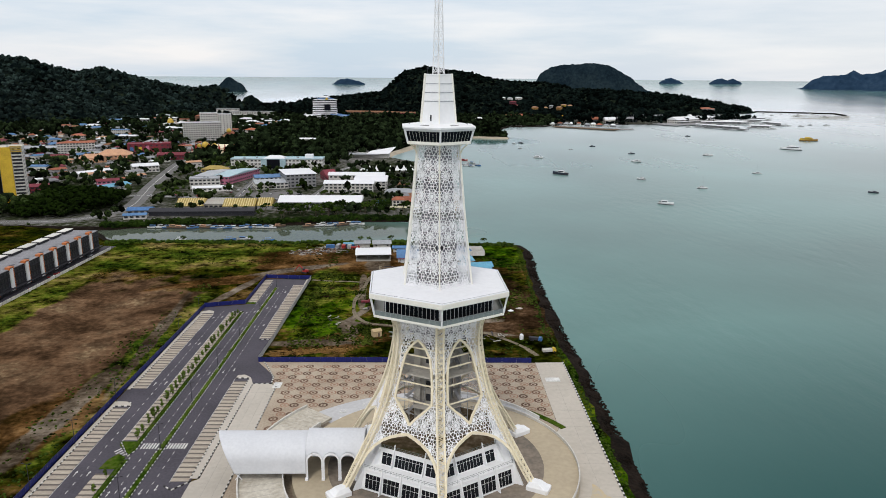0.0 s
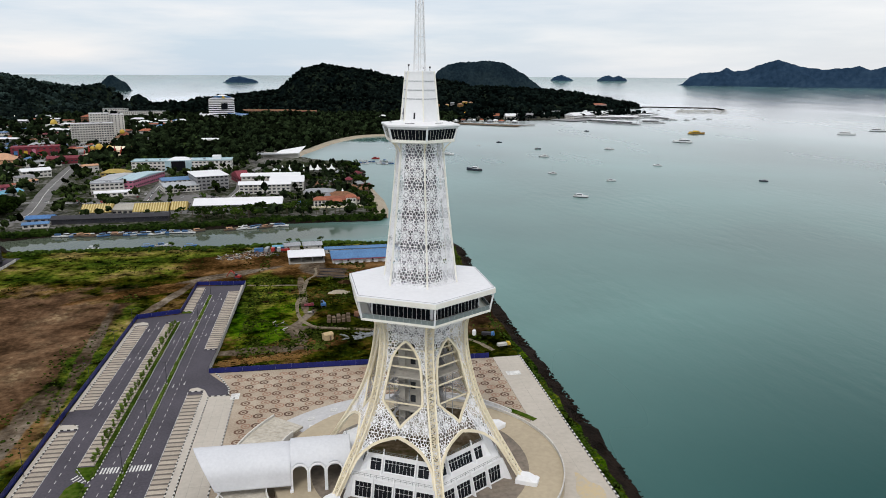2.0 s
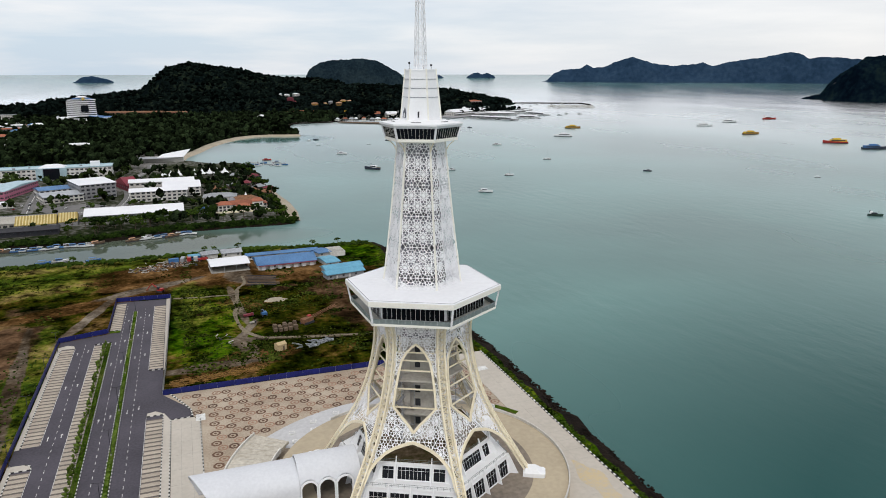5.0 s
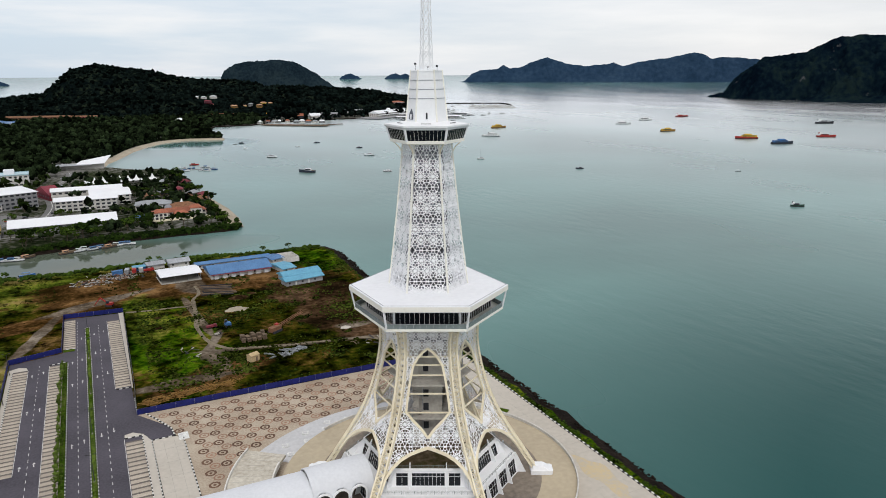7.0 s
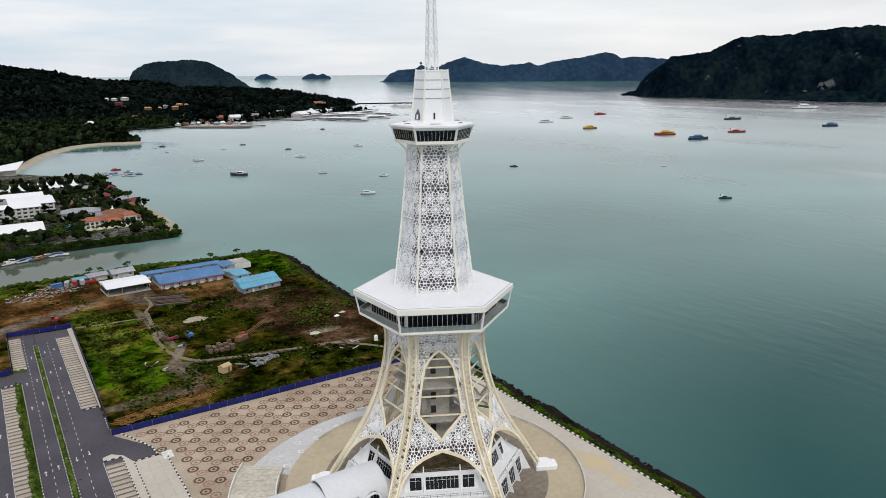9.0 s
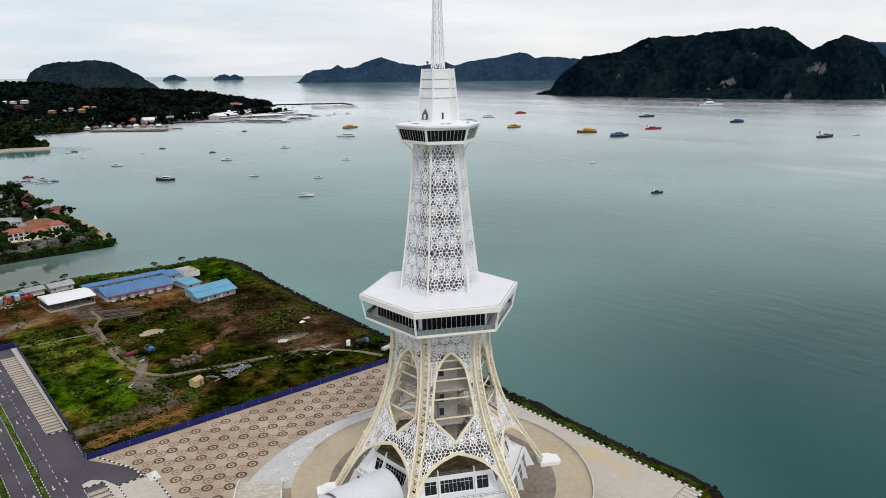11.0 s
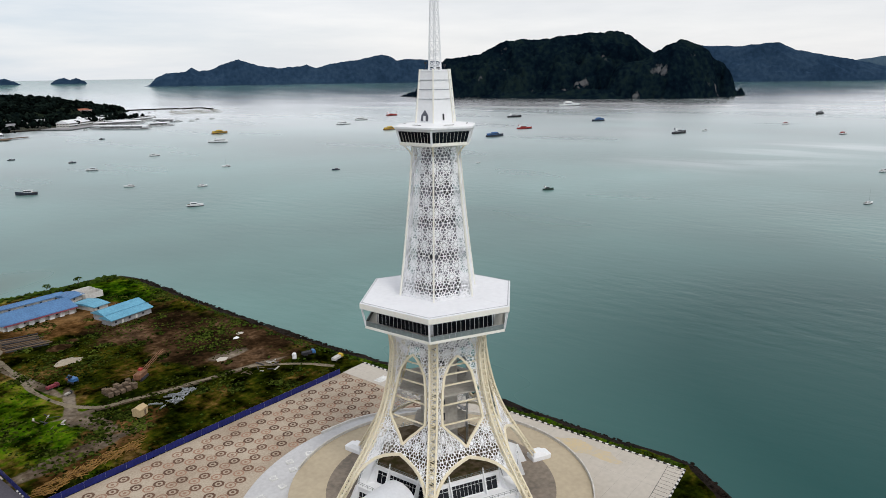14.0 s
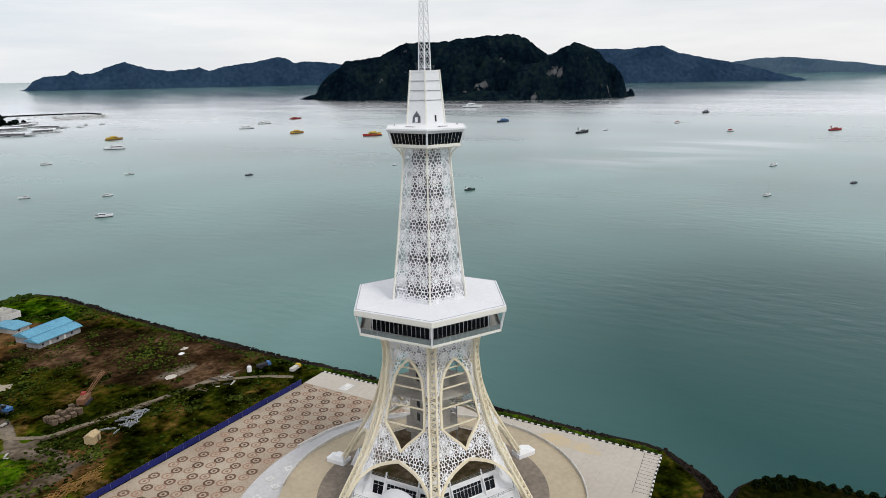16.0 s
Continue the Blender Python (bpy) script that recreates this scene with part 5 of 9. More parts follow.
for hx, hw, ht in ARCHES:
    for sy in (-1, 1):
        pts = [(hx - hw, VY + sy * 6.65, DECK + 0.05), (hx - hw, VY + sy * 6.65, ht - hw)] + [(hx - hw * math.cos(t), VY + sy * 6.65, ht - hw + hw * math.sin(t)) for t in [math.pi * i / 12 for i in range(1, 12)]] + [(hx + hw, VY + sy * 6.65, ht - hw), (hx + hw, VY + sy * 6.65, DECK + 0.05)]
        part("arch_trim", Geo().sweep(pts, 0.5, 0.4, (0, sy, 0)), M_WHITE, canopy)
for x in (-35.95, -31.05, -26.15, -21.25):
    for sy in (-1, 1):
        part("pier_base", Geo().box((x, VY + sy * 6.7, DECK + 0.35), (0.95, 0.9, 0.7)), M_WHITE, canopy)
for x, x2 in ((-57.0, -55.0), (-55.0, -57.0), (-43.0, -43.0)):
    for sy in (-1, 1):
        part("strut", Geo().tube((x2, VY + sy * 6.6, DECK + 0.1), (x, VY + sy * 6.9, 6.6), 0.14), M_WHITE, canopy)

# drive-up slab: part of a ring on the west side
g = Geo()
rings = []
for i in range(61):
    a = radians(141 + 84 * i / 60)
    c, s = math.cos(a), math.sin(a)
    rings.append([(TX + r * c, TY + r * s, z) for r, z in ((46.6, 3.0), (59.4, 3.0), (59.4, 3.8), (46.6, 3.8))])
g.loft(rings)
drive = obj("approach_slab", g, M_SLABC, label="curved raised concrete drive with rough stained top", category="ramp", kind="structure")
for i in range(26):
    a = radians(143 + 3.15 * i)
    c, s = math.cos(a), math.sin(a)
    part("joint", Geo().beam((TX + 47.0 * c, TY + 47.0 * s, 3.805), (TX + 59.1 * c, TY + 59.1 * s, 3.805), 0.16, 0.02), M_CONC, drive)
for i, a in enumerate((146, 158, 170, 182, 194, 206, 218)):
    for r in (48.5, 57.5):
        obj("pier", Geo().box((TX + r * math.cos(radians(a)), TY + r * math.sin(radians(a)), 1.4), (0.8, 0.8, 3.3), a), M_CONC, label="concrete pier carrying the curved drive", category="pier", kind="structure")
obj("parapet", arc_wall(59.5, 141, 225, 0.4, 3.0, 4.7, 60), M_PLASTER, label="white outer parapet of the curved drive", category="parapet", kind="structure")
obj("parapet", arc_wall(46.5, 148, 225, 0.4, 3.0, 4.7, 60), M_PLASTER, label="white inner parapet of the curved drive", category="parapet", kind="structure")


# pale stone ramp that climbs round the terrace
def ramp_geo():
    out, rows = Geo(), []
    for i in range(41):
        t = i / 40
        a = radians(38 + 101 * t)
        c, s = math.cos(a), math.sin(a)
        z = DECK - 0.05 if t < 0.4 else 0.2 + (DECK - 0.25) * (1 - (t - 0.4) / 0.6)
        ro = 46.0 + 3.6 * min(1, t / 0.45) + 9.6 * max(0, (t - 0.45) / 0.55)
        rows.append([(TX + DR * 0.99 * c, TY + DR * 0.99 * s, -1.0), (TX + ro * c, TY + ro * s, -1.0), (TX + ro * c, TY + ro * s, z), (TX + DR * 0.99 * c, TY + DR * 0.99 * s, z)])
    return out.loft(rows)


obj("stone_ramp", ramp_geo(), M_PALE, label="pale stone ramp curving down from the terrace", category="ramp", kind="structure")
g = Geo()
pts = []
for i in range(31):
    t = i / 30 * 0.52
    a = radians(38 + 101 * t)
    ro = 46.0 + 3.6 * min(1, t / 0.45) + 9.6 * max(0, (t - 0.45) / 0.55)
    z = DECK if t < 0.4 else 0.2 + (DECK - 0.2) * (1 - (t - 0.4) / 0.6)
    pts.append((TX + ro * math.cos(a), TY + ro * math.sin(a), z + 0.3))
obj("parapet", Geo().sweep(pts, 0.4, 1.0, (0, 0, 1)), M_PLASTER, label="white outer parapet of the stone ramp", category="parapet", kind="structure")
for a, r in ((103, 46.8), (110, 50.2), (114, 47.2), (120, 51.4), (124, 47.4), (130, 52.4), (134, 48.0)):
    x, y = TX + r * math.cos(radians(a)), TY + r * math.sin(radians(a))
    t = (a - 38) / 101
    z = 0.2 + (DECK - 0.25) * (1 - (t - 0.4) / 0.6)
    g = Geo().loft([[(x + 1.6 * math.cos(radians(a + q)), y + 1.6 * math.sin(radians(a + q)), z + h) for q in (0, 90, 180, 270)] for h in (-0.6, 0.12)])
    frame_in = obj("inlay", g, M_MARK, label="white diamond frame inlaid in the stone ramp", category="paving", kind="structure")
    g = Geo().loft([[(x + 0.85 * math.cos(radians(a + q)), y + 0.85 * math.sin(radians(a + q)), z + h) for q in (0, 90, 180, 270)] for h in (-0.5, 0.125)])
    part("diamond", g, M_PALE, frame_in)


# ------------------------------------------------------------------ car park
rngs = random.Random(11)
LOT = [(-118.0, 150), (-72.2, 150), (-72.2, 262), (-62.8, 262), (-63.2, 268), (-73.0, 289), (-73.4, 300), (-73.4, 409), (-98.2, 411), (-98.2, 362), (-118.0, 357)]
obj("road", Geo().prism(LOT, -0.3, 0.05), M_ASPH, label="dark grey asphalt of a large empty car park", category="road", kind="structure")


def kerb_run(pts, name="kerb", w=0.34, h=0.26, step=1.0, z=0.05):
    """A kerb of short blocks painted black and white in turn."""
    white, black = Geo(), Geo()
    n = 0
    for p, q in zip(pts, pts[1:]):
        L = math.hypot(q[0] - p[0], q[1] - p[1])
        k = max(1, int(L / step))
        for i in range(k):
            a, b = i / k, (i + 1) / k
            (white if n % 2 else black).beam((p[0] + (q[0] - p[0]) * a, p[1] + (q[1] - p[1]) * a, z + h / 2), (p[0] + (q[0] - p[0]) * b, p[1] + (q[1] - p[1]) * b, z + h / 2), w, h)
            n += 1
    run = thing(name, (0, 0, 0), 0, "concrete kerb painted in black and white blocks", "kerb", kind="structure")
    tagged(part("white_blocks", white, M_KERB, run), kind="stuff")
    tagged(part("black_blocks", black, M_BLACKP, run), kind="stuff")


PITCH = 2.78
BAYS = {}
for key, width in (("wide", 5.4), ("slim", 4.9)):
    a = Geo().box((0, 0, 0.035), (width, PITCH - 0.95, 0.07))
    b = Geo().box((0, 0, 0.028), (width, 0.92, 0.056))
    m1, m2 = bpy.data.meshes.new("parking_bay"), bpy.data.meshes.new("bay_divider")
    m1.from_pydata(a.v, [], a.f), m2.from_pydata(b.v, [], b.f)
    m1.materials.append(M_BAY), m2.materials.append(M_BAYDARK)
    BAYS[key] = (m1, m2)


def bay_row(x, y0, y1, key):
    n = int((y1 - y0) / PITCH)
    row = thing("parking_row", (x, y0, 0.05), 0, "row of beige paved parking bays with brown dividers", "parking bays", kind="structure")
    for i in range(n):
        share("parking_bay", BAYS[key][0], (0, (i + 0.5) * PITCH, 0), row)
        share("bay_divider", BAYS[key][1], (0, (i + 1) * PITCH, 0), row)


bay_row(-113.6, 257.5, 347, "wide")
bay_row(-113.6, 152, 242, "wide")
bay_row(-100.4, 217, 349, "slim")
bay_row(-100.4, 152, 199, "slim")
bay_row(-95.6, 366, 408, "slim")
bay_row(-76.3, 311.5, 399, "wide")
bay_row(-75.6, 192, 267, "wide")


def pavement(name, pts, material, label, z0=-0.3, z1=0.2):
    return obj(name, Geo().prism(pts, z0, z1), material, label=label, category="pavement", kind="structure")


pavement("pavement", [(-118.0, 257), (-116.4, 257), (-116.4, 347.5), (-110.8, 347.5), (-111.6, 350.5), (-114.5, 352), (-118, 350)], M_APRON, "pale concrete walk beside the hoarding")
pavement("pavement", [(-118.0, 150), (-116.4, 150), (-116.4, 242.5), (-110.8, 242.5), (-111.2, 244.8), (-113.0, 246.2), (-118, 246.5)], M_APRON, "pale concrete walk beside the hoarding")
pavement("pavement", [(-73.4, 309.5), (-72.9, 309.5), (-71.2, 409), (-73.4, 409)], M_APRON, "pale concrete strip beside the parking bays")
pavement("pavement", [(-72.8, 194), (-70.6, 194), (-70.2, 262), (-72.4, 268), (-75.5, 270.8), (-78.2, 270.0), (-78.4, 267.4), (-72.8, 267.4)], M_APRON, "pale concrete strip with a rounded end")
kerb_run([(-116.4, 257), (-116.4, 347.5)])
kerb_run([(-116.4, 150), (-116.4, 242.5), (-110.8, 242.5), (-111.2, 244.8), (-113.0, 246.2)])
kerb_run([(-78.4, 267.4), (-72.8, 267.4), (-72.8, 194)])
kerb_run([(-70.4, 194), (-70.2, 262), (-62.8, 262.2)])
kerb_run([(-79.0, 310.5), (-73.4, 310.5)])
kerb_run([(-73.0, 300), (-73.2, 289), (-68.5, 280), (-63.4, 268.5), (-62.8, 262)], w=0.5)
kerb_run([(-79.4, 190.0), (-76.5, 187.8), (-72.2, 192.4)])
kerb_run([(-103.0, 349.4), (-96.0, 349.9)])
kerb_run([(-98, 365.5), (-93.2, 365.5)])

# planted strip and median with hedges
for pts in ([(-97.9, 209), (-97.2, 207.5), (-96.2, 210), (-96.2, 349.5), (-97.9, 349.5)], [(-103.2, 216.5), (-97.9, 216.5), (-97.9, 209), (-102.6, 214)], [(-98.0, 150), (-96.2, 150), (-96.2, 205), (-98, 205)], [(-103.0, 199.5), (-98, 199.5), (-97.6, 206.5), (-100.6, 208.6), (-102.6, 205)], [(-98.0, 362.5), (-93.4, 362.5), (-93.4, 365.3), (-98, 365.3)]):
    obj("planting_strip", Geo().prism(pts, -0.2, 0.22), M_LAWN, label="kerbed strip of grass between parking bays and road", category="planting bed", kind="structure")
obj("median", Geo().prism([(-88.75, 150), (-87.25, 150), (-87.15, 391.5), (-88.0, 393), (-88.75, 391.5)], -0.2, 0.2), M_LAWN, label="narrow green median between the carriageways", category="planting bed", kind="structure")
kerb_run([(-88.95, 150), (-88.95, 392)], w=0.25)
kerb_run([(-87.05, 150), (-87.05, 392)], w=0.25)
kerb_run([(-96.0, 150), (-96.0, 206)], w=0.25)
kerb_run([(-96.0, 210), (-96.0, 349.5)], w=0.25)
kerb_run([(-103.2, 216.4), (-97.2, 207.0), (-96.2, 210)], w=0.25)
hedge = Geo()
for i in range(620):
    y = rngs.uniform(151, 391)
    if noise.noise((0.0, y * 0.07, 3.0)) > -0.15:
        hedge.blob((-88.0 + rngs.uniform(-0.4, 0.4), y, 0.45), rngs.uniform(0.3, 0.65), rngs, 0.7)
obj("hedge", hedge, M_LEAFB, label="low dark green shrubs along the median", category="hedge", kind="stuff")
hedge = Geo()
for i in range(420):
    y = rngs.choice((rngs.uniform(151, 204), rngs.uniform(210, 349), rngs.uniform(210, 349)))
    hedge.blob((-97.0 + rngs.uniform(-0.3, 0.25), y, 0.4), rngs.uniform(0.18, 0.42), rngs, 0.7)
obj("hedge", hedge, M_LEAFB, label="low green ground cover along the parking bays", category="hedge", kind="stuff")


def sapling(seed):
    r = random.Random(seed)
    t = thing("young_tree", (0, 0, -50), 0, "slim young tree in the planted strip of the car park", "tree", "saplings in the car park")
    trunk = Geo().tube((0, 0, 0), (0.03, 0.02, 1.4), 0.07, 0.05).tube((0.03, 0.02, 1.4), (0, 0, 3.0), 0.05, 0.02)
    for a in range(4):
        trunk.tube((0, 0, 1.2 + a * 0.4), (0.5 * math.cos(a * 1.9), 0.5 * math.sin(a * 1.9), 1.7 + a * 0.4), 0.03, 0.015, n=5)
    part("trunk", trunk, M_TRUNK, t)
    c = Geo()
    for i in range(26):
        h = r.uniform(0.9, 3.7)
        w = 0.75 * math.sin(math.pi * min(1, max(0.12, (h - 0.6) / 3.4)))
        a = r.uniform(0, 6.28)
        c.blob((w * r.random() * math.cos(a), w * r.random() * math.sin(a), h), r.uniform(0.22, 0.42), r, 0.8, 0.45)
    part("crown", c, M_LEAFB, t)
    return t


sap = [sapling(s) for s in (5, 6, 7)]
n = 0
for y in [156, 163, 171, 178, 186, 194] + [218 + 4.7 * i for i in range(28)]:
    k = n % 3
    n += 1
    m = pose(-98.2 + rngs.uniform(-0.25, 0.25), y + rngs.uniform(-0.6, 0.6), 0.2, 0, 0, rngs.uniform(0, 360)) @ Matrix.Scale(rngs.uniform(0.75, 1.2), 4)
    if n <= 3:
        sap[k].matrix_world = m
    else:
        copy_thing(sap[k], m)

# painted markings
marks = thing("road_marking", (0, 0, 0), 0, "worn white lane lines, arrows and crossings on the asphalt", "road marking", kind="structure")
dash = Geo().box((0, 0, 0), (0.16, 1.7, 0.012))
dm = bpy.data.meshes.new("lane_dash")
dm.from_pydata(dash.v, [], dash.f)
dm.materials.append(M_MARK)
for x, y0, y1 in ((-106.8, 152, 350), (-92.4, 152, 404), (-83.2, 152, 398)):
    y = y0
    while y < y1:
        share("lane_dash", dm, (x, y, 0.062), marks)
        y += 4.4
ar = Geo().add([(-0.11, -1.5, 0), (0.11, -1.5, 0), (0.11, 0.5, 0), (0.5, 0.5, 0), (0, 1.6, 0), (-0.5, 0.5, 0), (-0.11, 0.5, 0)], [(0, 1, 2, 3, 4, 5, 6)])
am = bpy.data.meshes.new("lane_arrow")
am.from_pydata(ar.v, [], ar.f)
am.materials.append(M_MARK)
for x, ys, turn in ((-94.3, (186, 270, 323, 348, 376), 0), (-90.6, (188, 272, 325, 350, 378), 0), (-85.2, (187, 274, 328, 356, 382), 180), (-81.3, (189, 276, 330, 358, 384), 180), (-109.0, (197, 262, 304, 340), 0), (-105.0, (197, 263, 305, 342), 0)):
    for y in ys:
        share("lane_arrow", am, (x, y, 0.064), marks, turn)
for x0, x1 in ((-95.4, -89.3), (-86.8, -79.6)):
    n = int((x1 - x0) / 0.95)
    for i in range(n):
        part("crossing_bar", Geo().box((x0 + (i + 0.5) * 0.95, 213.6, 0.06), (0.5, 3.6, 0.012)), M_MARK, marks)
for i in range(4):
    part("crossing_bar", Geo().box((-101.9 + 0.9 * i, 211.0 - 1.2 * i, 0.06), (0.5, 2.6, 0.012), -32), M_MARK, marks)
for x, y0, y1 in ((-110.7, 258, 347), (-110.7, 152, 242), (-103.0, 217, 349), (-79.2, 311.5, 399), (-78.5, 192, 267)):
    part("edge_line", Geo().box((x, (y0 + y1) / 2, 0.06), (0.14, y1 - y0, 0.012)), M_MARK, marks)


def street_lamp():
    t = thing("street_lamp", (0, 0, -60), 0, "tall dark grey steel street lamp beside the car park", "street lamp", "car park lamps")
    part("pole", Geo().tube((0, 0, 0), (0, 0, 9.2), 0.13, 0.07), M_CHAR, t)
    part("base", Geo().box((0, 0, 0.2), (0.5, 0.5, 0.4)), M_CONC, t)
    for s in (-1, 1):
        part("arm", Geo().tube((0, 0, 9.0), (0.9 * s, 0, 9.4), 0.05), M_CHAR, t)
        part("lantern", Geo().box((1.2 * s, 0, 9.42), (0.7, 0.28, 0.14)), M_CHAR, t)
    return t


lamp = street_lamp()
spots = [(-88.0, y) for y in (180, 211, 243, 276, 311, 350, 392)] + [(-117.3, y) for y in (187, 214, 246, 279, 315, 345)]
for i, (x, y) in enumerate(spots):
    if i == 0:
        lamp.matrix_world = pose(x, y, 0.2)
    else:
        copy_thing(lamp, pose(x, y, 0.2))

# ------------------------------------------------------------------ hoarding of ribbed sheets, blue towards the car park and square
def hoarding(pts, inner, label):
    run = thing("hoarding", (0, 0, 0), 0, label, "fence", "site hoarding")
    for p, q in zip(pts, pts[1:]):
        L = math.hypot(q[0] - p[0], q[1] - p[1])
        n = max(1, int(L / 6))
        d = Vector(((q[0] - p[0]) / L, (q[1] - p[1]) / L, 0))
        o = Vector((-d.y, d.x, 0)) * inner
        for i in range(n):
            a = Vector((*p, 0)) + d * (L * i / n + 0.03)
            b = Vector((*p, 0)) + d * (L * (i + 1) / n - 0.03)
            face, back = Geo(), Geo()
            m = 12
            top = 2.3 + rngs.uniform(-0.04, 0.04)
            ring = []
            for k in range(m + 1):
                c = a.lerp(b, k / m) + o * (0.05 if k % 2 else 0.0)
                ring.append((c, c + Vector((0, 0, top))))
            for k in range(m):
                face.add([ring[k][0], ring[k + 1][0], ring[k + 1][1], ring[k][1]], [(0, 1, 2, 3)])
                w = -o * 0.03
                back.add([ring[k][0] + w, ring[k + 1][0] + w, ring[k + 1][1] + w, ring[k][1] + w], [(3, 2, 1, 0)])
            part("sheet", face, M_BLUE, run)
            part("sheet_back", back, M_ZINC, run)
            part("post", Geo().box((a.x - o.x * 0.1, a.y - o.y * 0.1, 1.1), (0.08, 0.08, 2.2)), M_STEEL, run)


hoarding([(-73.2, 284.3), (-40, 284.3), (0, 283.8), (44.2, 283.2)], -1, "navy blue ribbed metal hoarding along the paved square")
hoarding([(-73.4, 285), (-72.4, 310), (-71.1, 409.5)], 1, "ribbed metal hoarding along the car park, navy inside and bare outside")
hoarding([(-71.1, 410.5), (-98.4, 412.5), (-98.6, 363.5), (-118.5, 357.5), (-118.6, 255), (-118.6, 150)], 1, "navy blue ribbed metal hoarding round the car park")

# ------------------------------------------------------------------ paved square and promenade
SQ = [(-60.2, 150), (-60.2, 259.5), (-62.6, 262.5), (-63.0, 268.8), (-73.0, 284.0), (45.8, 283), (45.8, 258), (45.8, 225), (20, 170), (-30, 150)]
obj("plaza", Geo().prism(SQ, -0.3, 0.06), M_PAVE, label="paved square of greyish beige blocks with brown octagon motifs", category="paving", kind="structure")
plaza = bpy.data.objects["plaza"]


def medallion(ro, ri, dot, name, material):
    geo = Geo()
    n = 8
    O, I = ring_pts(n, ro, 22.5), ring_pts(n, ri, 22.5)
    P = [(x, y, 0.0) for x, y in O] + [(x, y, 0.025) for x, y in O] + [(x, y, 0.025) for x, y in I] + [(x, y, 0.0) for x, y in I]
    F = []
    for i in range(n):
        j = (i + 1) % n
        F += [(n + i, n + j, 2 * n + j, 2 * n + i), (i, j, n + j, n + i), (2 * n + i, 2 * n + j, 3 * n + j, 3 * n + i)]
    geo.add(P, [tuple(reversed(q)) if k % 3 == 0 else q for k, q in enumerate(F)])
    if dot:
        geo.loft([[(x, y, 0.0) for x, y in ring_pts(n, dot, 22.5)], [(x, y, 0.025) for x, y in ring_pts(n, dot, 22.5)]])
    me = bpy.data.meshes.new(name)
    me.from_pydata(geo.v, [], geo.f)
    me.materials.append(material)
    return me


MED_D, MED_L = medallion(1.85, 1.12, 0.52, "paving_motif", M_MED1), medallion(1.8, 1.3, 0.55, "paving_motif", M_MED2)
count = 0
spare = [Geo(), Geo()]
for i in range(-4, 22):
    for j in range(-22, 14):
        for k, me in ((0, MED_D), (1, MED_L)):
            x = -50.35 + 5.43 * i - 3.55 * k
            y = 264.9 - (3.7 if i % 2 else 0) + 7.2 * j
            r = math.hypot(x - TX, y - TY)
            ang = math.degrees(math.atan2(y - TY, x - TX))
            inner = 48.5 if ang < 30 else (54.6 if ang < 60 else (50.5 if ang < 88 else 54.0 + max(0, ang - 88) * 0.12))
            ok = 152 < y < 281.6 and r > inner + 1.2 and (-58.4 if y < 263 else -70) < x < 45.2 and (ang > 25 or x < -30)
            if y > 261 and x < -56:
                ok = ok and x > -60 - (y - 262) * 0.42
            if x < -20 and y < 243:
                ok = ok and r > 62
            if ok:
                count += 1
                share("paving_motif", me, (x, y, 0.06), plaza)

# quay promenade on the sea side with joints, and the striped kerb along it
PROM = [(45.9, 283.2), (54.0, 283.4), (57.8, 283.4), (57.8, 145.2), (33, 142.5), (0, 142), (-30, 146), (-60.2, 150), (-30, 150.2), (20, 170), (45.9, 225), (45.9, 258)]
obj("promenade", Geo().prism(PROM, -0.3, 0.09), M_APRON, label="pale grey concrete quay promenade with joints", category="pavement", kind="structure")
prom = bpy.data.objects["promenade"]
for y in [147 + 6.1 * i for i in range(0, 23)]:
    x0 = 46 if y > 168 else 12
    if y > 230:
        x0 = 49
    part("joint", Geo().box(((x0 + 57.6) / 2, y, 0.088), (57.6 - x0, 0.09, 0.012)), M_CONC, prom)
for y0, y1, x in ((145, 168, 44.0), (145, 283, 51.6)):
    part("joint", Geo().box((x, (y0 + y1) / 2, 0.088), (0.09, y1 - y0, 0.012)), M_CONC, prom)
for i in range(12):
    part("joint", Geo().beam((56.6 - 2.0 * i, 145.2 - 0.22 * i, 0.094), (56.6 - 2.0 * i, 150.2 - 0.22 * i, 0.094), 0.14, 0.012), M_CHAR, prom)
part("joint", Geo().beam((57.2, 150.2, 0.094), (33.0, 147.6, 0.094), 0.14, 0.012), M_CHAR, prom)
kerb_run([(57.9, 284), (57.9, 145.0), (46, 144.0), (33, 142.4), (10, 141.8)], w=0.5, h=0.4, step=1.15, z=0.0)
pavement("ramp_pad", [(47.6, 263.8), (53.4, 263.8), (53.4, 267.6), (47.6, 267.6)], M_MARK, "white painted slab on the promenade", 0.05, 0.16)
obj("stain", Geo().sheet([(51 + 3.6 * math.cos(t) * (1 + 0.25 * math.sin(5 * t)), 176 + 13 * math.sin(t) * (1 + 0.2 * math.cos(3 * t)), 0) [:2] for t in [2 * math.pi * i / 40 for i in range(40)]], 0.098), mat("ochre_sand_stain", (0.52, 0.42, 0.26), 0.95, (0.44, 0.40, 0.34), big=0.12, fine=0.8), label="ochre sand washed over the promenade", category="stain", kind="structure")
APR = [(-72.2, 150), (-60.6, 150), (-60.6, 259.2), (-62.6, 261.8), (-70.0, 261.8), (-70.0, 194), (-72.2, 192)]
obj("apron", Geo().prism(APR, -0.3, 0.11), M_APRON, label="pale concrete apron between car park and square", category="pavement", kind="structure")
apr = bpy.data.objects["apron"]
for x in (-66.8, -63.4):
    part("joint", Geo().box((x, 215, 0.108), (0.12, 88, 0.012)), M_CONC, apr)
for y in range(155, 262, 9):
    part("joint", Geo().box((-65.4, y, 0.109), (9.0, 0.12, 0.012)), M_CONC, apr)
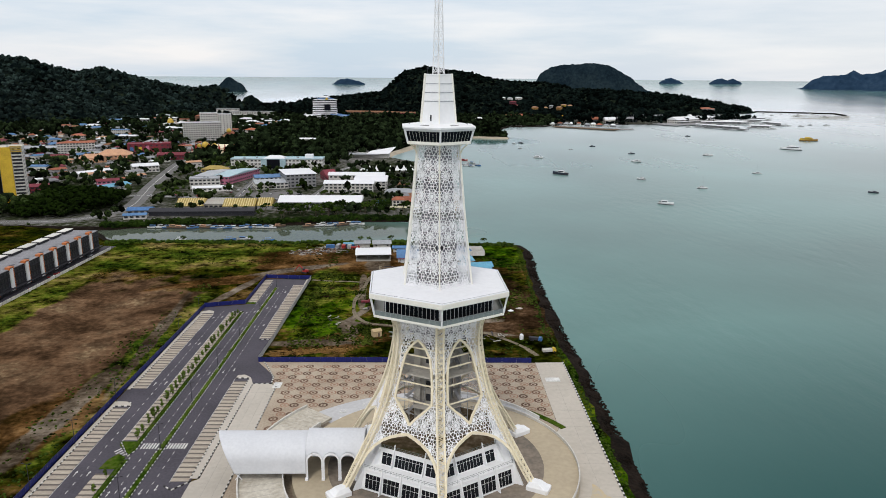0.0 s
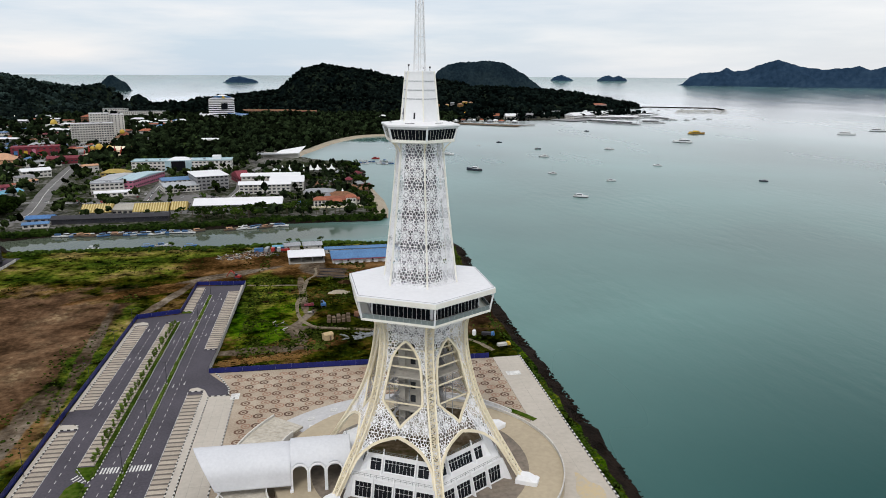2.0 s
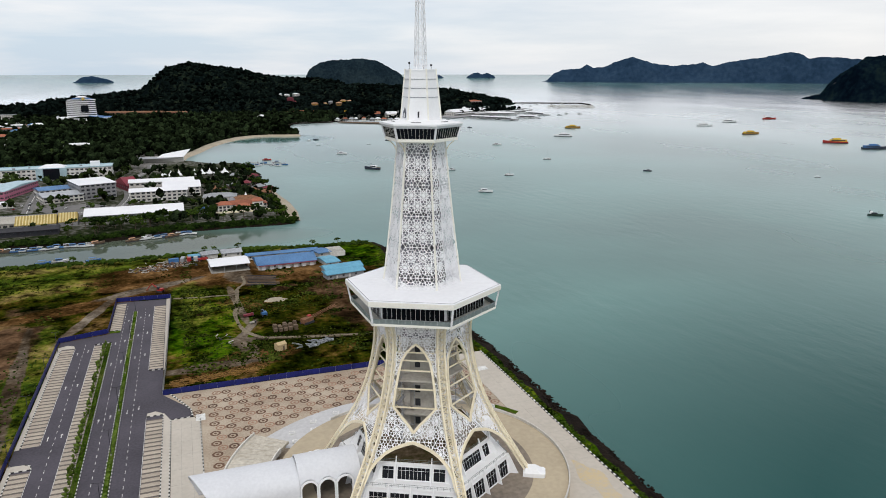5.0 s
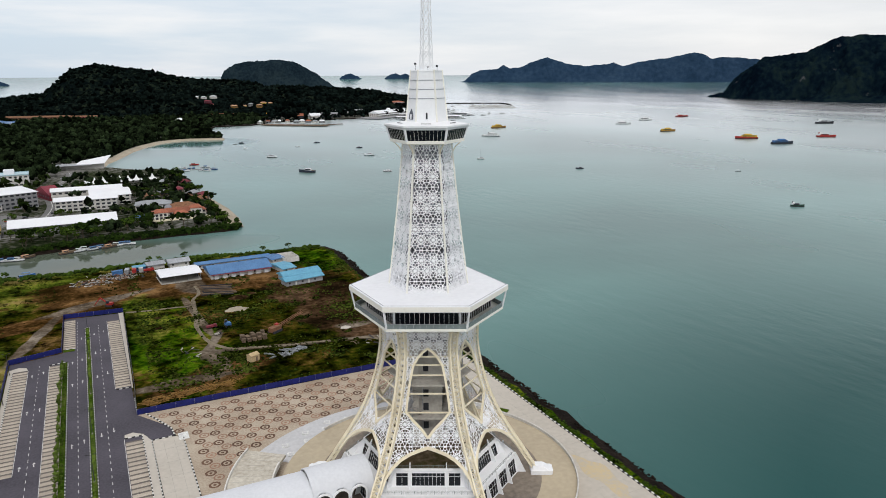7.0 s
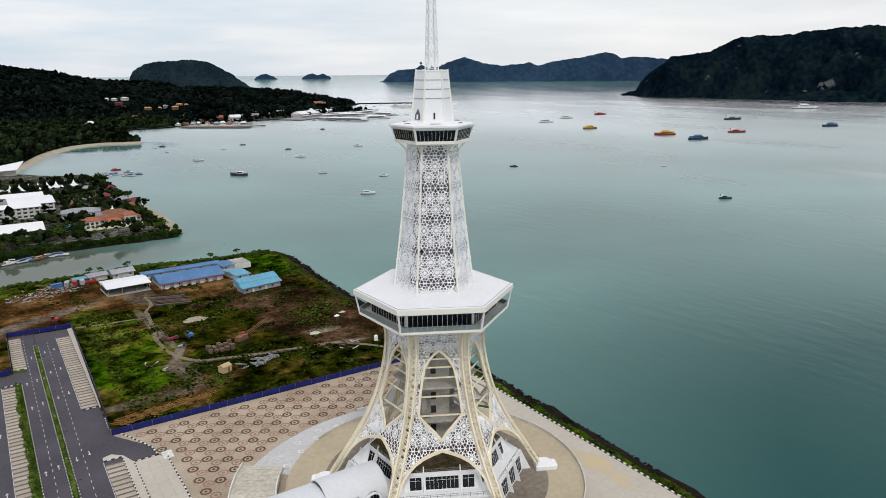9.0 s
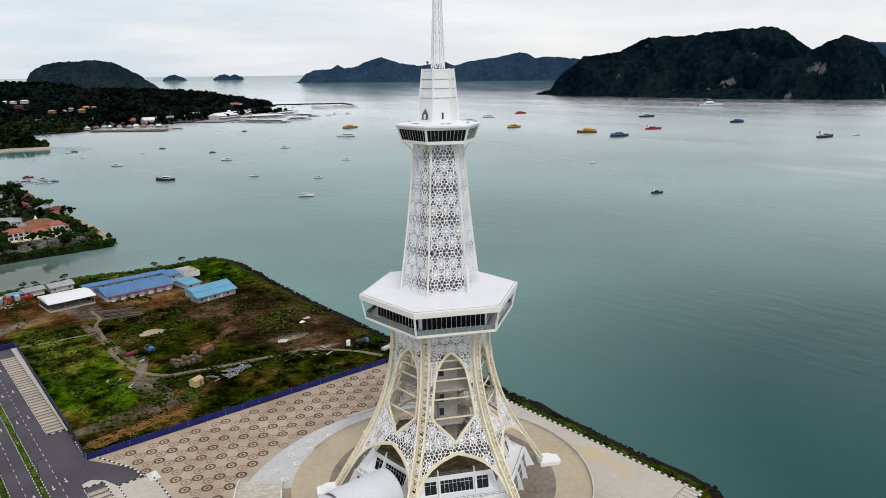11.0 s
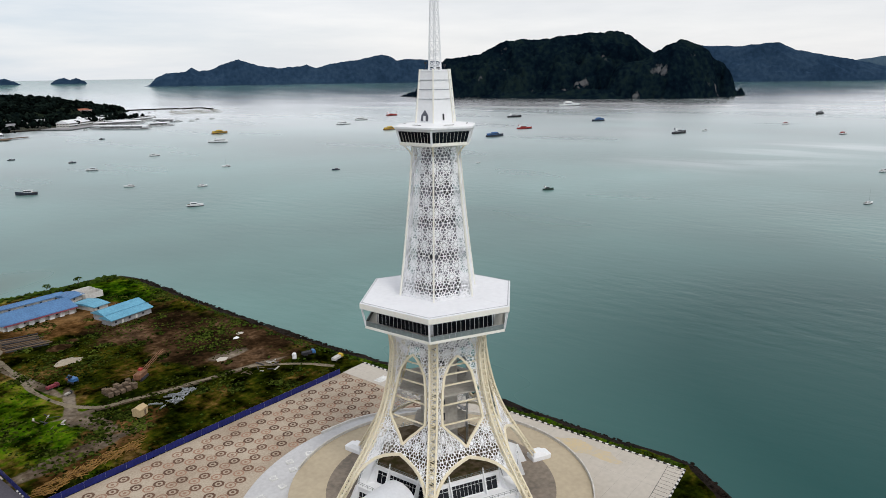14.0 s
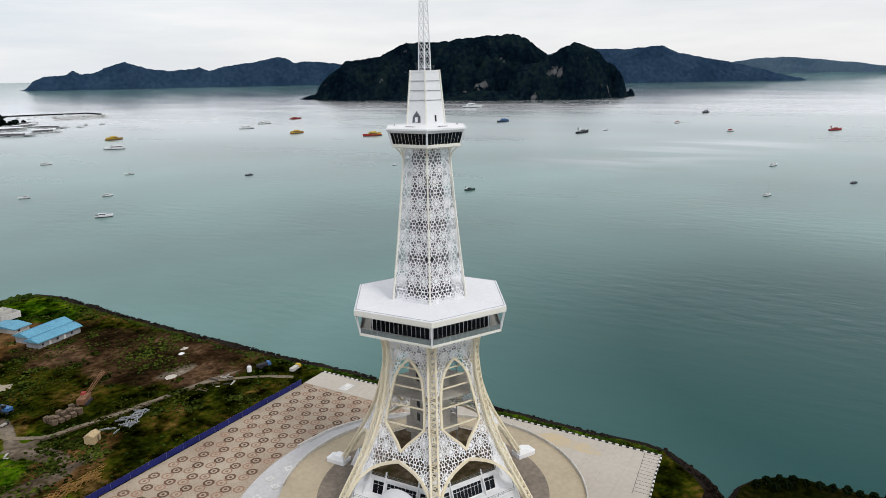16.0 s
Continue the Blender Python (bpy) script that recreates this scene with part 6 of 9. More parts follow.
kerb_run([(-60.4, 259.5), (-60.4, 150)], w=0.4, step=1.1)
pavement("ramp_pad", [(-61.8, 258.2), (-58.6, 258.2), (-58.6, 263.2), (-61.8, 263.2)], M_MARK, "white painted slab at the corner of the square", 0.02, 0.17)

# ------------------------------------------------------------------ field: patches, tracks, bank plants
def track(pts, w, z, label, seed):
    r = random.Random(seed)
    L, R = [], []
    n = len(pts)
    fine = []
    for i in range(n - 1):
        p0, p1, p2, p3 = pts[max(0, i - 1)], pts[i], pts[i + 1], pts[min(n - 1, i + 2)]
        for k in range(10):
            t = k / 10
            fine.append(tuple(0.5 * (2 * p1[c] + (p2[c] - p0[c]) * t + (2 * p0[c] - 5 * p1[c] + 4 * p2[c] - p3[c]) * t * t + (3 * p1[c] - p0[c] - 3 * p2[c] + p3[c]) * t ** 3) for c in (0, 1)))
    fine.append(pts[-1])
    for i, p in enumerate(fine):
        a, b = fine[max(0, i - 1)], fine[min(len(fine) - 1, i + 1)]
        d = Vector((b[0] - a[0], b[1] - a[1])).normalized()
        a, b = (w * (0.42 + 0.22 * noise.noise((i * 0.35, seed, q)) + r.uniform(-0.05, 0.05)) for q in (0.3, 7.7))
        L.append((p[0] - d.y * a, p[1] + d.x * a))
        R.append((p[0] + d.y * b, p[1] - d.x * b))
    g = Geo()
    g.v = [(*p, z) for p in L] + [(*p, z) for p in R]
    m = len(L)
    g.f = [(m + i, m + i + 1, i + 1, i) for i in range(m - 1)]
    obj("dirt_track", g, M_SANDY, label=label, category="track", kind="structure")


M_SANDY = mat("pale_dirt", (0.20, 0.165, 0.115), 0.95, (0.085, 0.066, 0.042), big=0.1, fine=0.8)
M_BARE = blend_mat("dark_bare_soil", R_BARE, 0.05, 0.5)
track([(-70, 408.5), (-61, 406.5), (-48, 405.5), (-38, 405), (-35.5, 416), (-31.4, 425), (-31, 441)], 2.3, 0.042, "pale dirt track across the grass", 3)
track([(-36.5, 410), (-37.8, 390.5), (-40.4, 371.4), (-39.6, 354), (-36.6, 342), (-30.2, 333), (-20.2, 330), (-9.7, 326.5), (1.9, 324.6), (13.2, 322), (25.9, 319.6), (33.4, 313.6), (42.8, 302), (48, 291)], 2.5, 0.045, "pale dirt track curving over the field", 4)

plants = Geo()
for i in range(2600):
    t = rngs.random()
    if t < 0.34:
        y = rngs.uniform(147, 500)
        x0 = 58.8 if y < 285 else np.interp(y, [285, 322, 370, 425, 484, 500], [57, 53.5, 55.5, 58, 61, 58])
        x, h = (x0 + min(2.4, abs(rngs.gauss(0, 1.2))) if y < 285 else x0 + 4 - abs(rngs.gauss(0, 1.8))), rngs.uniform(0.2, 0.6)
    elif t < 0.62:
        x = rngs.uniform(-235, 60)
        y, h = np.interp(x, [-240, -171, -100, -60, -16, 20, 60], [507, 508, 505, 507, 510, 501, 501]) - abs(rngs.gauss(0, 3)), rngs.uniform(0.5, 2.0)
    elif t < 0.85:
        x, y, h = rngs.uniform(-70, 50), rngs.uniform(288, 420), rngs.uniform(0.2, 0.7)
        if noise.noise((x * 0.06, y * 0.06, 1.0)) < 0.05:
            continue
    else:
        x, y, h = rngs.gauss(-126, 6), rngs.uniform(170, 350), rngs.uniform(0.2, 0.6)
        if x > -119:
            continue
    plants.blob((x, y, h * 0.35), h, rngs, 0.7, 0.5)
obj("weeds", plants, M_LEAF, label="tufts of weeds and low bushes", category="weeds", kind="stuff")
rocks = Geo()
for i in range(2600):
    y = rngs.uniform(134, 500)
    x0 = np.interp(y, [134, 144, 270, 292, 322, 370, 425, 484, 500], [51, 59.5, 61, 60.5, 60, 60, 62, 66, 62])
    k = rngs.random()
    rocks.blob((x0 + 0.4 + 6.6 * k, y, -0.45 - 1.75 * k + rngs.uniform(-0.2, 0.2)), rngs.uniform(0.25, 0.75), rngs, 0.7, 0.4)
for i in range(260):
    a = rngs.random()
    rocks.blob((20 + 36 * a + rngs.uniform(-1, 1), np.interp(20 + 36 * a, [20, 44, 51, 56], [127, 128, 132, 139]) - rngs.uniform(0, 4), rngs.uniform(-1.8, -0.4)), rngs.uniform(0.3, 0.8), rngs, 0.7, 0.4)
obj("boulders", rocks, M_ROCK, label="dark tumbled boulders along the shore", category="boulders", kind="stuff")

bed = []
for a in range(32, 59, 2):
    bed.append((TX + 54.2 * math.cos(radians(a)), TY + 54.2 * math.sin(radians(a))))
for a in range(58, 31, -2):
    bed.append((TX + 52.0 * math.cos(radians(a)), TY + 52.0 * math.sin(radians(a))))
obj("planting_bed", Geo().prism(bed, 0.0, 0.35), M_LAWN, label="curved strip of green planting beside the terrace", category="planting bed", kind="structure")


# ------------------------------------------------------------------ town across the river
rngt = random.Random(23)
OCC = []


def leaf_stuff_mat(name, a, b):
    """Foliage whose clumps differ one from the other."""
    m = mat(name, a, 0.85, b, big=0.08, fine=0.7, bump=0.7, dist=0.4, spec=0.0)
    n, l = m.node_tree.nodes, m.node_tree.links
    bsdf = n["Principled BSDF"]
    src = bsdf.inputs["Base Color"].links[0].from_socket
    geo, hsv, mr = n.new("ShaderNodeNewGeometry"), n.new("ShaderNodeHueSaturation"), n.new("ShaderNodeMapRange")
    mr.inputs["To Min"].default_value, mr.inputs["To Max"].default_value = 0.15, 1.95
    tc, patch, tone, both = n.new("ShaderNodeTexCoord"), n.new("ShaderNodeTexNoise"), n.new("ShaderNodeMapRange"), n.new("ShaderNodeMath")
    patch.inputs["Scale"].default_value, patch.inputs["Detail"].default_value = 0.016, 5
    tone.inputs["From Min"].default_value, tone.inputs["From Max"].default_value = 0.36, 0.66
    tone.inputs["To Min"].default_value, tone.inputs["To Max"].default_value = 0.4, 1.55
    both.operation = "MULTIPLY"
    l.new(tc.outputs["Object"], patch.inputs["Vector"])
    l.new(patch.outputs["Fac"], tone.inputs["Value"])
    l.new(geo.outputs["Random Per Island"], mr.inputs["Value"])
    l.new(mr.outputs["Result"], both.inputs[0])
    l.new(tone.outputs["Result"], both.inputs[1])
    l.new(both.outputs[0], hsv.inputs["Value"])
    l.new(src, hsv.inputs["Color"])
    l.new(hsv.outputs["Color"], bsdf.inputs["Base Color"])
    return m


# Blue raised a little in the leaf colour to imitate distance haze.
M_CANOPY = leaf_stuff_mat("mixed_tree_canopy", (0.0150, 0.0235, 0.0098), (0.0016, 0.0032, 0.0022))
M_SLATE = mat("dull_grey_roof_sheet", (0.26, 0.26, 0.28), 0.8, (0.18, 0.18, 0.195), big=0.2, fine=1.0, rand=0.1)
M_GLASSF = mat("shaded_window", (0.022, 0.026, 0.034), 0.3, (0.02, 0.022, 0.03), bump=0, rand=0.3)


def building(name, at, size, rz, wall, roof, kind, label, floors=0, cols=0, side_cols=0, over=0.6, rise=None, category="building", group="", band=None, win=(2.8, 1.6), z=0.4, rows=False):
    """A block with its walls, roof and single windows."""
    w, d, h = size
    OCC.append((at[0], at[1], w / 2 + 3, d / 2 + 3, rz))
    t = thing(name, (at[0], at[1], z), rz, label, category, group)
    part("wall", Geo().box((0, 0, h / 2), (w, d, h)), wall, t)
    if kind == "flat":
        g = Geo().box((0, 0, h + 0.15), (w + over, d + over, 0.3))
        for sx, sy, lx, ly in ((0, -1, w + over, 0.3), (0, 1, w + over, 0.3), (-1, 0, 0.3, d + over), (1, 0, 0.3, d + over)):
            g.box((sx * (w + over) / 2, sy * (d + over) / 2, h + 0.5), (lx, ly, 0.9))
        part("roof", g, roof, t)
        for i in range(max(1, int(w / 14))):
            x = rngt.uniform(-w * 0.38, w * 0.38)
            part("roof_unit", Geo().box((x, rngt.uniform(-d * 0.25, d * 0.25), h + 0.9), (rngt.uniform(1.5, 3.5), rngt.uniform(1.5, 3), 1.4)), M_GREYROOF, t)
    elif kind == "gable":
        part("roof", Geo().gable((0, 0, h), (w, d), 0, rise or d * 0.16, over), roof, t)
    else:
        part("roof", Geo().hip((0, 0, h), (w, d), 0, rise or d * 0.28, over), roof, t)
    if rows:
        fh = h / floors
        for f in range(floors):
            g = Geo()
            for c in range(cols):
                g.box(((c + 0.5) / cols * w - w / 2, -d / 2 - 0.03, (f + 0.55) * fh), (min(win[0], w / cols * 0.78), 0.12, min(win[1], fh * 0.55)))
            for c in range(side_cols):
                for sd in (-1, 1):
                    g.box((sd * (w / 2 + 0.03), (c + 0.5) / side_cols * d - d / 2, (f + 0.55) * fh), (0.12, min(win[0], d / side_cols * 0.78), min(win[1], fh * 0.55)))
            obj("window_band", g, M_GLASSF, t, kind="stuff")
            if f:
                part("ledge", Geo().box((0, 0, f * fh), (w + 0.7, d + 0.7, 0.3)), wall, t)
    elif floors and cols:
        fh = h / floors
        ww, wh = min(win[0], w / cols * 0.65), min(win[1], fh * 0.55)
        me = bpy.data.meshes.new("window")
        gg = Geo().box((0, 0, 0), (ww, 0.12, wh))
        me.from_pydata(gg.v, [], gg.f)
        me.materials.append(M_GLASSF)
        for f in range(floors):
            for c in range(cols):
                share("window", me, ((c + 0.5) / cols * w - w / 2, -d / 2 - 0.03, (f + 0.55) * fh), t)
            for c in range(side_cols):
                for s in (-1, 1):
                    share("window", me, (s * (w / 2 + 0.03), (c + 0.5) / side_cols * d - d / 2, (f + 0.55) * fh), t, 90)
        if band:
            for f in range(1, floors):
                part("ledge", Geo().box((0, 0, f * fh), (w + 0.5, d + 0.5, 0.35)), band, t)
    return t


def dome(c, r, n=14):
    return Geo().loft([[(c[0] + r * math.cos(q) * math.cos(2 * math.pi * i / n), c[1] + r * math.cos(q) * math.sin(2 * math.pi * i / n), c[2] + 1.1 * r * math.sin(q)) for i in range(n)] for q in (-0.5, 0, 0.4, 0.8, 1.15, 1.5)])


M_KHAKI = mat("khaki_roof_sheet", (0.40, 0.30, 0.085), 0.75, (0.28, 0.21, 0.07), big=0.2, fine=1.5)
# waterfront
building("market_hall", (-100.6, 655), (74, 25, 5.2), 0.8, M_GREYWALL, M_ROOFW, "gable", "long low hall with a bright white metal roof", 1, 14, 2, over=1.6, rise=4.2, win=(2.6, 1.8), rows=True)
building("school_block", (-83.5, 735), (50, 16, 9.6), 0.8, M_PLASTER, M_ROOFW, "gable", "three-storey white block with a white metal roof", 3, 11, 3, over=1.2, rise=2.4, rows=True)
building("school_block", (-63, 768), (34, 46, 9.2), 0.8, M_PLASTER, M_ROOFW, "gable", "white link block with a white metal roof", 3, 6, 8, over=1.0, rise=2.6, rows=True)
building("school_block", (-82, 800), (62, 17, 9.2), 0.8, M_PLASTER, M_ROOFW, "gable", "rear white block with a white metal roof", 2, 12, 2, over=1.0, rise=2.4, rows=True)
OCC.append((-48, 874, 46, 9, 0))
for i in range(9):
    x = -82 + 8.4 * i
    t = thing("marquee", (x, 872 + 1.0 * i, 0.4), 0, "white peaked marquee tent", "tent", "row of marquees")
    part("canopy", Geo().loft([[(sx * r, sy * r, z) for sx, sy in ((-1, -1), (1, -1), (1, 1), (-1, 1))] for r, z in ((4.2, 3.6), (4.2, 4.0), (2.1, 5.6), (0.8, 8.0), (0.1, 10.2))]), M_WHITE, t)
    for sx in (-1, 1):
        for sy in (-1, 1):
            part("pole", Geo().tube((sx * 3.9, sy * 3.9, 0), (sx * 3.9, sy * 3.9, 3.7), 0.07), M_STEEL, t)
building("office_block", (-146, 782), (32, 46, 14.5), 20, M_GREYWALL, M_ROOFW, "hip", "four-storey grey office block with a white roof", 4, 7, 10, over=1.2, rise=1.6, rows=True)
building("shop_annex", (-172, 762), (34, 30, 6.5), 20, M_PLASTER, M_GREYROOF, "gable", "low shop building with a grey metal roof", 2, 8, 5, rise=2.0, rows=True)
building("shop_annex", (-178, 800), (40, 26, 7), 20, M_PLASTER, M_BLUEROOF, "gable", "low hall with a dull blue roof", 2, 8, 5, rise=2.0, rows=True)
building("shop_annex", (-116, 815), (12, 40, 6), 20, M_MAROON, M_MAROON, "gable", "low maroon annex beside the office block", 1, 2, 6, rows=True)
mall = building("mall", (-196, 922), (116, 26, 12.5), 2, M_PLASTER, M_PALECYAN, "flat", "long pale blue shopping mall with a glazed entrance", 3, 24, 4, over=1.0, band=M_ROOFW)
part("glazed_entrance", Geo().box((-4, -13.6, 6.5), (16, 1.6, 12)), M_GLASS, mall, "dark blue glass entrance front")
part("portico", Geo().box((-16, -14, 6.8), (7, 3, 13.2)).box((8, -14, 6.8), (7, 3, 13.2)), M_PALECYAN, mall)
part("roof_light", Geo().hip((-4, 0, 13), (26, 20), 0, 3.5), M_ROOFW, mall)
part("stair_tower", Geo().box((40, 2, 15), (10, 10, 5)), M_ROOFW, mall)
for i, (x, y) in enumerate(((-216, 641), (-172, 641), (-150, 645))):
    w = (24, 28, 13)[i]
    t = building("bazaar_stall", (x, y), (w, 26, 3.6), 4, M_GREYWALL, M_KHAKI, "gable", "open bazaar stalls under ribbed khaki yellow roofs", rise=5.0, over=0.4, category="stall", group="yellow bazaar stalls")
    for k in range(int(w / 2.1)):
        for sy in (-1, 1):
            part("roof_rib", Geo().beam((-w / 2 + 1 + 2.1 * k, sy * 13.3, 3.75), (-w / 2 + 1 + 2.1 * k, 0, 8.75), 0.75, 0.3), M_STRIPE, t, "cream roof stripe")
building("bazaar_hall", (-195.5, 646), (17, 30, 5), 4, M_CONC, M_CONC, "gable", "bazaar hall with a dusty beige roof", 1, 4, 4, rise=1.8, rows=True)
building("wharf_shed", (-196, 606), (88, 11, 4.2), 3, M_CHAR, M_CHAR, "gable", "long dark timber wharf shed on the river bank", 1, 20, 0, rise=2.2, over=0.8, rows=True)
building("wharf_shed", (-252, 612), (20, 12, 3.8), 8, M_GREYWALL, M_BLUEP, "gable", "small shed with a bright blue roof", 1, 4, 0, rows=True)
building("cafe", (-248, 590), (18, 8, 3.4), 14, M_PLASTER, M_BLUEROOF, "gable", "riverside cafe under a blue striped roof", 1, 4, 0)
building("corner_shop", (-240, 756), (30, 16, 10.5), 14, M_PLASTER, M_GREYROOF, "flat", "white three-storey corner shop building", 3, 7, 3, rows=True)
building("corner_shop", (-226, 735), (40, 10, 4), 14, M_PLASTER, M_ROOFW, "gable", "white single-storey shop front", 1, 8, 1, rows=True)
building("row_shops", (-222, 815), (20, 72, 8.5), -14, M_PINK, M_PALECYAN, "gable", "row of pink and cyan shophouses", 2, 4, 16, rise=2.2, rows=True)
building("row_shops", (-244, 810), (18, 60, 8.5), -14, M_PLASTER, M_GREYROOF, "gable", "row of white shophouses with grey roofs", 2, 4, 14, rise=2.2, rows=True)
building("row_shops", (-256, 850), (30, 14, 8), -6, M_KHAKI, M_KHAKI, "hip", "pale yellow hall behind the shops", 2, 6, 2, rows=True)
# resort on the spit
house = building("resort_house", (-13.5, 656), (42, 12, 6.0), 1, M_PLASTER, M_REDROOF, "hip", "white resort house of several wings with terracotta roofs", 2, 14, 4, rise=2.6)
OCC.append((-13.5, 640, 22, 12, 0))
for x, y, w, d, h, r in ((-15.5, -4.5, 11, 9, 6.6, 2.6), (0.5, -5.5, 12, 8, 4.6, 2.4), (13.0, -4.5, 9, 10, 8.4, 2.6), (4, 9, 24, 13, 7.6, 3.8)):
    part("wing", Geo().box((x, y, h / 2), (w, d, h)), M_PLASTER, house)
    part("wing_roof", Geo().hip((x, y, h), (w, d), 0, r), M_REDROOF if y < 0 else M_RUST, house)
    if y < 0:
        for k in range(3):
            part("arched_opening", Geo().box((x + (k - 1) * w * 0.3, y - d / 2 - 0.05, h * 0.68), (w * 0.19, 0.12, 1.9)), M_GLASSF, house)
            part("arched_opening", Geo().box((x + (k - 1) * w * 0.3, y - d / 2 - 0.05, 1.6), (w * 0.19, 0.12, 2.4)), M_GLASSF, house)
part("turret", dome((-8, 4, 7.5), 3.2), M_SLATE, house, "dark slate dome", smooth=True)
part("terrace", Geo().box((0, -11, 0.5), (46, 5, 1.0)), M_CREAM, house)
building("resort_hut", (8, 655), (10, 8, 4), 0, M_PLASTER, M_MAROON, "gable", "small house with a maroon roof", 1, 3, 2)
building("resort_hall", (-29, 712), (30, 18, 4.5), -6, M_PLASTER, M_GREYROOF, "hip", "low pavilion with a pale grey curved roof", 1, 8, 3, rise=2.8)
t = thing("marquee", (-7, 690, 0.4), 0, "white peaked marquee tent", "tent", "row of marquees")
part("canopy", Geo().loft([[(sx * r, sy * r, z) for sx, sy in ((-1, -1), (1, -1), (1, 1), (-1, 1))] for r, z in ((4.2, 3.6), (4.2, 4.0), (2.1, 5.6), (0.8, 8.0), (0.1, 10.2))]), M_WHITE, t)
for i, (x, y) in enumerate(((15, 722), (20, 745), (12, 760), (4, 735), (2, 790), (-14, 780), (-30, 760), (14, 840), (-6, 850))):
    building("chalet", (x, y), (9, 8, 4), 20 * i, M_TIMBER, (M_RUST, M_MAROON, M_GREYROOF)[i % 3], "hip", "small timber chalet among trees", 1, 3, 2, rise=2.6, group="waterside chalets", rows=True)
building("tarp_shed", (-46, 655), (10, 10, 3), 0, M_GREYWALL, M_BLUEP, "gable", "shed under a bright blue tarpaulin", 1, 3, 1)
pav = thing("sail_pavilion", (-84, 1046, 0.4), -4, "white pavilion with tilted sail-like roofs", "pavilion")
part("wall", Geo().box((0, 0, 3), (50, 16, 6)), M_PLASTER, pav)
part("sail_roof", Geo().add([(-8, -12, 6.5), (26, -12, 7), (34, 10, 15), (-2, 9, 9), (-8, -12, 6.0), (26, -12, 6.5), (34, 10, 14.5), (-2, 9, 8.5)], [(0, 1, 2, 3), (7, 6, 5, 4), (0, 4, 5, 1), (1, 5, 6, 2), (2, 6, 7, 3), (3, 7, 4, 0)]), M_ROOFW, pav)
part("low_roof", Geo().gable((-14, -8, 5.8), (50, 16), 4, 1.6), M_GREYROOF, pav)
OCC.append((-84, 1046, 40, 18, 0))
def strand(inner, mid, outer, label):
    """A bank of sand: nearly level above, sloping into the water."""
    n = len(inner)
    g = Geo().add([(x, y, 1.2) for x, y in inner] + [(x, y, 0.7) for x, y in mid] + [(x, y, -2.5) for x, y in outer], [(k * n + i, (k + 1) * n + i, (k + 1) * n + i + 1, k * n + i + 1) for k in (0, 1) for i in range(n - 1)])
    obj("beach", g, M_SAND, label=label, category="beach", kind="structure")


strand([(-68, 1068), (-64, 1100), (-46, 1157), (-22, 1250), (5, 1319), (34, 1375), (64, 1400), (98, 1410), (128, 1398), (152, 1397)], [(-63, 1066), (-59, 1098), (-40.5, 1155), (-16.5, 1247), (10.5, 1315), (39, 1371), (66, 1396), (98, 1406.5), (128, 1395), (153, 1394)], [(-57, 1064), (-52, 1096), (-34, 1153), (-10, 1243), (16.5, 1310), (44.5, 1365), (69, 1391), (98, 1402), (128, 1390), (156, 1389)], "curved beach of pale sand along the bay")
strand([(16, 604), (18, 640), (19, 690), (17, 730), (16, 790)], [(24, 602), (27.5, 640), (28, 690), (25, 732), (20, 794)], [(30, 599), (34, 640), (34, 690), (30, 735), (25, 798)], "strip of pale sand round the spit")

# taller blocks
apt = building("apartment_tower", (-388, 640), (44, 20, 54), 24, M_PLASTER, M_PLASTER, "flat", "tall white and yellow apartment tower", 15, 10, 4, win=(1.9, 1.5))
part("yellow_bay", Geo().box((8.6, -10.8, 27), (9.5, 1.8, 55)), M_YELLOW, apt, "yellow vertical wall panel")
part("dark_bay", Geo().box((1.8, -10.6, 26), (3.2, 1.2, 51)), M_GLASS, apt)
part("yellow_base", Geo().box((16, -11.4, 6.5), (12, 3.8, 9)), M_YELLOW, apt)
for f in range(3):
    part("base_opening", Geo().box((17, -13.35, 3.6 + 2.9 * f), (7, 0.2, 1.5)), M_GLASSF, apt)
for f in range(4):
    part("parapet_band", Geo().box((17.5, -11.0, 50.5 + 1.6 * f), (9, 2.0, 0.5)), M_YELLOW, apt)
for f in range(13):
    for x in (15.6, 19.6):
        part("balcony", Geo().box((x, -10.9, 11.5 + 3.0 * f), (3.6, 1.8, 1.0)), M_PLASTER, apt)
    # Dark panel on the flat wall imitates the shade of a recess.
    part("balcony_recess", Geo().box((17.6, -10.06, 13.0 + 3.0 * f), (7.6, 0.2, 1.7)), M_GLASSF, apt, "dark panel imitating the shade behind a balcony")
building("hotel_slab", (-402, 1272), (64, 16, 34), 22, M_PLASTER, M_ROOFW, "flat", "wide white hotel slab with rows of windows", 9, 16, 3, win=(2.6, 1.9), rows=True)
building("hotel_slab", (-407, 1330), (30, 18, 47), 22, M_PLASTER, M_ROOFW, "flat", "taller white hotel tower behind", 11, 7, 3, win=(2.4, 1.9), rows=True)
building("hotel_slab", (-384, 1352), (22, 20, 44), 22, M_PLASTER, M_ROOFW, "flat", "white hotel lift tower behind", 12, 4, 3, win=(1.6, 1.9), rows=True)
ship = thing("stepped_hotel", (-280, 1935, 0.4), 2, "white hotel with dark blue bands over a spreading podium", "hotel")
OCC.append((-274, 1905, 62, 62, 0))
part("podium", Geo().prism([(-50, -20), (62, -20), (62, 18), (-50, 18)], 0, 7), M_WHITE, ship)
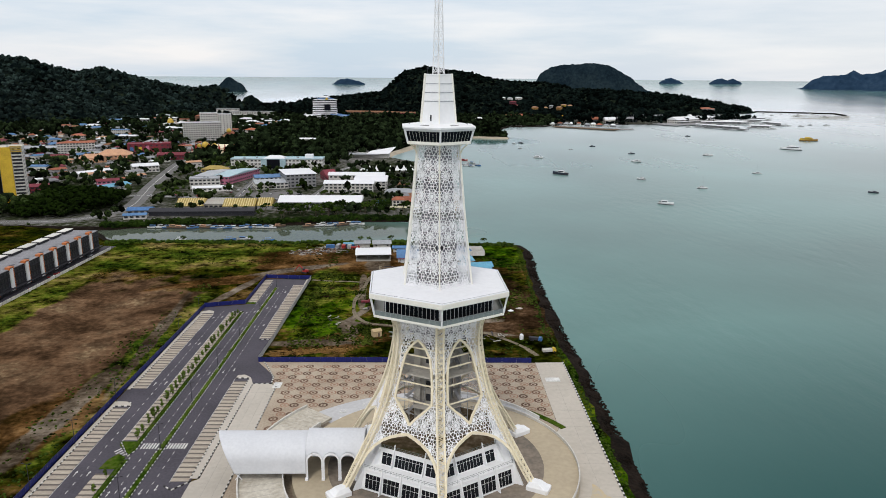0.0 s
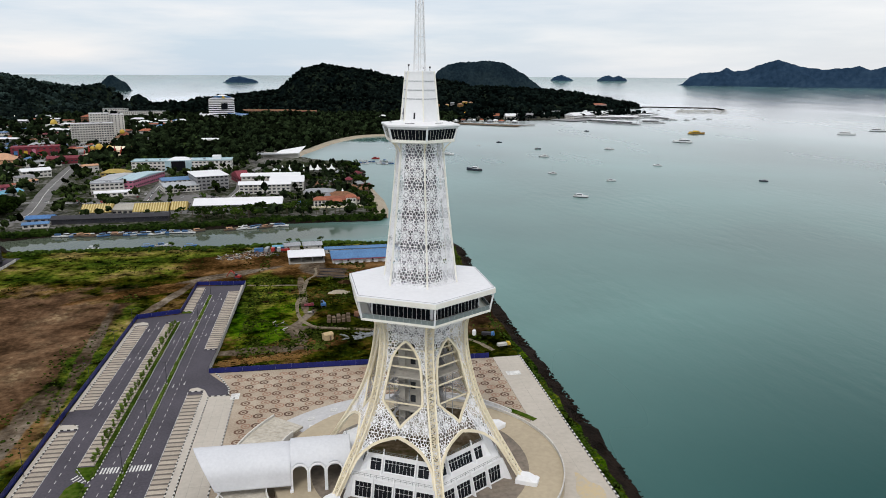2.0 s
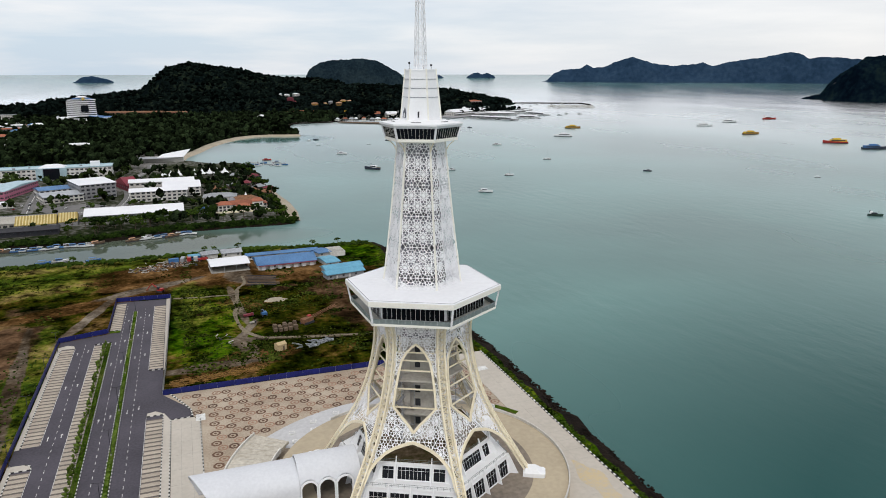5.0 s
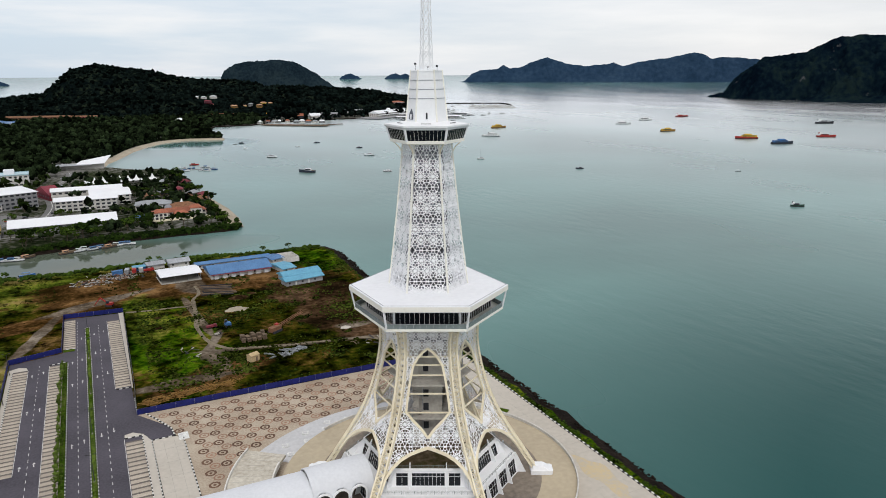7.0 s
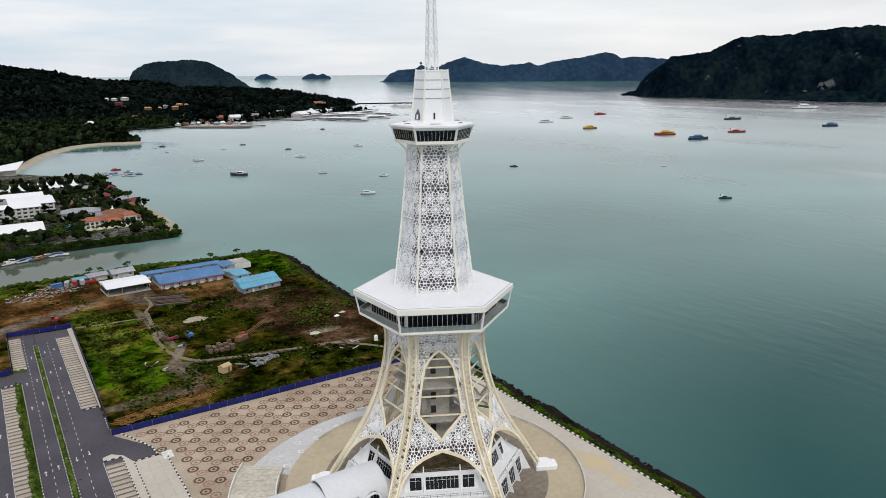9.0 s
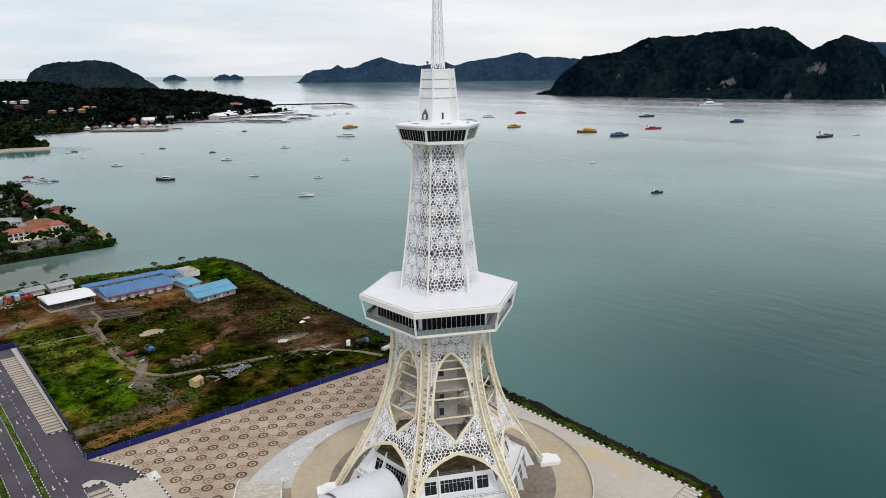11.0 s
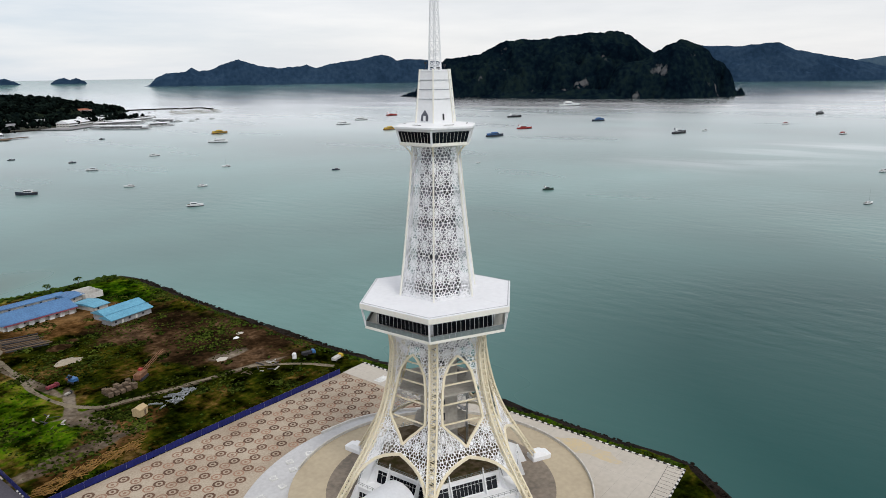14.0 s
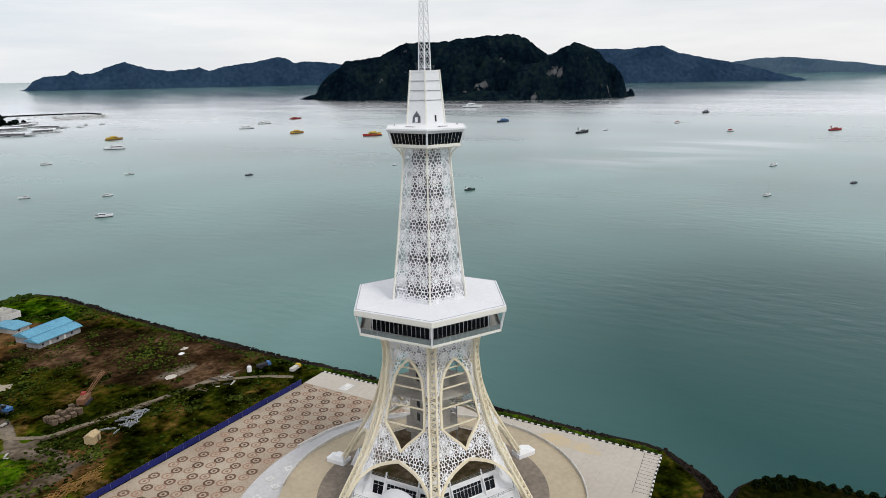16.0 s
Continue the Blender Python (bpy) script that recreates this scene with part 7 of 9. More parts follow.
for sx, x in ((-1, -28), (1, 40)):
    swept = [(-24, 13.5), (-8, 11.5), (8, 8.5), (24, 8.0), (26, 12.5)]
    part("wing_roof", Geo().loft([[(x + sx * u, -24, z), (x + sx * u, 20, z + 2), (x + sx * u, 20, z + 2.6), (x + sx * u, -24, z + 0.6)] for u, z in swept]), M_BLUEP if sx > 0 else M_ROOFW, ship, "swept podium roof")
    part("wing_wall", Geo().box((x, -19, 8), (40, 1.5, 4)), M_WHITE, ship)
for i in range(8):
    w = 64 - 0.4 * i
    part("storey", Geo().box((0, 0, 14 + 4.7 * i), (w, 26, 2.3)), M_WHITE, ship)
    part("window_band", Geo().box((0, 0, 16.4 + 4.7 * i), (w - 2.5, 24, 2.5)), M_GLASS, ship)
part("lift_tower", Geo().box((8, -13.5, 31), (16, 4, 15)), M_GLASS, ship)
for i in range(3):
    part("roof_crown", Geo().hip((2, 0, 50.8 + 3.2 * i), (62 - 19 * i, 24 - 6 * i), 0, 3.2), M_WHITE if i != 1 else M_BLUEP, ship)
part("emblem", Geo().blob((6, -10, 53), 4.2, rngt, 1.0, 0.05), M_GOLD, ship)
building("long_hall", (-176, 2128), (150, 22, 8), -12, M_RUST, M_RUST, "gable", "long rust red hall at the edge of the woods", 2, 30, 3, rise=3.5, rows=True, z=2.0)
building("long_hall", (-70, 2112), (60, 16, 7), -8, M_MAROON, M_RUST, "gable", "low rust red hall at the edge of the woods", 1, 14, 3, rise=3.0, rows=True, z=2.0)
building("wood_lodge", (-206, 1196), (40, 11, 13), 8, M_PLASTER, M_ROOFW, "hip", "white lodge half hidden in the woods", 2, 10, 3, rise=2.0, rows=True)
building("white_row", (-483, 1985), (120, 16, 16), 4, M_PLASTER, M_GREYROOF, "flat", "long white apartment row at the foot of the hills", 4, 26, 3, rows=True)
building("white_row", (-560, 2010), (60, 16, 22), -6, M_PLASTER, M_GREYROOF, "flat", "white apartment block at the foot of the hills", 5, 14, 3, rows=True)
building("shop_row", (-560, 1090), (110, 14, 8), 20, M_GREYWALL, M_GREYROOF, "gable", "long row of grey-roofed shops", 2, 24, 3, rise=2.4, rows=True)
building("shop_row", (-610, 1088), (70, 14, 7), 22, M_PLASTER, M_SLATE, "gable", "long row of dull-roofed shops", 2, 16, 3, rise=2.4, rows=True)
building("shop_row", (-392, 840), (66, 12, 6), 58, M_PLASTER, M_ROOFW, "gable", "long white-roofed row behind the grove", 1, 14, 2, rise=2.0, rows=True)
building("shop_row", (-352, 880), (30, 18, 8), 30, M_PLASTER, M_ROOFW, "gable", "white-roofed shop block beside the road", 2, 7, 4, rise=2.6, rows=True)
building("shop_row", (-360, 1010), (46, 16, 7), 12, M_MAROON, M_MAROON, "gable", "low market shops with maroon roofs", 1, 10, 3, rise=3.0, rows=True)
building("flats", (-527, 1070), (50, 16, 17), 24, M_PLASTER, M_REDROOF, "hip", "five-storey white flats with a red roof", 5, 12, 3, rise=2.5, rows=True)
building("civic_hall", (-436, 990), (44, 34, 9), 18, M_ORANGE, M_ORANGE, "hip", "large hall with stepped salmon roofs", 2, 8, 5, rise=7, rows=True)
building("civic_hall", (-462, 975), (30, 24, 6), 18, M_ORANGE, M_ORANGE, "hip", "lower wing with salmon roofs", 1, 6, 3, rise=5, rows=True)
mur = building("mural_hall", (-424, 1085), (60, 24, 15), 16, M_MAROON, M_MAROON, "flat", "maroon hall with a painted mural wall", 3, 8, 2)
for i, (x, mtl) in enumerate(((-24, M_BLUEP), (-18, M_LEAF), (-12, M_YELLOW), (-2, M_PINK), (8, M_RED))):
    part("mural_panel", Geo().box((x, -12.1, 7 + (i % 2) * 2), (4.5, 0.2, 7)), mtl, mur)
building("temple", (-316, 1088), (44, 16, 9), -8, M_CREAM, M_CREAM, "hip", "cream temple hall with tiered roofs", 1, 10, 3, rise=5.0, rows=True)
tm = thing("temple_gate", (-322, 1076, 0.4), -12, "row of red temple pillars with golden domes", "gate")
OCC.append((-322, 1070, 42, 16, -12))

part("plinth", Geo().box((0, 2, 2), (76, 14, 4)), M_CREAM, tm, "cream stepped plinth")
for i in range(15):
    x = (-37 + 4 * i) if i < 4 else (-8 + 4.2 * (i - 4))
    h = 9 + 2.5 * ((i * 5) % 3)
    part("pillar", Geo().tube((x, -4 + 5 * (i % 2), 0), (x, -4 + 5 * (i % 2), h), 1.0, 0.7), M_RED, tm)
    part("finial", Geo().tube((x, -4 + 5 * (i % 2), h), (x, -4 + 5 * (i % 2), h + 1.8), 1.2, 0.1), M_REDROOF, tm)
for x, r in ((-30, 3.2), (-20, 5.4), (-5, 4.0)):
    part("golden_dome", dome((x, 6, 10 + r * 0.4), r), M_GOLD, tm, smooth=True)
    part("drum", Geo().tube((x, 6, 3), (x, 6, 10 + r * 0.4), r * 0.8), M_CREAM, tm)
gold = thing("golden_pavilion", (-362, 1300, 0.4), 10, "white pavilion with tiered orange roof and golden dome", "pavilion")
OCC.append((-362, 1294, 17, 16, 10))
part("wall", Geo().box((0, 0, 4), (24, 14, 8)), M_PLASTER, gold)
part("tier_roof", Geo().hip((0, 0, 8), (27, 16), 0, 5), M_ORANGE, gold)
part("upper_roof", Geo().hip((2, 0, 12.5), (15, 10), 0, 5), M_REDROOF, gold)
part("golden_dome", dome((-1, 0, 17), 4.6), M_GOLD, gold, smooth=True)
mq = building("mosque", (-560, 1560), (24, 24, 12), 0, M_PLASTER, M_ROOFW, "flat", "white mosque under a golden dome", 2, 5, 5, rows=True)
part("dome", Geo().loft([[(7 * math.cos(t) * math.cos(u), 7 * math.cos(t) * math.sin(u), 13 + 10 * math.sin(t)) for u in [2 * math.pi * i / 16 for i in range(16)]] for t in (0, 0.3, 0.6, 0.9, 1.2, 1.5)]), M_GOLD, mq, smooth=True)
building("warehouse", (-765, 1815), (76, 30, 12), 6, M_PLASTER, M_ROOFW, "gable", "wide white warehouse at the foot of the hills", 2, 16, 4, rows=True)
building("warehouse", (-690, 1850), (60, 30, 10), 6, M_PLASTER, M_GREYROOF, "gable", "grey-roofed warehouse at the foot of the hills", 2, 12, 4, rows=True)
building("red_block", (-500, 1640), (60, 20, 24), 10, M_RUST, M_REDROOF, "hip", "rust red apartment block among trees", 6, 14, 3, rows=True)
building("long_shed", (-340, 705), (90, 14, 6), 62, M_PLASTER, M_CYANROOF, "gable", "long shed with a pale cyan roof beside trees", 1, 12, 2, rows=True)
building("maroon_house", (-395, 720), (26, 14, 7), 20, M_MAROON, M_MAROON, "gable", "maroon two-storey town house", 2, 6, 3)
building("maroon_house", (-345, 760), (22, 12, 7), 30, M_PINK, M_MAROON, "gable", "pink house with a maroon roof", 2, 5, 3)

# row of shophouses beside the brown field
for i in range(12):
    y = 473.8 - 14.7 * i
    x = -240.6 - (477 - y) * 0.03
    t = thing("shophouse", (x, y, 0), -1.7, "four-storey charcoal shophouse with white upright panel and orange trim", "shophouse", "terrace of shophouses")
    OCC.append((x, y, 16, 9, 0))
    part("wall", Geo().box((0, 0, 6.9), (23, 14.5, 13.8)), M_CHAR, t)
    part("roof", Geo().box((0, 0, 13.9), (23.2, 14.65, 0.3)), M_SLATE, t, "grey flat roof")
    part("roof_house", Geo().box((-6.5, -1, 14.9), (5, 11, 1.6)), M_CHAR, t)
    part("roof_cap", Geo().box((-6.5, -1, 15.8), (5.6, 11.6, 0.2)), M_PLASTER, t)
    part("roof_slope", Geo().gable((3.5, 0, 14.0), (10, 13.8), 0, 1.2, 0.2), M_SLATE, t)
    part("white_panel", Geo().box((11.85, -3.9, 8.0), (0.9, 2.6, 12.4)), M_WHITE, t, "tall white panel")
    part("orange_trim", Geo().box((11.9, -2.3, 8.3), (1.0, 0.5, 13.0)).box((11.0, -3.7, 15.0), (2.8, 4.0, 0.5)).box((11.0, -5.6, 14.4), (2.8, 0.4, 1.3)), M_ORG, t, "orange edging")
    for f in range(4):
        for yy in (-6.2, 0.4, 3.0, 5.6):
            part("window", Geo().box((11.55, yy, 2.0 + 3.3 * f), (0.12, 1.6, 1.7)), M_GLASSF, t)
        part("balcony", Geo().box((11.9, 3.0, 1.0 + 3.3 * f), (0.9, 7.6, 0.25)), M_CHAR, t)
    part("canopy", Geo().box((12.9, 0, 3.3), (2.4, 14.2, 0.25)), M_CHAR, t)
obj("pavement_shops", Geo().prism([(-234, 300), (-227.8, 300), (-222.6, 492), (-231, 492)], -0.3, 0.1), M_ASPH, label="narrow dark tarmac lane before the shophouses", category="pavement", kind="structure")
fence = thing("boundary_wall", (0, 0, 0), 0, "pale concrete boundary wall between field and shops", "wall", kind="structure")
for i in range(46):
    y = 302 + 4.0 * i
    part("wall_panel", Geo().box((-227.4 + (y - 302) * 0.027, y, 0.85), (0.2, 3.7, 1.7)), M_PLASTER, fence)

# town road
def road(pts, w, z, label):
    fine = []
    n = len(pts)
    for i in range(n - 1):
        p0, p1, p2, p3 = pts[max(0, i - 1)], pts[i], pts[i + 1], pts[min(n - 1, i + 2)]
        for k in range(12):
            t = k / 12
            fine.append(tuple(0.5 * (2 * p1[c] + (p2[c] - p0[c]) * t + (2 * p0[c] - 5 * p1[c] + 4 * p2[c] - p3[c]) * t * t + (3 * p1[c] - p0[c] - 3 * p2[c] + p3[c]) * t ** 3) for c in (0, 1)))
    fine.append(pts[-1])
    edge = []
    for i, p in enumerate(fine):
        a, b = fine[max(0, i - 1)], fine[min(len(fine) - 1, i + 1)]
        d = Vector((b[0] - a[0], b[1] - a[1])).normalized()
        edge.append((p, d))
        OCC.append((p[0], p[1], w / 2 + 3, w / 2 + 3, 0))
    g = Geo()
    m = len(edge)
    g.v = [(p[0] - d.y * w / 2, p[1] + d.x * w / 2, z) for p, d in edge] + [(p[0] + d.y * w / 2, p[1] - d.x * w / 2, z) for p, d in edge]
    g.f = [(m + i, m + i + 1, i + 1, i) for i in range(m - 1)]
    obj("road_town", g, M_ROADT, label=label, category="road", kind="structure")
    g = Geo()
    for i in range(0, m - 1):
        p, d = edge[i]
        q = edge[i + 1][0]
        g.beam((p[0], p[1], z + 0.02), (q[0], q[1], z + 0.02), 0.5, 0.03)
    obj("centre_line", g, M_MARK, label="pale centre line of the town road", category="road marking", kind="structure")


M_ROADT = mat("grey_town_asphalt", (0.16, 0.157, 0.155), 0.9, (0.11, 0.107, 0.105), big=0.05, fine=0.6)
road([(-430, 565), (-350, 572), (-305, 578), (-283, 600), (-274, 640), (-283, 690), (-300, 760), (-318, 850), (-338, 960), (-344, 1040)], 15, 0.46, "wide grey curving town road")
road([(-118, 690), (-112, 760), (-118, 860), (-100, 960), (-100, 1010)], 9, 0.45, "grey side street with parked cars")
road([(-190, 700), (-196, 760), (-204, 860)], 9, 0.45, "grey side street between shops")
road([(-300, 705), (-200, 690), (-118, 690)], 10, 0.44, "grey street behind the bazaar")
obj("carpark_town", Geo().sheet([(-150, 660), (-140, 690), (-112, 700), (-145, 735), (-190, 720)], 0.47), M_ROADT, label="grey tarmac yard beside the hall", category="pavement", kind="structure")


def car(material, label):
    t = thing("car", (0, 0, -70), 0, label, "car", "parked cars")
    body = Geo().loft([[(-2.1, -0.85, 0.3), (2.1, -0.85, 0.3), (2.1, 0.85, 0.3), (-2.1, 0.85, 0.3)], [(-2.15, -0.88, 0.8), (2.15, -0.88, 0.8), (2.15, 0.88, 0.8), (-2.15, 0.88, 0.8)], [(-1.9, -0.8, 0.95), (1.9, -0.8, 0.9), (1.9, 0.8, 0.9), (-1.9, 0.8, 0.95)]])
    part("body", body, material, t)
    part("cabin", Geo().loft([[(-1.5, -0.78, 0.93), (1.0, -0.78, 0.93), (1.0, 0.78, 0.93), (-1.5, 0.78, 0.93)], [(-1.1, -0.66, 1.45), (0.4, -0.66, 1.45), (0.4, 0.66, 1.45), (-1.1, 0.66, 1.45)]]), M_GLASSF, t)
    for sx in (-1.3, 1.3):
        for sy in (-0.86, 0.86):
            part("wheel", Geo().tube((sx, sy - 0.1, 0.33), (sx, sy + 0.1, 0.33), 0.33, n=10), M_BLACKP, t)
    return t


cars = [car(M_HULLW, "white parked saloon car"), car(M_CHAR, "dark grey parked car"), car(M_RED, "parked bright red saloon car"), car(M_STEEL, "parked silver saloon car")]
first = {}
for i in range(52):
    c = i % 4
    s = rngt.random()
    if s < 0.3:
        x, y, r = rngt.uniform(-113, -106), rngt.uniform(700, 960), 90 + rngt.uniform(-8, 8)
    elif s < 0.55:
        x, y, r = rngt.uniform(-206, -190), rngt.uniform(710, 850), 90 + rngt.uniform(-8, 8)
    elif s < 0.75:
        x, y, r = rngt.uniform(-185, -130), rngt.uniform(672, 720), rngt.choice((0, 90))
    elif s < 0.85:
        x, y, r = -227.3 + rngt.uniform(-0.5, 0.5), rngt.uniform(380, 470), 90
    else:
        x, y, r = rngt.uniform(-300, -220), rngt.uniform(690, 705), 0
    m = pose(x, y, 0.48 if y > 500 else 0.1, 0, 0, r)
    if c in first:
        copy_thing(cars[c], m)
    else:
        first[c] = 1
        cars[c].matrix_world = m

OCC.append((-100, 634, 40, 7, 0))
OCC.append((-13, 640, 19, 10, 0))
OCC.append((-120, 716, 40, 12, 0))

# houses of the old town
def free(x, y, r):
    for cx, cy, w, d, rz in OCC:
        a = radians(-rz)
        u, v = (x - cx) * math.cos(a) - (y - cy) * math.sin(a), (x - cx) * math.sin(a) + (y - cy) * math.cos(a)
        if abs(u) < w + r and abs(v) < d + r:
            return False
    return True


roofs = [(M_GREYROOF, "grey metal"), (M_REDROOF, "terracotta"), (M_MAROON, "maroon"), (M_ROOFW, "white metal"), (M_BLUEROOF, "blue metal"), (M_GREYROOF, "grey metal"), (M_SLATE, "dull grey"), (M_SLATE, "dull grey"), (M_ROOFW, "white metal"), (M_RUST, "rusty metal"), (M_ORANGE, "salmon")]
k = 0
while k < 330:
    x, y = rngt.uniform(-820, -290), rngt.choice((rngt.uniform(660, 1720), rngt.uniform(760, 1250)))
    if x > -300 - (y - 900) * 0.06 or not free(x, y, 8) or x < -300 - (y - 500) * 0.75:
        continue
    rm, word = rngt.choice(roofs)
    big = rngt.random() < 0.25
    w, d, h = (rngt.uniform(15, 26), rngt.uniform(9, 12), rngt.uniform(5, 8)) if big else (rngt.uniform(7, 12), rngt.uniform(6, 9), rngt.uniform(3.2, 5.5))
    building("house", (x, y), (w, d, h), rngt.uniform(0, 90), rngt.choice((M_PLASTER, M_PLASTER, M_PLASTER, M_GREYWALL, M_GREYWALL, M_TIMBER)), rm, rngt.choice(("gable", "hip")), "small town house with a %s roof" % word, 1 if y < 1150 else 0, 3, 2, category="house", group="town houses", rows=y < 1150)
    k += 1

rngb = random.Random(77)
k = tries = 0
while k < 42 and tries < 4000:
    tries += 1
    x, y = rngb.uniform(-760, -330), rngb.uniform(1230, 1760)
    if not free(x, y, 10) or x < -300 - (y - 500) * 0.6:
        continue
    rm, word = rngb.choice(((M_ROOFW, "white metal"), (M_GREYROOF, "grey metal"), (M_REDROOF, "terracotta"), (M_ROOFW, "white metal"), (M_RUST, "rusty metal"), (M_BLUEROOF, "blue metal")))
    building("town_block", (x, y), (rngb.uniform(16, 34), rngb.uniform(9, 13), rngb.uniform(9, 14)), rngb.uniform(-15, 25), rngb.choice((M_PLASTER, M_PLASTER, M_GREYWALL)), rm, rngb.choice(("gable", "hip")), "three-storey town block with a %s roof among trees" % word, 3, 8, 2, category="building", group="town blocks", rows=True)
    k += 1


# ------------------------------------------------------------------ trees
def tree(seed, material, h, spread, label):
    r = random.Random(seed)
    t = thing("tree", (0, 0, -80), 0, label, "tree", "town trees")
    trunk = Geo().tube((0, 0, 0), (0.2, 0.1, h * 0.45), 0.035 * h, 0.025 * h, n=7)
    tips = []
    for i in range(6):
        a = i * 1.05 + r.uniform(-0.3, 0.3)
        p = (0.2 + spread * 0.6 * math.cos(a), 0.1 + spread * 0.6 * math.sin(a), h * r.uniform(0.6, 0.85))
        trunk.tube((0.15, 0.08, h * r.uniform(0.32, 0.45)), p, 0.016 * h, 0.006 * h, n=5)
        tips.append(p)
    part("trunk", trunk, M_TRUNK, t)
    c = Geo()
    for i in range(34):
        if i < 18:
            p = tips[i % 6]
            c.blob((p[0] + r.uniform(-1, 1) * spread * 0.35, p[1] + r.uniform(-1, 1) * spread * 0.35, p[2] + r.uniform(-0.08, 0.12) * h), r.uniform(0.16, 0.27) * spread, r, 0.75, 0.45)
        else:
            a, q = r.uniform(0, 6.28), spread * math.sqrt(r.random()) * 0.9
            c.blob((q * math.cos(a), q * math.sin(a), h * (0.95 - 0.35 * (q / spread) ** 2) + r.uniform(-0.8, 0.4)), r.uniform(0.14, 0.26) * spread, r, 0.7, 0.5)
    part("crown", c, material, t)
    return t


kinds = [tree(1, M_LEAF, 9, 4.2, "broad green tree with a rounded uneven crown"), tree(2, M_LEAFD, 12, 5.5, "tall dark green tree with a wide crown"), tree(3, M_LEAF, 7, 3.2, "small bushy green tree"), tree(4, M_LEAFD, 9, 5.0, "dark spreading shade tree")]


def palm(seed):
    r = random.Random(seed)
    t = thing("palm_tree", (0, 0, -90), 0, "slender coconut palm with drooping fronds", "palm", "palms")
    part("trunk", Geo().tube((0, 0, 0), (0.4, 0.1, 4.5), 0.2, 0.15).tube((0.4, 0.1, 4.5), (0.6, 0.2, 9), 0.15, 0.11), M_TRUNK, t)
    c = Geo()
    for i in range(13):
        a = i * 0.484 * 2 + r.uniform(-0.2, 0.2)
        pts = []
        for k in range(6):
            s = k / 5
            pts.append((0.6 + 3.4 * s * math.cos(a), 0.2 + 3.4 * s * math.sin(a), 9 + 1.3 * s - 2.9 * s * s))
        for k in range(5):
            w = 0.75 * math.sin(math.pi * (0.12 + 0.85 * k / 5))
            c.beam(pts[k], pts[k + 1], w, 0.1)
    part("fronds", c, M_LEAF, t)
    return t


palms = palm(8)
used = set()


def plant(k, x, y, s, z=0.4):
    m = pose(x, y, z, 0, 0, rngt.uniform(0, 360)) @ Matrix.Scale(s, 4)
    src = kinds[k] if k < 4 else palms
    if k in used:
        copy_thing(src, m)
    else:
        used.add(k)
        src.matrix_world = m


n = 0
while n < 170:
    s = rngt.random()
    if s < 0.45:
        x, y = rngt.uniform(-150, 20), rngt.uniform(612, 860)
    elif s < 0.65:
        x = rngt.uniform(-145, 22)
        y = np.interp(x, [-145, -64, 22], [590, 605, 607]) + rngt.uniform(0, 26)
    elif s < 0.85:
        x, y = rngt.uniform(-290, -150), rngt.uniform(660, 1000)
    else:
        x, y = rngt.uniform(-14, 22), rngt.uniform(660, 960)
    if not free(x, y, 1.5):
        continue
    plant(rngt.choice((0, 0, 1, 2, 2, 3, 4)) if y < 950 else 1, x, y, rngt.uniform(0.75, 1.25))
    n += 1
for x, y in ((-50, 506), (-44, 507), (22, 502), (-180, 507), (-130, 504), (-28, 509), (40, 502)):
    plant(rngt.choice((0, 2, 2)), x, y, rngt.uniform(0.5, 0.75), 0)

grove = Geo()
for i in range(3600):
    a, q = rngt.uniform(0, 6.28), math.sqrt(rngt.random())
    x, y = -322 + 52 * q * math.cos(a), 638 + 56 * q * math.sin(a)
    if free(x, y, 0):
        grove.blob((x, y, 3 + rngt.uniform(0.1, 1.0) * 16 * (1 - 0.75 * q * q)), rngt.uniform(0.9, 2.0), rngt, 0.8, 0.4)
obj("grove", grove, M_LEAFD, label="dense dark grove of mango trees beside the road", category="grove", kind="stuff")

forest = Geo()


def wood(box, step, test, lo=3.0, hi=6.0):
    x0, y0, x1, y1 = box
    y = y0
    while y < y1:
        x = x0 + rngt.uniform(0, step)
        while x < x1:
            px, py = x + rngt.uniform(-1.2, 1.2) * step, y + rngt.uniform(-1.2, 1.2) * step
            if test(px, py) and free(px, py, 1):
                tall = rngt.random() ** 2.2
                r = lo * 0.8 + (hi * 1.35 - lo * 0.8) * tall
                pz = (3.0 + 6.5 * rngt.random() + 6.0 * tall) * min(1.1, hi / 6.0) + 2.0 * noise.noise((px * 0.02, py * 0.02, 21.0))
                for q in range(3 if py < 1350 else 2):
                    forest.blob((px + rngt.uniform(-0.6, 0.6) * r, py + rngt.uniform(-0.6, 0.6) * r, pz + rngt.uniform(-0.35, 0.35) * r), r * rngt.uniform(0.45, 0.75), rngt, rngt.uniform(0.8, 1.2), 0.35)
            x += step
        y += step


def inside_poly(x, y, poly):
    c = False
    for (x1, y1), (x2, y2) in zip(poly, poly[1:] + poly[:1]):
        if (y1 > y) != (y2 > y) and x < (x2 - x1) * (y - y1) / (y2 - y1) + x1:
            c = not c
    return c


BAYWOOD = [(-330, 960), (-240, 948), (-130, 950), (-90, 980), (-120, 1030), (-112, 1075), (-68, 1104), (-51, 1160), (-27, 1253), (0, 1324), (28, 1380), (60, 1406), (98, 1415), (128, 1404), (151, 1401), (152, 1418), (144, 1470), (146, 1562), (167, 1664), (187, 1721), (222, 1728), (272, 1733), (318, 1784), (336, 1816), (330, 2000), (-350, 2000), (-345, 1500)]
wood((-350, 940, 340, 2000), 7.6, lambda x, y: inside_poly(x, y, BAYWOOD))
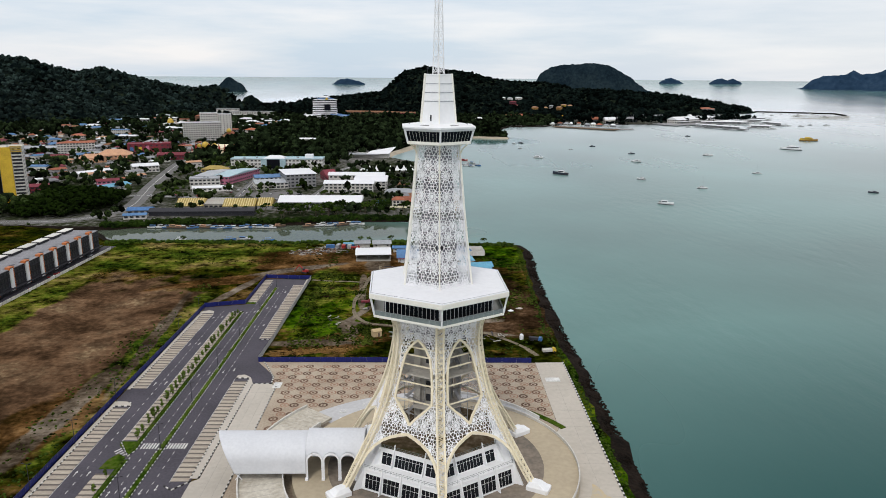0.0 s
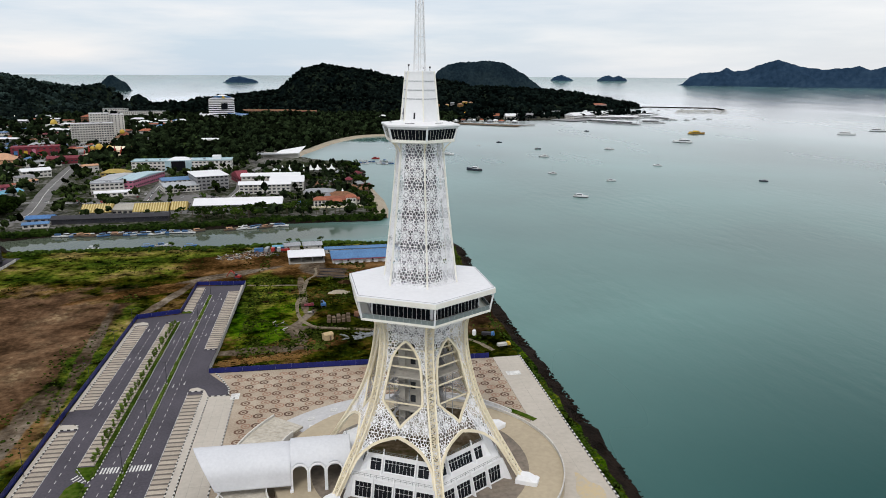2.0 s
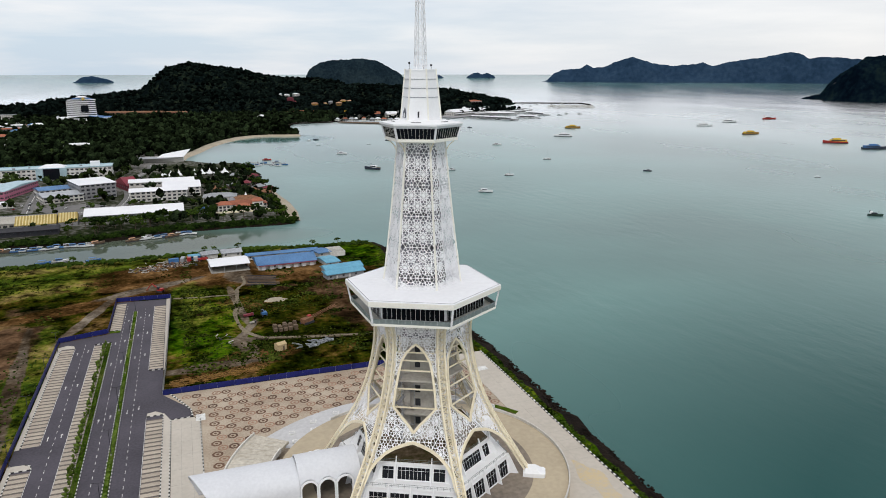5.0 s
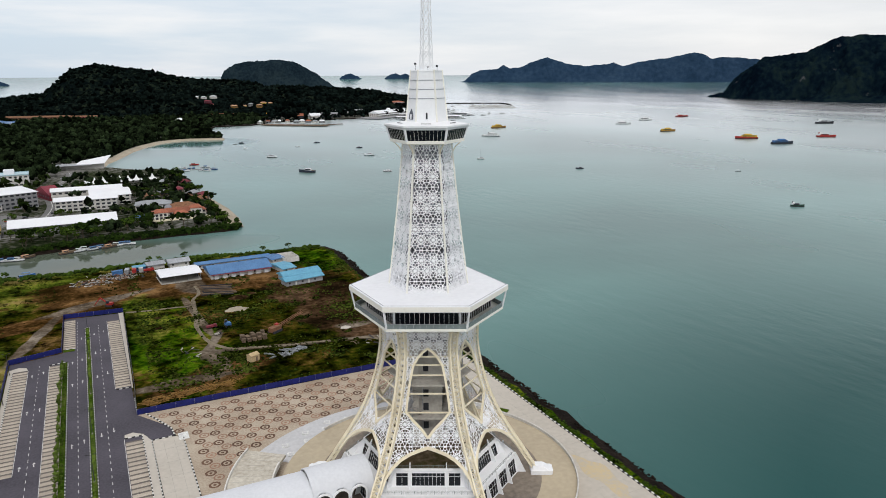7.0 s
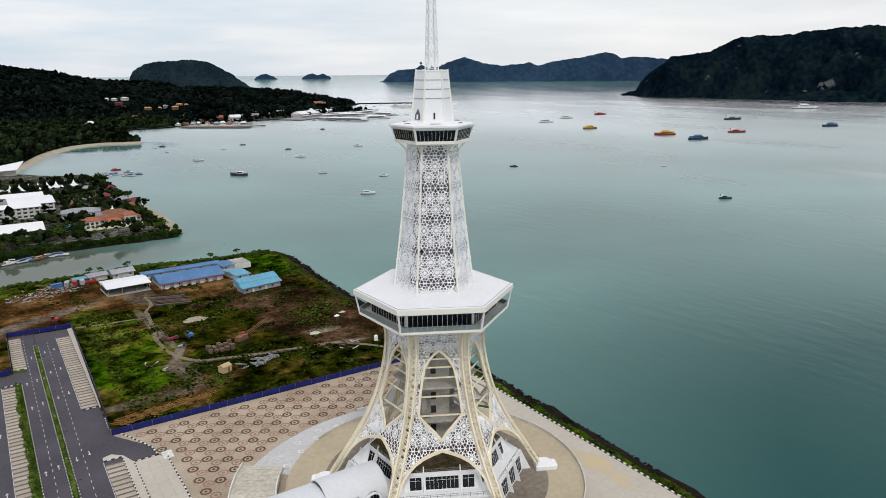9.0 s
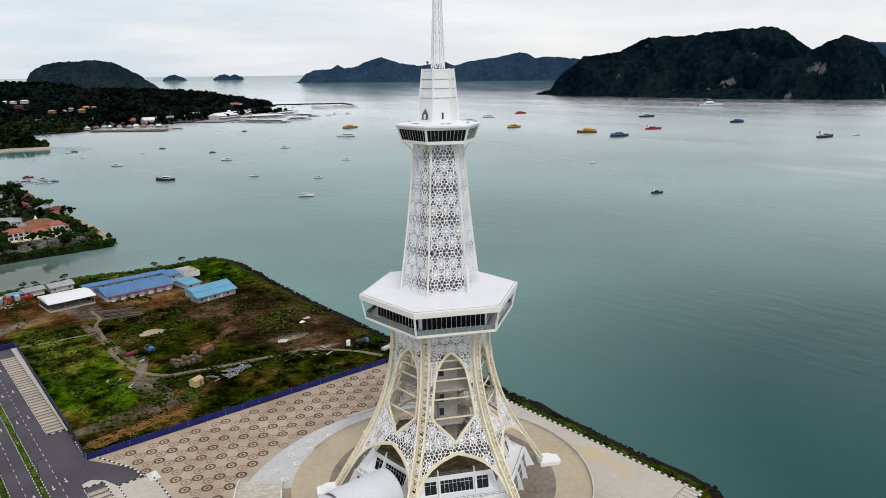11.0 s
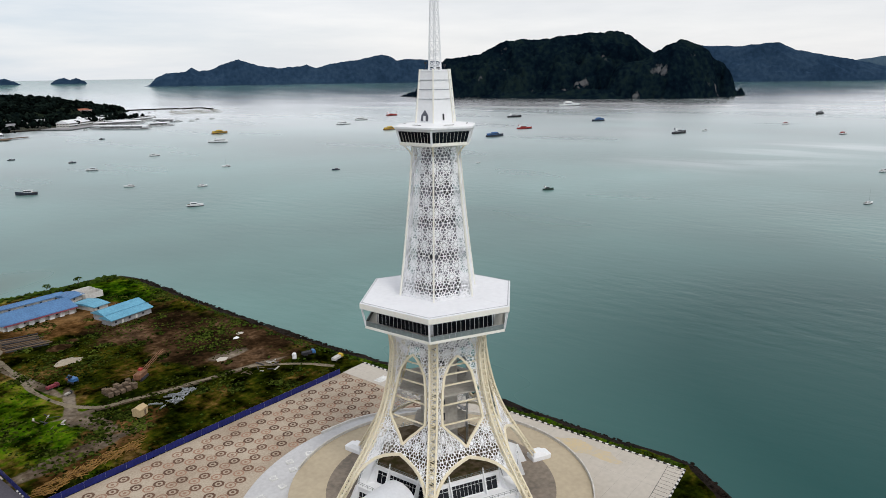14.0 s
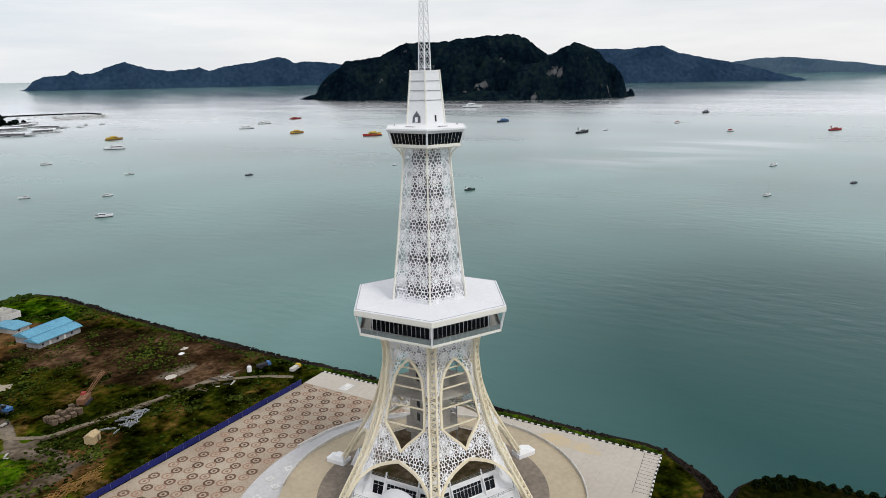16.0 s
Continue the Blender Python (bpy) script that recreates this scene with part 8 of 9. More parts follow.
wood((-1000, 600, -290, 1900), 10.5, lambda x, y: x < -295 - max(0, (y - 900) * 0.05) and x > -330 - (y - 500) * 0.85 and noise.noise((x * 0.02, y * 0.02, 5)) > -0.08, 2.6, 4.8)
wood((-1500, 1250, -350, 2000), 11, lambda x, y: noise.noise((x * 0.008, y * 0.008, 9)) > -0.25 and y > 1350, 3.5, 6.5)
wood((-150, 606, 26, 940), 7.5, lambda x, y: inside_poly(x, y, [(-150, 592), (-64, 604), (14, 606), (17, 690), (15, 800), (16, 905), (-8, 960), (-100, 960), (-150, 640)]) and noise.noise((x * 0.03, y * 0.03, 2)) > (-0.4 if x > -62 else 0.0), 2.0, 3.8)
obj("forest", forest, M_CANOPY, label="dense tropical woodland of mixed green crowns", category="woodland", kind="stuff")
forest = Geo()
wood((-720, 1990, -240, 2620), 13, lambda x, y: True, 5, 9)
wood((330, 1790, 900, 2000), 10, lambda x, y: y > 1845 + max(0, (x - 640) * 0.4), 4, 7)
wood((290, 1742, 500, 1800), 9, lambda x, y: noise.noise((x * 0.05, y * 0.05, 6)) > -0.1, 2.5, 4.5)
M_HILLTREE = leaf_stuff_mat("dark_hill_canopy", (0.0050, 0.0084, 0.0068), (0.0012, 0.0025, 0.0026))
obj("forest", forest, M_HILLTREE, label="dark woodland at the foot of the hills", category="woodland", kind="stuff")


def round_bush(seed):
    r = random.Random(seed)
    t = thing("clipped_bush", (0, 0, -60), 0, "dark round clipped bush in a row on the islet", "bush", "bushes on the islet")
    part("stem", Geo().tube((0, 0, 0), (0, 0, 0.9), 0.12, 0.08, n=6), M_TRUNK, t)
    c = Geo()
    for q in range(46):
        u, a = r.uniform(-0.7, 1), r.uniform(0, 6.28)
        k = math.sqrt(1 - u * u) * 1.05
        c.blob((k * math.cos(a), k * math.sin(a), 1.5 + u * 1.05), r.uniform(0.28, 0.5), r, 0.85, 0.45)
    part("foliage", c, M_BUSH, t)
    return t


bushes = [round_bush(71), round_bush(72)]
for i, (x, y) in enumerate([(53.6, 116.6), (56.6, 114.2), (59.4, 111.0), (60.4, 107.3), (60.9, 103.8), (61.2, 100.3), (61.5, 96.9), (61.9, 93.5), (62.2, 90.1), (62.4, 86.7), (62.5, 83.2), (62.5, 79.8), (57.5, 108.5), (54.5, 111.5)]):
    m = pose(x, y, 0, 0, 0, 47 * i) @ Matrix.Scale(0.92 + 0.05 * (i % 4), 4)
    if i < 2:
        bushes[i].matrix_world = m
    else:
        copy_thing(bushes[i % 2], m)
bank = Geo()
for i in range(1700):
    x = rngt.uniform(-262, 27)
    y = np.interp(x, [-262, -213, -130, -64, 22, 27], [558, 575, 577, 594, 595, 606]) - 3.5 + abs(rngt.gauss(0, 4.5))
    if free(x, y, -2):
        bank.blob((x, y, rngt.uniform(-1.3, 2.4)), rngt.uniform(0.9, 2.3), rngt, 0.8, 0.45)
for i in range(420):
    y = rngt.uniform(606, 950)
    x = np.interp(y, [606, 690, 725, 800, 900, 950], [19, 21, 20, 16, 19, 6]) - abs(rngt.gauss(0, 3.5)) + 1
    bank.blob((x, y, rngt.uniform(0.6, 2.6)), rngt.uniform(0.9, 2.2), rngt, 0.8, 0.45)
obj("bank_shrubs", bank, M_LEAFD, label="dark mangrove shrubs on the river bank", category="shrubs", kind="stuff")

shore_growth = Geo()


def fringe(line, count, lo, hi):
    """Low growth that closes the foot of the woods along a shore."""
    seg = [math.hypot(b[0] - a[0], b[1] - a[1]) for a, b in zip(line, line[1:])]
    for (a, b), L in zip(zip(line, line[1:]), seg):
        for _ in range(int(count * L / sum(seg))):
            k = rngt.random()
            r = rngt.uniform(lo, hi)
            shore_growth.blob((a[0] + (b[0] - a[0]) * k + rngt.uniform(-2, 1), a[1] + (b[1] - a[1]) * k + rngt.uniform(-1, 3), 0.4 + rngt.uniform(0.3, 1.6) * r), r, rngt, 0.9, 0.4)


fringe([(-68, 1104), (-51, 1160), (-27, 1253), (0, 1324), (28, 1380), (60, 1406), (98, 1415), (128, 1404), (151, 1401)], 420, 1.6, 3.8)
fringe([(151, 1401), (152, 1418), (144, 1470), (146, 1562), (167, 1664), (187, 1719), (222, 1726), (272, 1731), (318, 1782)], 330, 2.2, 4.6)
obj("bank_shrubs", shore_growth, M_CANOPY, label="dark low growth at the foot of the woods", category="shrubs", kind="stuff")

trees_w = Geo()
forest = trees_w
wood((-290, 615, -120, 960), 8.5, lambda x, y: noise.noise((x * 0.03, y * 0.03, 7)) > 0.0, 1.8, 4.0)
wood((-330, 560, -255, 720), 8, lambda x, y: noise.noise((x * 0.03, y * 0.03, 4)) > 0.1, 2, 4)
wood((-640, 560, -330, 640), 9, lambda x, y: True, 3, 5.5)
wood((-760, 640, -286, 1260), 9.5, lambda x, y: x > -330 - (y - 500) * 0.8 and noise.noise((x * 0.025, y * 0.025, 12)) > -0.05, 2.0, 4.2)
wood((-310, 960, -180, 1240), 9.0, lambda x, y: noise.noise((x * 0.03, y * 0.03, 14)) > 0.0, 2.6, 4.8)
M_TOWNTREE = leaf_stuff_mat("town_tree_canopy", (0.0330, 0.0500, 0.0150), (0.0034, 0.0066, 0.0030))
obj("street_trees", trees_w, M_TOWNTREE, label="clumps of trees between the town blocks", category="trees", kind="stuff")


# houses on the slope of the headland
slope = np.array([v.co for v in bpy.data.objects["hill_headland"].data.vertices])
LODGES = []
for x, y, w, d, h, rz, wall, roof, label in (
        (230, 2230, 8, 7, 3, 4, M_PLASTER, M_ROOFW, "white house with a white roof high on the wooded slope"), (249, 2234, 16, 8, 3, 2, M_PLASTER, M_ROOFW, "white row with a white roof high on the wooded slope"), (277, 2236, 20, 8, 3, 3, M_PLASTER, M_ROOFW, "white row with a white roof high on the wooded slope"),
        (256, 2208, 20, 9, 3, 0, M_MAROON, M_MAROON, "maroon house on the wooded slope"), (266, 2196, 9, 8, 4, -6, M_ORANGE, M_MAROON, "ochre house with a maroon roof on the wooded slope"),
        (304, 2072, 18, 9, 4, 10, M_OCHRE, M_ORANGE, "ochre house with an orange roof on the wooded slope"), (340, 2098, 9, 8, 4, -8, M_YELLOW, M_ORANGE, "yellow house with an orange roof on the wooded slope"), (357, 2104, 14, 8, 4, 5, M_GREYWALL, M_GREYROOF, "grey house on the wooded slope"),
        (376, 2080, 16, 9, 4, 8, M_OCHRE, M_ORANGE, "ochre house with an orange roof on the wooded slope"), (397, 2118, 17, 9, 4, -4, M_YELLOW, M_ORANGE, "yellow house on the wooded slope"), (411, 2098, 10, 8, 4, 6, M_OCHRE, M_ORANGE, "ochre house with an orange roof on the wooded slope")):
    near = slope[np.hypot(slope[:, 0] - x, slope[:, 1] - y) < w * 0.6]
    top = float(near[:, 2].max()) if len(near) else 20.0
    LODGES.append((x, y, w))
    building("hillside_house", (x, y), (w, d, h + 4), rz, wall, roof, "hip", label, 2, max(2, int(w / 4)), 2, rise=2.2, z=top - 6.0, category="house", group="houses on the headland", rows=True)
villa = thing("round_pavilion", (124, 1780, 0.4), 0, "white round pavilion roof rising from the woods", "pavilion")
part("wall", Geo().tube((0, 0, 0), (0, 0, 12), 9, 9, n=16), M_PLASTER, villa)
part("roof", Geo().loft([[(r * math.cos(q), r * math.sin(q), z) for q in [2 * math.pi * i / 16 for i in range(16)]] for r, z in ((11, 12.0), (11.4, 12.6), (8.5, 15.0), (4.5, 16.6), (0.3, 17.2))]), M_ROOFW, villa)


def hill_trees(source, share_of, lo, hi, label, material, front):
    """Tree crowns over a wooded height, set on the points of its surface."""
    r = random.Random(len(source.data.vertices))
    g = Geo()
    for v in source.data.vertices:
        x, y, z = v.co
        if z > 3 and r.random() < share_of and front(x, y):
            g.blob((x + r.uniform(-6, 6), y + r.uniform(-6, 6), z + r.uniform(-1.5, 2.0)), r.uniform(lo, hi), r, r.uniform(0.7, 1.1), 0.4)
    obj("hill_trees", g, material, label=label, category="woodland", kind="stuff")


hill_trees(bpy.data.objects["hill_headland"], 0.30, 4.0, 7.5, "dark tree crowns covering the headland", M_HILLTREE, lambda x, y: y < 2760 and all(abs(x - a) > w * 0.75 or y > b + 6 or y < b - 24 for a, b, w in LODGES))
# Canopy colour carries a blue tint that imitates haze over the slope.
M_SLOPE = leaf_stuff_mat("slope_canopy_haze_tint", (0.0165, 0.0260, 0.0225), (0.0038, 0.0072, 0.0080))
hill_trees(bpy.data.objects["hill_town"], 0.30, 4.0, 7.5, "dark tree crowns covering the town hills", M_SLOPE, lambda x, y: y < 2300)


# ------------------------------------------------------------------ boats
def boat(kind, L, hull_mat, top_mat, label, name="boat"):
    """Hull with flared bow, cabin, windows, roof and, by kind, mast or upper deck."""
    t = thing(name, (0, 0, -100), 0, label, "boat", "moored boats")
    B = L * (0.26 if L < 25 else 0.19)
    H = L * 0.085 if L > 25 else L * 0.12
    prof = [(-0.5, 0.8), (-0.3, 1.0), (0.1, 1.0), (0.32, 0.75), (0.45, 0.35), (0.52, 0.03)]
    rings = []
    for x, w in prof:
        up = H * (1 + 0.55 * max(0, x + 0.05) * 1.6)
        rings.append([(x * L * 0.96, -w * B * 0.32, -0.35 * H), (x * L, -w * B / 2, up), (x * L, w * B / 2, up), (x * L * 0.96, w * B * 0.32, -0.35 * H)])
    part("hull", Geo().loft(rings), hull_mat, t)
    part("boot_stripe", Geo().loft([[(x * L * 0.985, -w * B * 0.43, -0.3 * H), (x * L * 1.004, -w * B * 0.475, 0.32 * H), (x * L * 1.004, w * B * 0.475, 0.32 * H), (x * L * 0.985, w * B * 0.43, -0.3 * H)] for x, w in prof]), M_CHAR, t, "dark waterline stripe")
    part("deck", Geo().box((-0.08 * L, 0, H + 0.03), (0.78 * L, B * 0.86, 0.06)), M_TIMBER if kind in ("cabin", "sail") else top_mat, t)
    hc = max(1.2, H * 0.9)
    if kind == "open":
        part("bench", Geo().box((-0.1 * L, 0, H * 0.9), (0.12 * L, B * 0.8, 0.15)), M_TIMBER, t)
        part("outboard", Geo().box((-0.52 * L, 0, H * 0.7), (0.06 * L, 0.4, 0.9)), M_CHAR, t)
        part("awning", Geo().box((-0.05 * L, 0, H + 1.5), (0.5 * L, B * 0.9, 0.1)), top_mat, t)
        for sx in (-0.28, 0.18):
            for sy in (-1, 1):
                part("stay", Geo().tube((sx * L, sy * B * 0.4, H), (sx * L, sy * B * 0.4, H + 1.5), 0.05, n=5), M_STEEL, t)
    else:
        c0, c1 = (-0.28, 0.14) if kind != "ferry" else (-0.44, 0.26)
        part("cabin", Geo().loft([[(c0 * L, -B * 0.38, H), (c1 * L, -B * 0.36, H), (c1 * L, B * 0.36, H), (c0 * L, B * 0.38, H)], [(c0 * L, -B * 0.36, H + hc), ((c1 - 0.06) * L, -B * 0.32, H + hc), ((c1 - 0.06) * L, B * 0.32, H + hc), (c0 * L, B * 0.36, H + hc)]]), top_mat, t)
        for s in (-1, 1):
            part("window_strip", Geo().box(((c0 + c1) / 2 * L, s * B * 0.375, H + hc * 0.6), ((c1 - c0) * L * 0.8, 0.06, hc * 0.5)), M_GLASSF, t)
        part("cabin_roof", Geo().box(((c0 + c1 - 0.05) / 2 * L, 0, H + hc + 0.06), ((c1 - c0) * L, B * 0.8, 0.12)), top_mat, t)
        if kind in ("ferry", "yacht"):
            part("bridge", Geo().loft([[(-0.2 * L, -B * 0.3, H + hc), (0.16 * L, -B * 0.3, H + hc), (0.16 * L, B * 0.3, H + hc), (-0.2 * L, B * 0.3, H + hc)], [(-0.2 * L, -B * 0.26, H + 1.8 * hc), (0.08 * L, -B * 0.26, H + 1.8 * hc), (0.08 * L, B * 0.26, H + 1.8 * hc), (-0.2 * L, B * 0.26, H + 1.8 * hc)]]), M_HULLW if kind == "yacht" else top_mat, t)
            part("bridge_window", Geo().box((0.13 * L, 0, H + 1.5 * hc), (0.04 * L, B * 0.5, hc * 0.3)), M_GLASSF, t)
            part("mast", Geo().tube((-0.05 * L, 0, H + 1.8 * hc), (-0.08 * L, 0, H + 2.9 * hc), 0.15, 0.08), M_HULLW, t)
        if kind == "sail":
            part("mast", Geo().tube((0.05 * L, 0, H), (0.03 * L, 0, H + 1.15 * L), 0.09, 0.05), M_STEEL, t)
            part("boom", Geo().tube((0.04 * L, 0, H + 1.6), (-0.38 * L, 0, H + 1.6), 0.07), M_STEEL, t)
        if kind == "ship":
            part("bridge", Geo().box((-0.3 * L, 0, H + hc * 1.3), (0.16 * L, B * 0.7, hc * 1.4)), M_HULLW, t)
            part("funnel", Geo().box((-0.38 * L, 0, H + hc * 1.9), (0.05 * L, B * 0.25, hc * 1.2)), top_mat, t)
            part("mast", Geo().tube((0.2 * L, 0, H), (0.2 * L, 0, H + 2.6 * hc), 0.14), M_STEEL, t)
    return t


FLEET = [
    ("cabin", 21, M_HULLD, M_HULLW, "dark-hulled motor cruiser with a white cabin at anchor", (166, 889)),
    ("cabin", 15, M_HULLW, M_HULLW, "white motor launch at anchor in the bay", (165, 1068), (301, 1024), (440, 1111), (232, 679), (1281, 551), (830, 190), (1516, 460)),
    ("sail", 11, M_HULLW, M_HULLW, "white sailing yacht with bare mast at anchor", (257, 847), (306, 779), (424, 903), (594, 172)),
    ("cabin", 10, M_HULLD, M_GREYROOF, "small dark fishing boat at anchor", (168, 1302), (287, 1245), (324, 1130), (484, 753), (536, 1469), (713, 100)),
    ("open", 7, M_HULLW, M_HULLW, "small white open boat at anchor", (239, 1195), (155, 1207), (154, 1291), (640, 640)),
    ("ferry", 34, M_HULLW, M_HULLW, "white passenger ferry with dark windows", (622, 1210), (1052, 1330), (1190, 1407)),
    ("ferry", 34, M_OCHRE, M_YELLOW, "bright yellow passenger ferry", (741, 1378), (993, 1125)),
    ("ferry", 40, M_RED, M_YELLOW, "yellow and red passenger ferry", (1001, 936)),
    ("ferry", 38, M_HULLD, M_BLUEP, "dark blue passenger ferry", (978, 843), (1434, 856)),
    ("ship", 34, M_RED, M_RED, "red workboat with white bridge", (1155, 888), (1366, 1461), (1427, 141)),
    ("ship", 42, M_CHAR, M_GREYROOF, "dark coastal supply ship", (1207, 574), (1935, 475), (1464, 1112)),
    ("cabin", 20, M_HULLW, M_RED, "white workboat with a red roof", (1336, 318), (1530, 463)),
    ("ship", 12, mat("dark_green_hull", (0.03, 0.07, 0.05), 0.5, big=0.3, fine=1.5), M_CHAR, "small dark green tugboat", (500, 450)),
    ("yacht", 70, M_HULLW, M_HULLW, "large white motor yacht before the island", (2042, 1263)),
]
rngb = random.Random(31)
for kind, L, hm, tm_, label, *spots in FLEET:
    b = boat(kind, L, hm, tm_, label)
    for i, (x, y) in enumerate(spots):
        rz = -24 + rngb.uniform(-14, 14) + (180 if rngb.random() < 0.35 else 0)
        if L == 70:
            rz = -42
        m = pose(x, y, SEA + 0.1, 0, 0, rz)
        if i == 0:
            b.matrix_world = m
        else:
            copy_thing(b, m)

# small craft moored on the river
river_kinds = [boat("open", 9, M_BLUEP, M_BLUEROOF, "blue wooden fishing boat moored at the river bank"), boat("cabin", 10, M_HULLW, M_BLUEROOF, "white river boat with a blue roof"), boat("open", 8, M_HULLW, M_HULLW, "white skiff moored at the river bank"), boat("cabin", 11, M_TIMBER, M_ORANGE, "brown timber boat moored at the river bank")]
seen = set()
for i in range(34):
    x = -222 + 5.0 * i + rngb.uniform(-1.5, 1.5)
    if -118 < x < -100 or x > -58:
        continue
    y = np.interp(x, [-222, -130, -64], [563, 565, 580]) + rngb.uniform(-4, 1)
    k = rngb.randrange(4)
    m = pose(x, y, SEA + 0.1, 0, 0, rngb.uniform(-30, 30))
    if k in seen:
        copy_thing(river_kinds[k], m)
    else:
        seen.add(k)
        river_kinds[k].matrix_world = m
for k, (x, y) in enumerate(((-150, 520), (-140, 522), (-186, 519), (-120, 517))):
    copy_thing(river_kinds[k % 3], pose(x, y, SEA + 0.1, 0, 0, rngb.uniform(-10, 10)))
for i, (x, y) in enumerate(((24, 980), (20, 964), (32, 972), (42, 995), (50, 968), (57, 962), (67, 970), (30, 1006), (61, 998))):
    copy_thing(river_kinds[(0, 2, 1)[i % 3]], pose(x, y, SEA + 0.1, 0, 0, rngb.uniform(-40, 40)))
launch = boat("cabin", 12, M_RED, M_RED, "red launch moored at the pontoons")
launch.matrix_world = pose(50, 1028, SEA + 0.1, 0, 0, -8)


# ------------------------------------------------------------------ jetties, ferry terminal and waterside resort
def jetty(a, b, w, label, deck=M_TIMBER):
    t = thing("jetty", (0, 0, 0), 0, label, "jetty", "jetties")
    part("deck", Geo().beam((*a, 0.2), (*b, 0.2), w, 1.3), deck, t)
    L = math.hypot(b[0] - a[0], b[1] - a[1])
    for i in range(max(2, int(L / 14))):
        k = (i + 0.5) / max(2, int(L / 14))
        part("pile", Geo().tube((a[0] + (b[0] - a[0]) * k, a[1] + (b[1] - a[1]) * k, -3), (a[0] + (b[0] - a[0]) * k, a[1] + (b[1] - a[1]) * k, 0.2), 0.5), M_CONC, t)
    return t


pontoon = thing("pontoon", (0, 0, 0), 0, "low grey floating pontoons with mooring posts off the resort", "pontoon")
for a, b, w in (((12, 990), (26, 992), 2.0), ((26, 992), (40, 981), 3.5), ((40, 981), (70, 981), 3.0), ((34, 984), (36, 1014), 2.2), ((52, 981), (56, 1004), 2.2), ((22, 968), (34, 984), 2.2)):
    part("deck", Geo().beam((*a, SEA + 0.35), (*b, SEA + 0.35), w, 0.7), M_GREYWALL, pontoon)
for x, y in ((26, 996), (38, 1012), (40, 978), (54, 1006), (62, 979), (70, 983), (22, 966)):
    part("post", Geo().tube((x, y, SEA - 2), (x, y, SEA + 6.5), 0.28), M_PLASTER, pontoon)
jetty((300, 1712), (425, 1612), 26, "broad timber deck built over the water")
jetty((400, 1630), (470, 1640), 8, "timber jetty in front of the resort")
for i in range(10):
    x, y = 302 + 15 * i + rngb.uniform(-3, 3), 1746 - 6.5 * i + rngb.uniform(-4, 9)
    building("resort_villa", (x, y), (rngb.uniform(7, 13), 9, rngb.uniform(4, 7)), -30 + rngb.uniform(-20, 20), (M_PLASTER, M_GREYWALL)[i % 2], (M_ROOFW, M_REDROOF, M_GREYROOF)[i % 3], "hip", "white waterside villa with a pitched roof", 1, 3, 1, rise=3.0, category="villa", group="resort villas")
for x, y, w, d, rz, mm in ((606, 1988, 92, 34, 5, M_GREYROOF), (520, 1880, 52, 20, 0, M_SLATE), (660, 1940, 44, 22, 20, M_SLATE), (365, 1935, 26, 20, -8, M_YELLOW), (260, 1990, 50, 20, -8, M_REDROOF), (215, 1960, 40, 20, 4, M_RUST), (470, 1862, 30, 16, 10, M_ROOFW), (430, 1868, 22, 14, -6, M_REDROOF), (800, 2010, 60, 20, 40, M_GREYROOF)):
    building("terminal_hall", (x, y), (w, d, 8), rz, M_PLASTER if mm in (M_ROOFW, M_GREYROOF) else M_CHAR, mm, "gable", "long low harbour hall with a pitched roof", 1, 12, 2, rise=6.0, rows=True, category="hall", group="harbour halls")
jetty((590, 1790), (800, 1935), 70, "broad concrete quay under the ferry terminal", M_GREYWALL)
term = building("ferry_terminal", (672, 1868), (112, 30, 9.5), 34.5, M_PLASTER, M_ROOFW, "gable", "white two-storey ferry terminal with a pitched white roof", 2, 22, 4, over=1.5, rise=7.0, win=(3.4, 2.2), rows=True, category="terminal", z=0.85)
part("gallery", Geo().box((-4, -17.5, 4.6), (104, 4.5, 0.6)).box((-4, -19.5, 5.4), (104, 0.2, 1.0)), M_WHITE, term, "white open gallery")
part("gable_tower", Geo().prism([(14, -3), (22, -3), (22, 5), (14, 5)], 9, 18).gable((18, 1, 18), (8, 8), 0, 3), M_WHITE, term, "white entrance tower with an arched gable")
wave = building("wave_hall", (742, 1916), (58, 32, 7), 34.5, M_PLASTER, M_GREYROOF, "flat", "white passenger hall under a swept wave roof", 2, 10, 3, rows=True, category="terminal", z=0.85)
part("wave_roof", Geo().loft([[(x, -18, 8 + 4 * math.sin(x / 58 * math.pi + 0.6) + x * 0.04), (x, 18, 10 + 4 * math.sin(x / 58 * math.pi + 0.6) + x * 0.04), (x, 18, 10.6 + 4 * math.sin(x / 58 * math.pi + 0.6) + x * 0.04), (x, -18, 8.6 + 4 * math.sin(x / 58 * math.pi + 0.6) + x * 0.04)] for x in [-31 + 3.1 * q for q in range(21)]]), M_ROOFW, wave, "curved white metal roof")
building("pink_block", (868, 2250), (64, 20, 20), 28, mat("pale_pink_plaster", (0.56, 0.43, 0.41), 0.8, (0.45, 0.34, 0.32), big=0.1, fine=0.9), M_REDROOF, "hip", "pale pink harbour block with a red roof", 4, 12, 3, rise=4, rows=True)
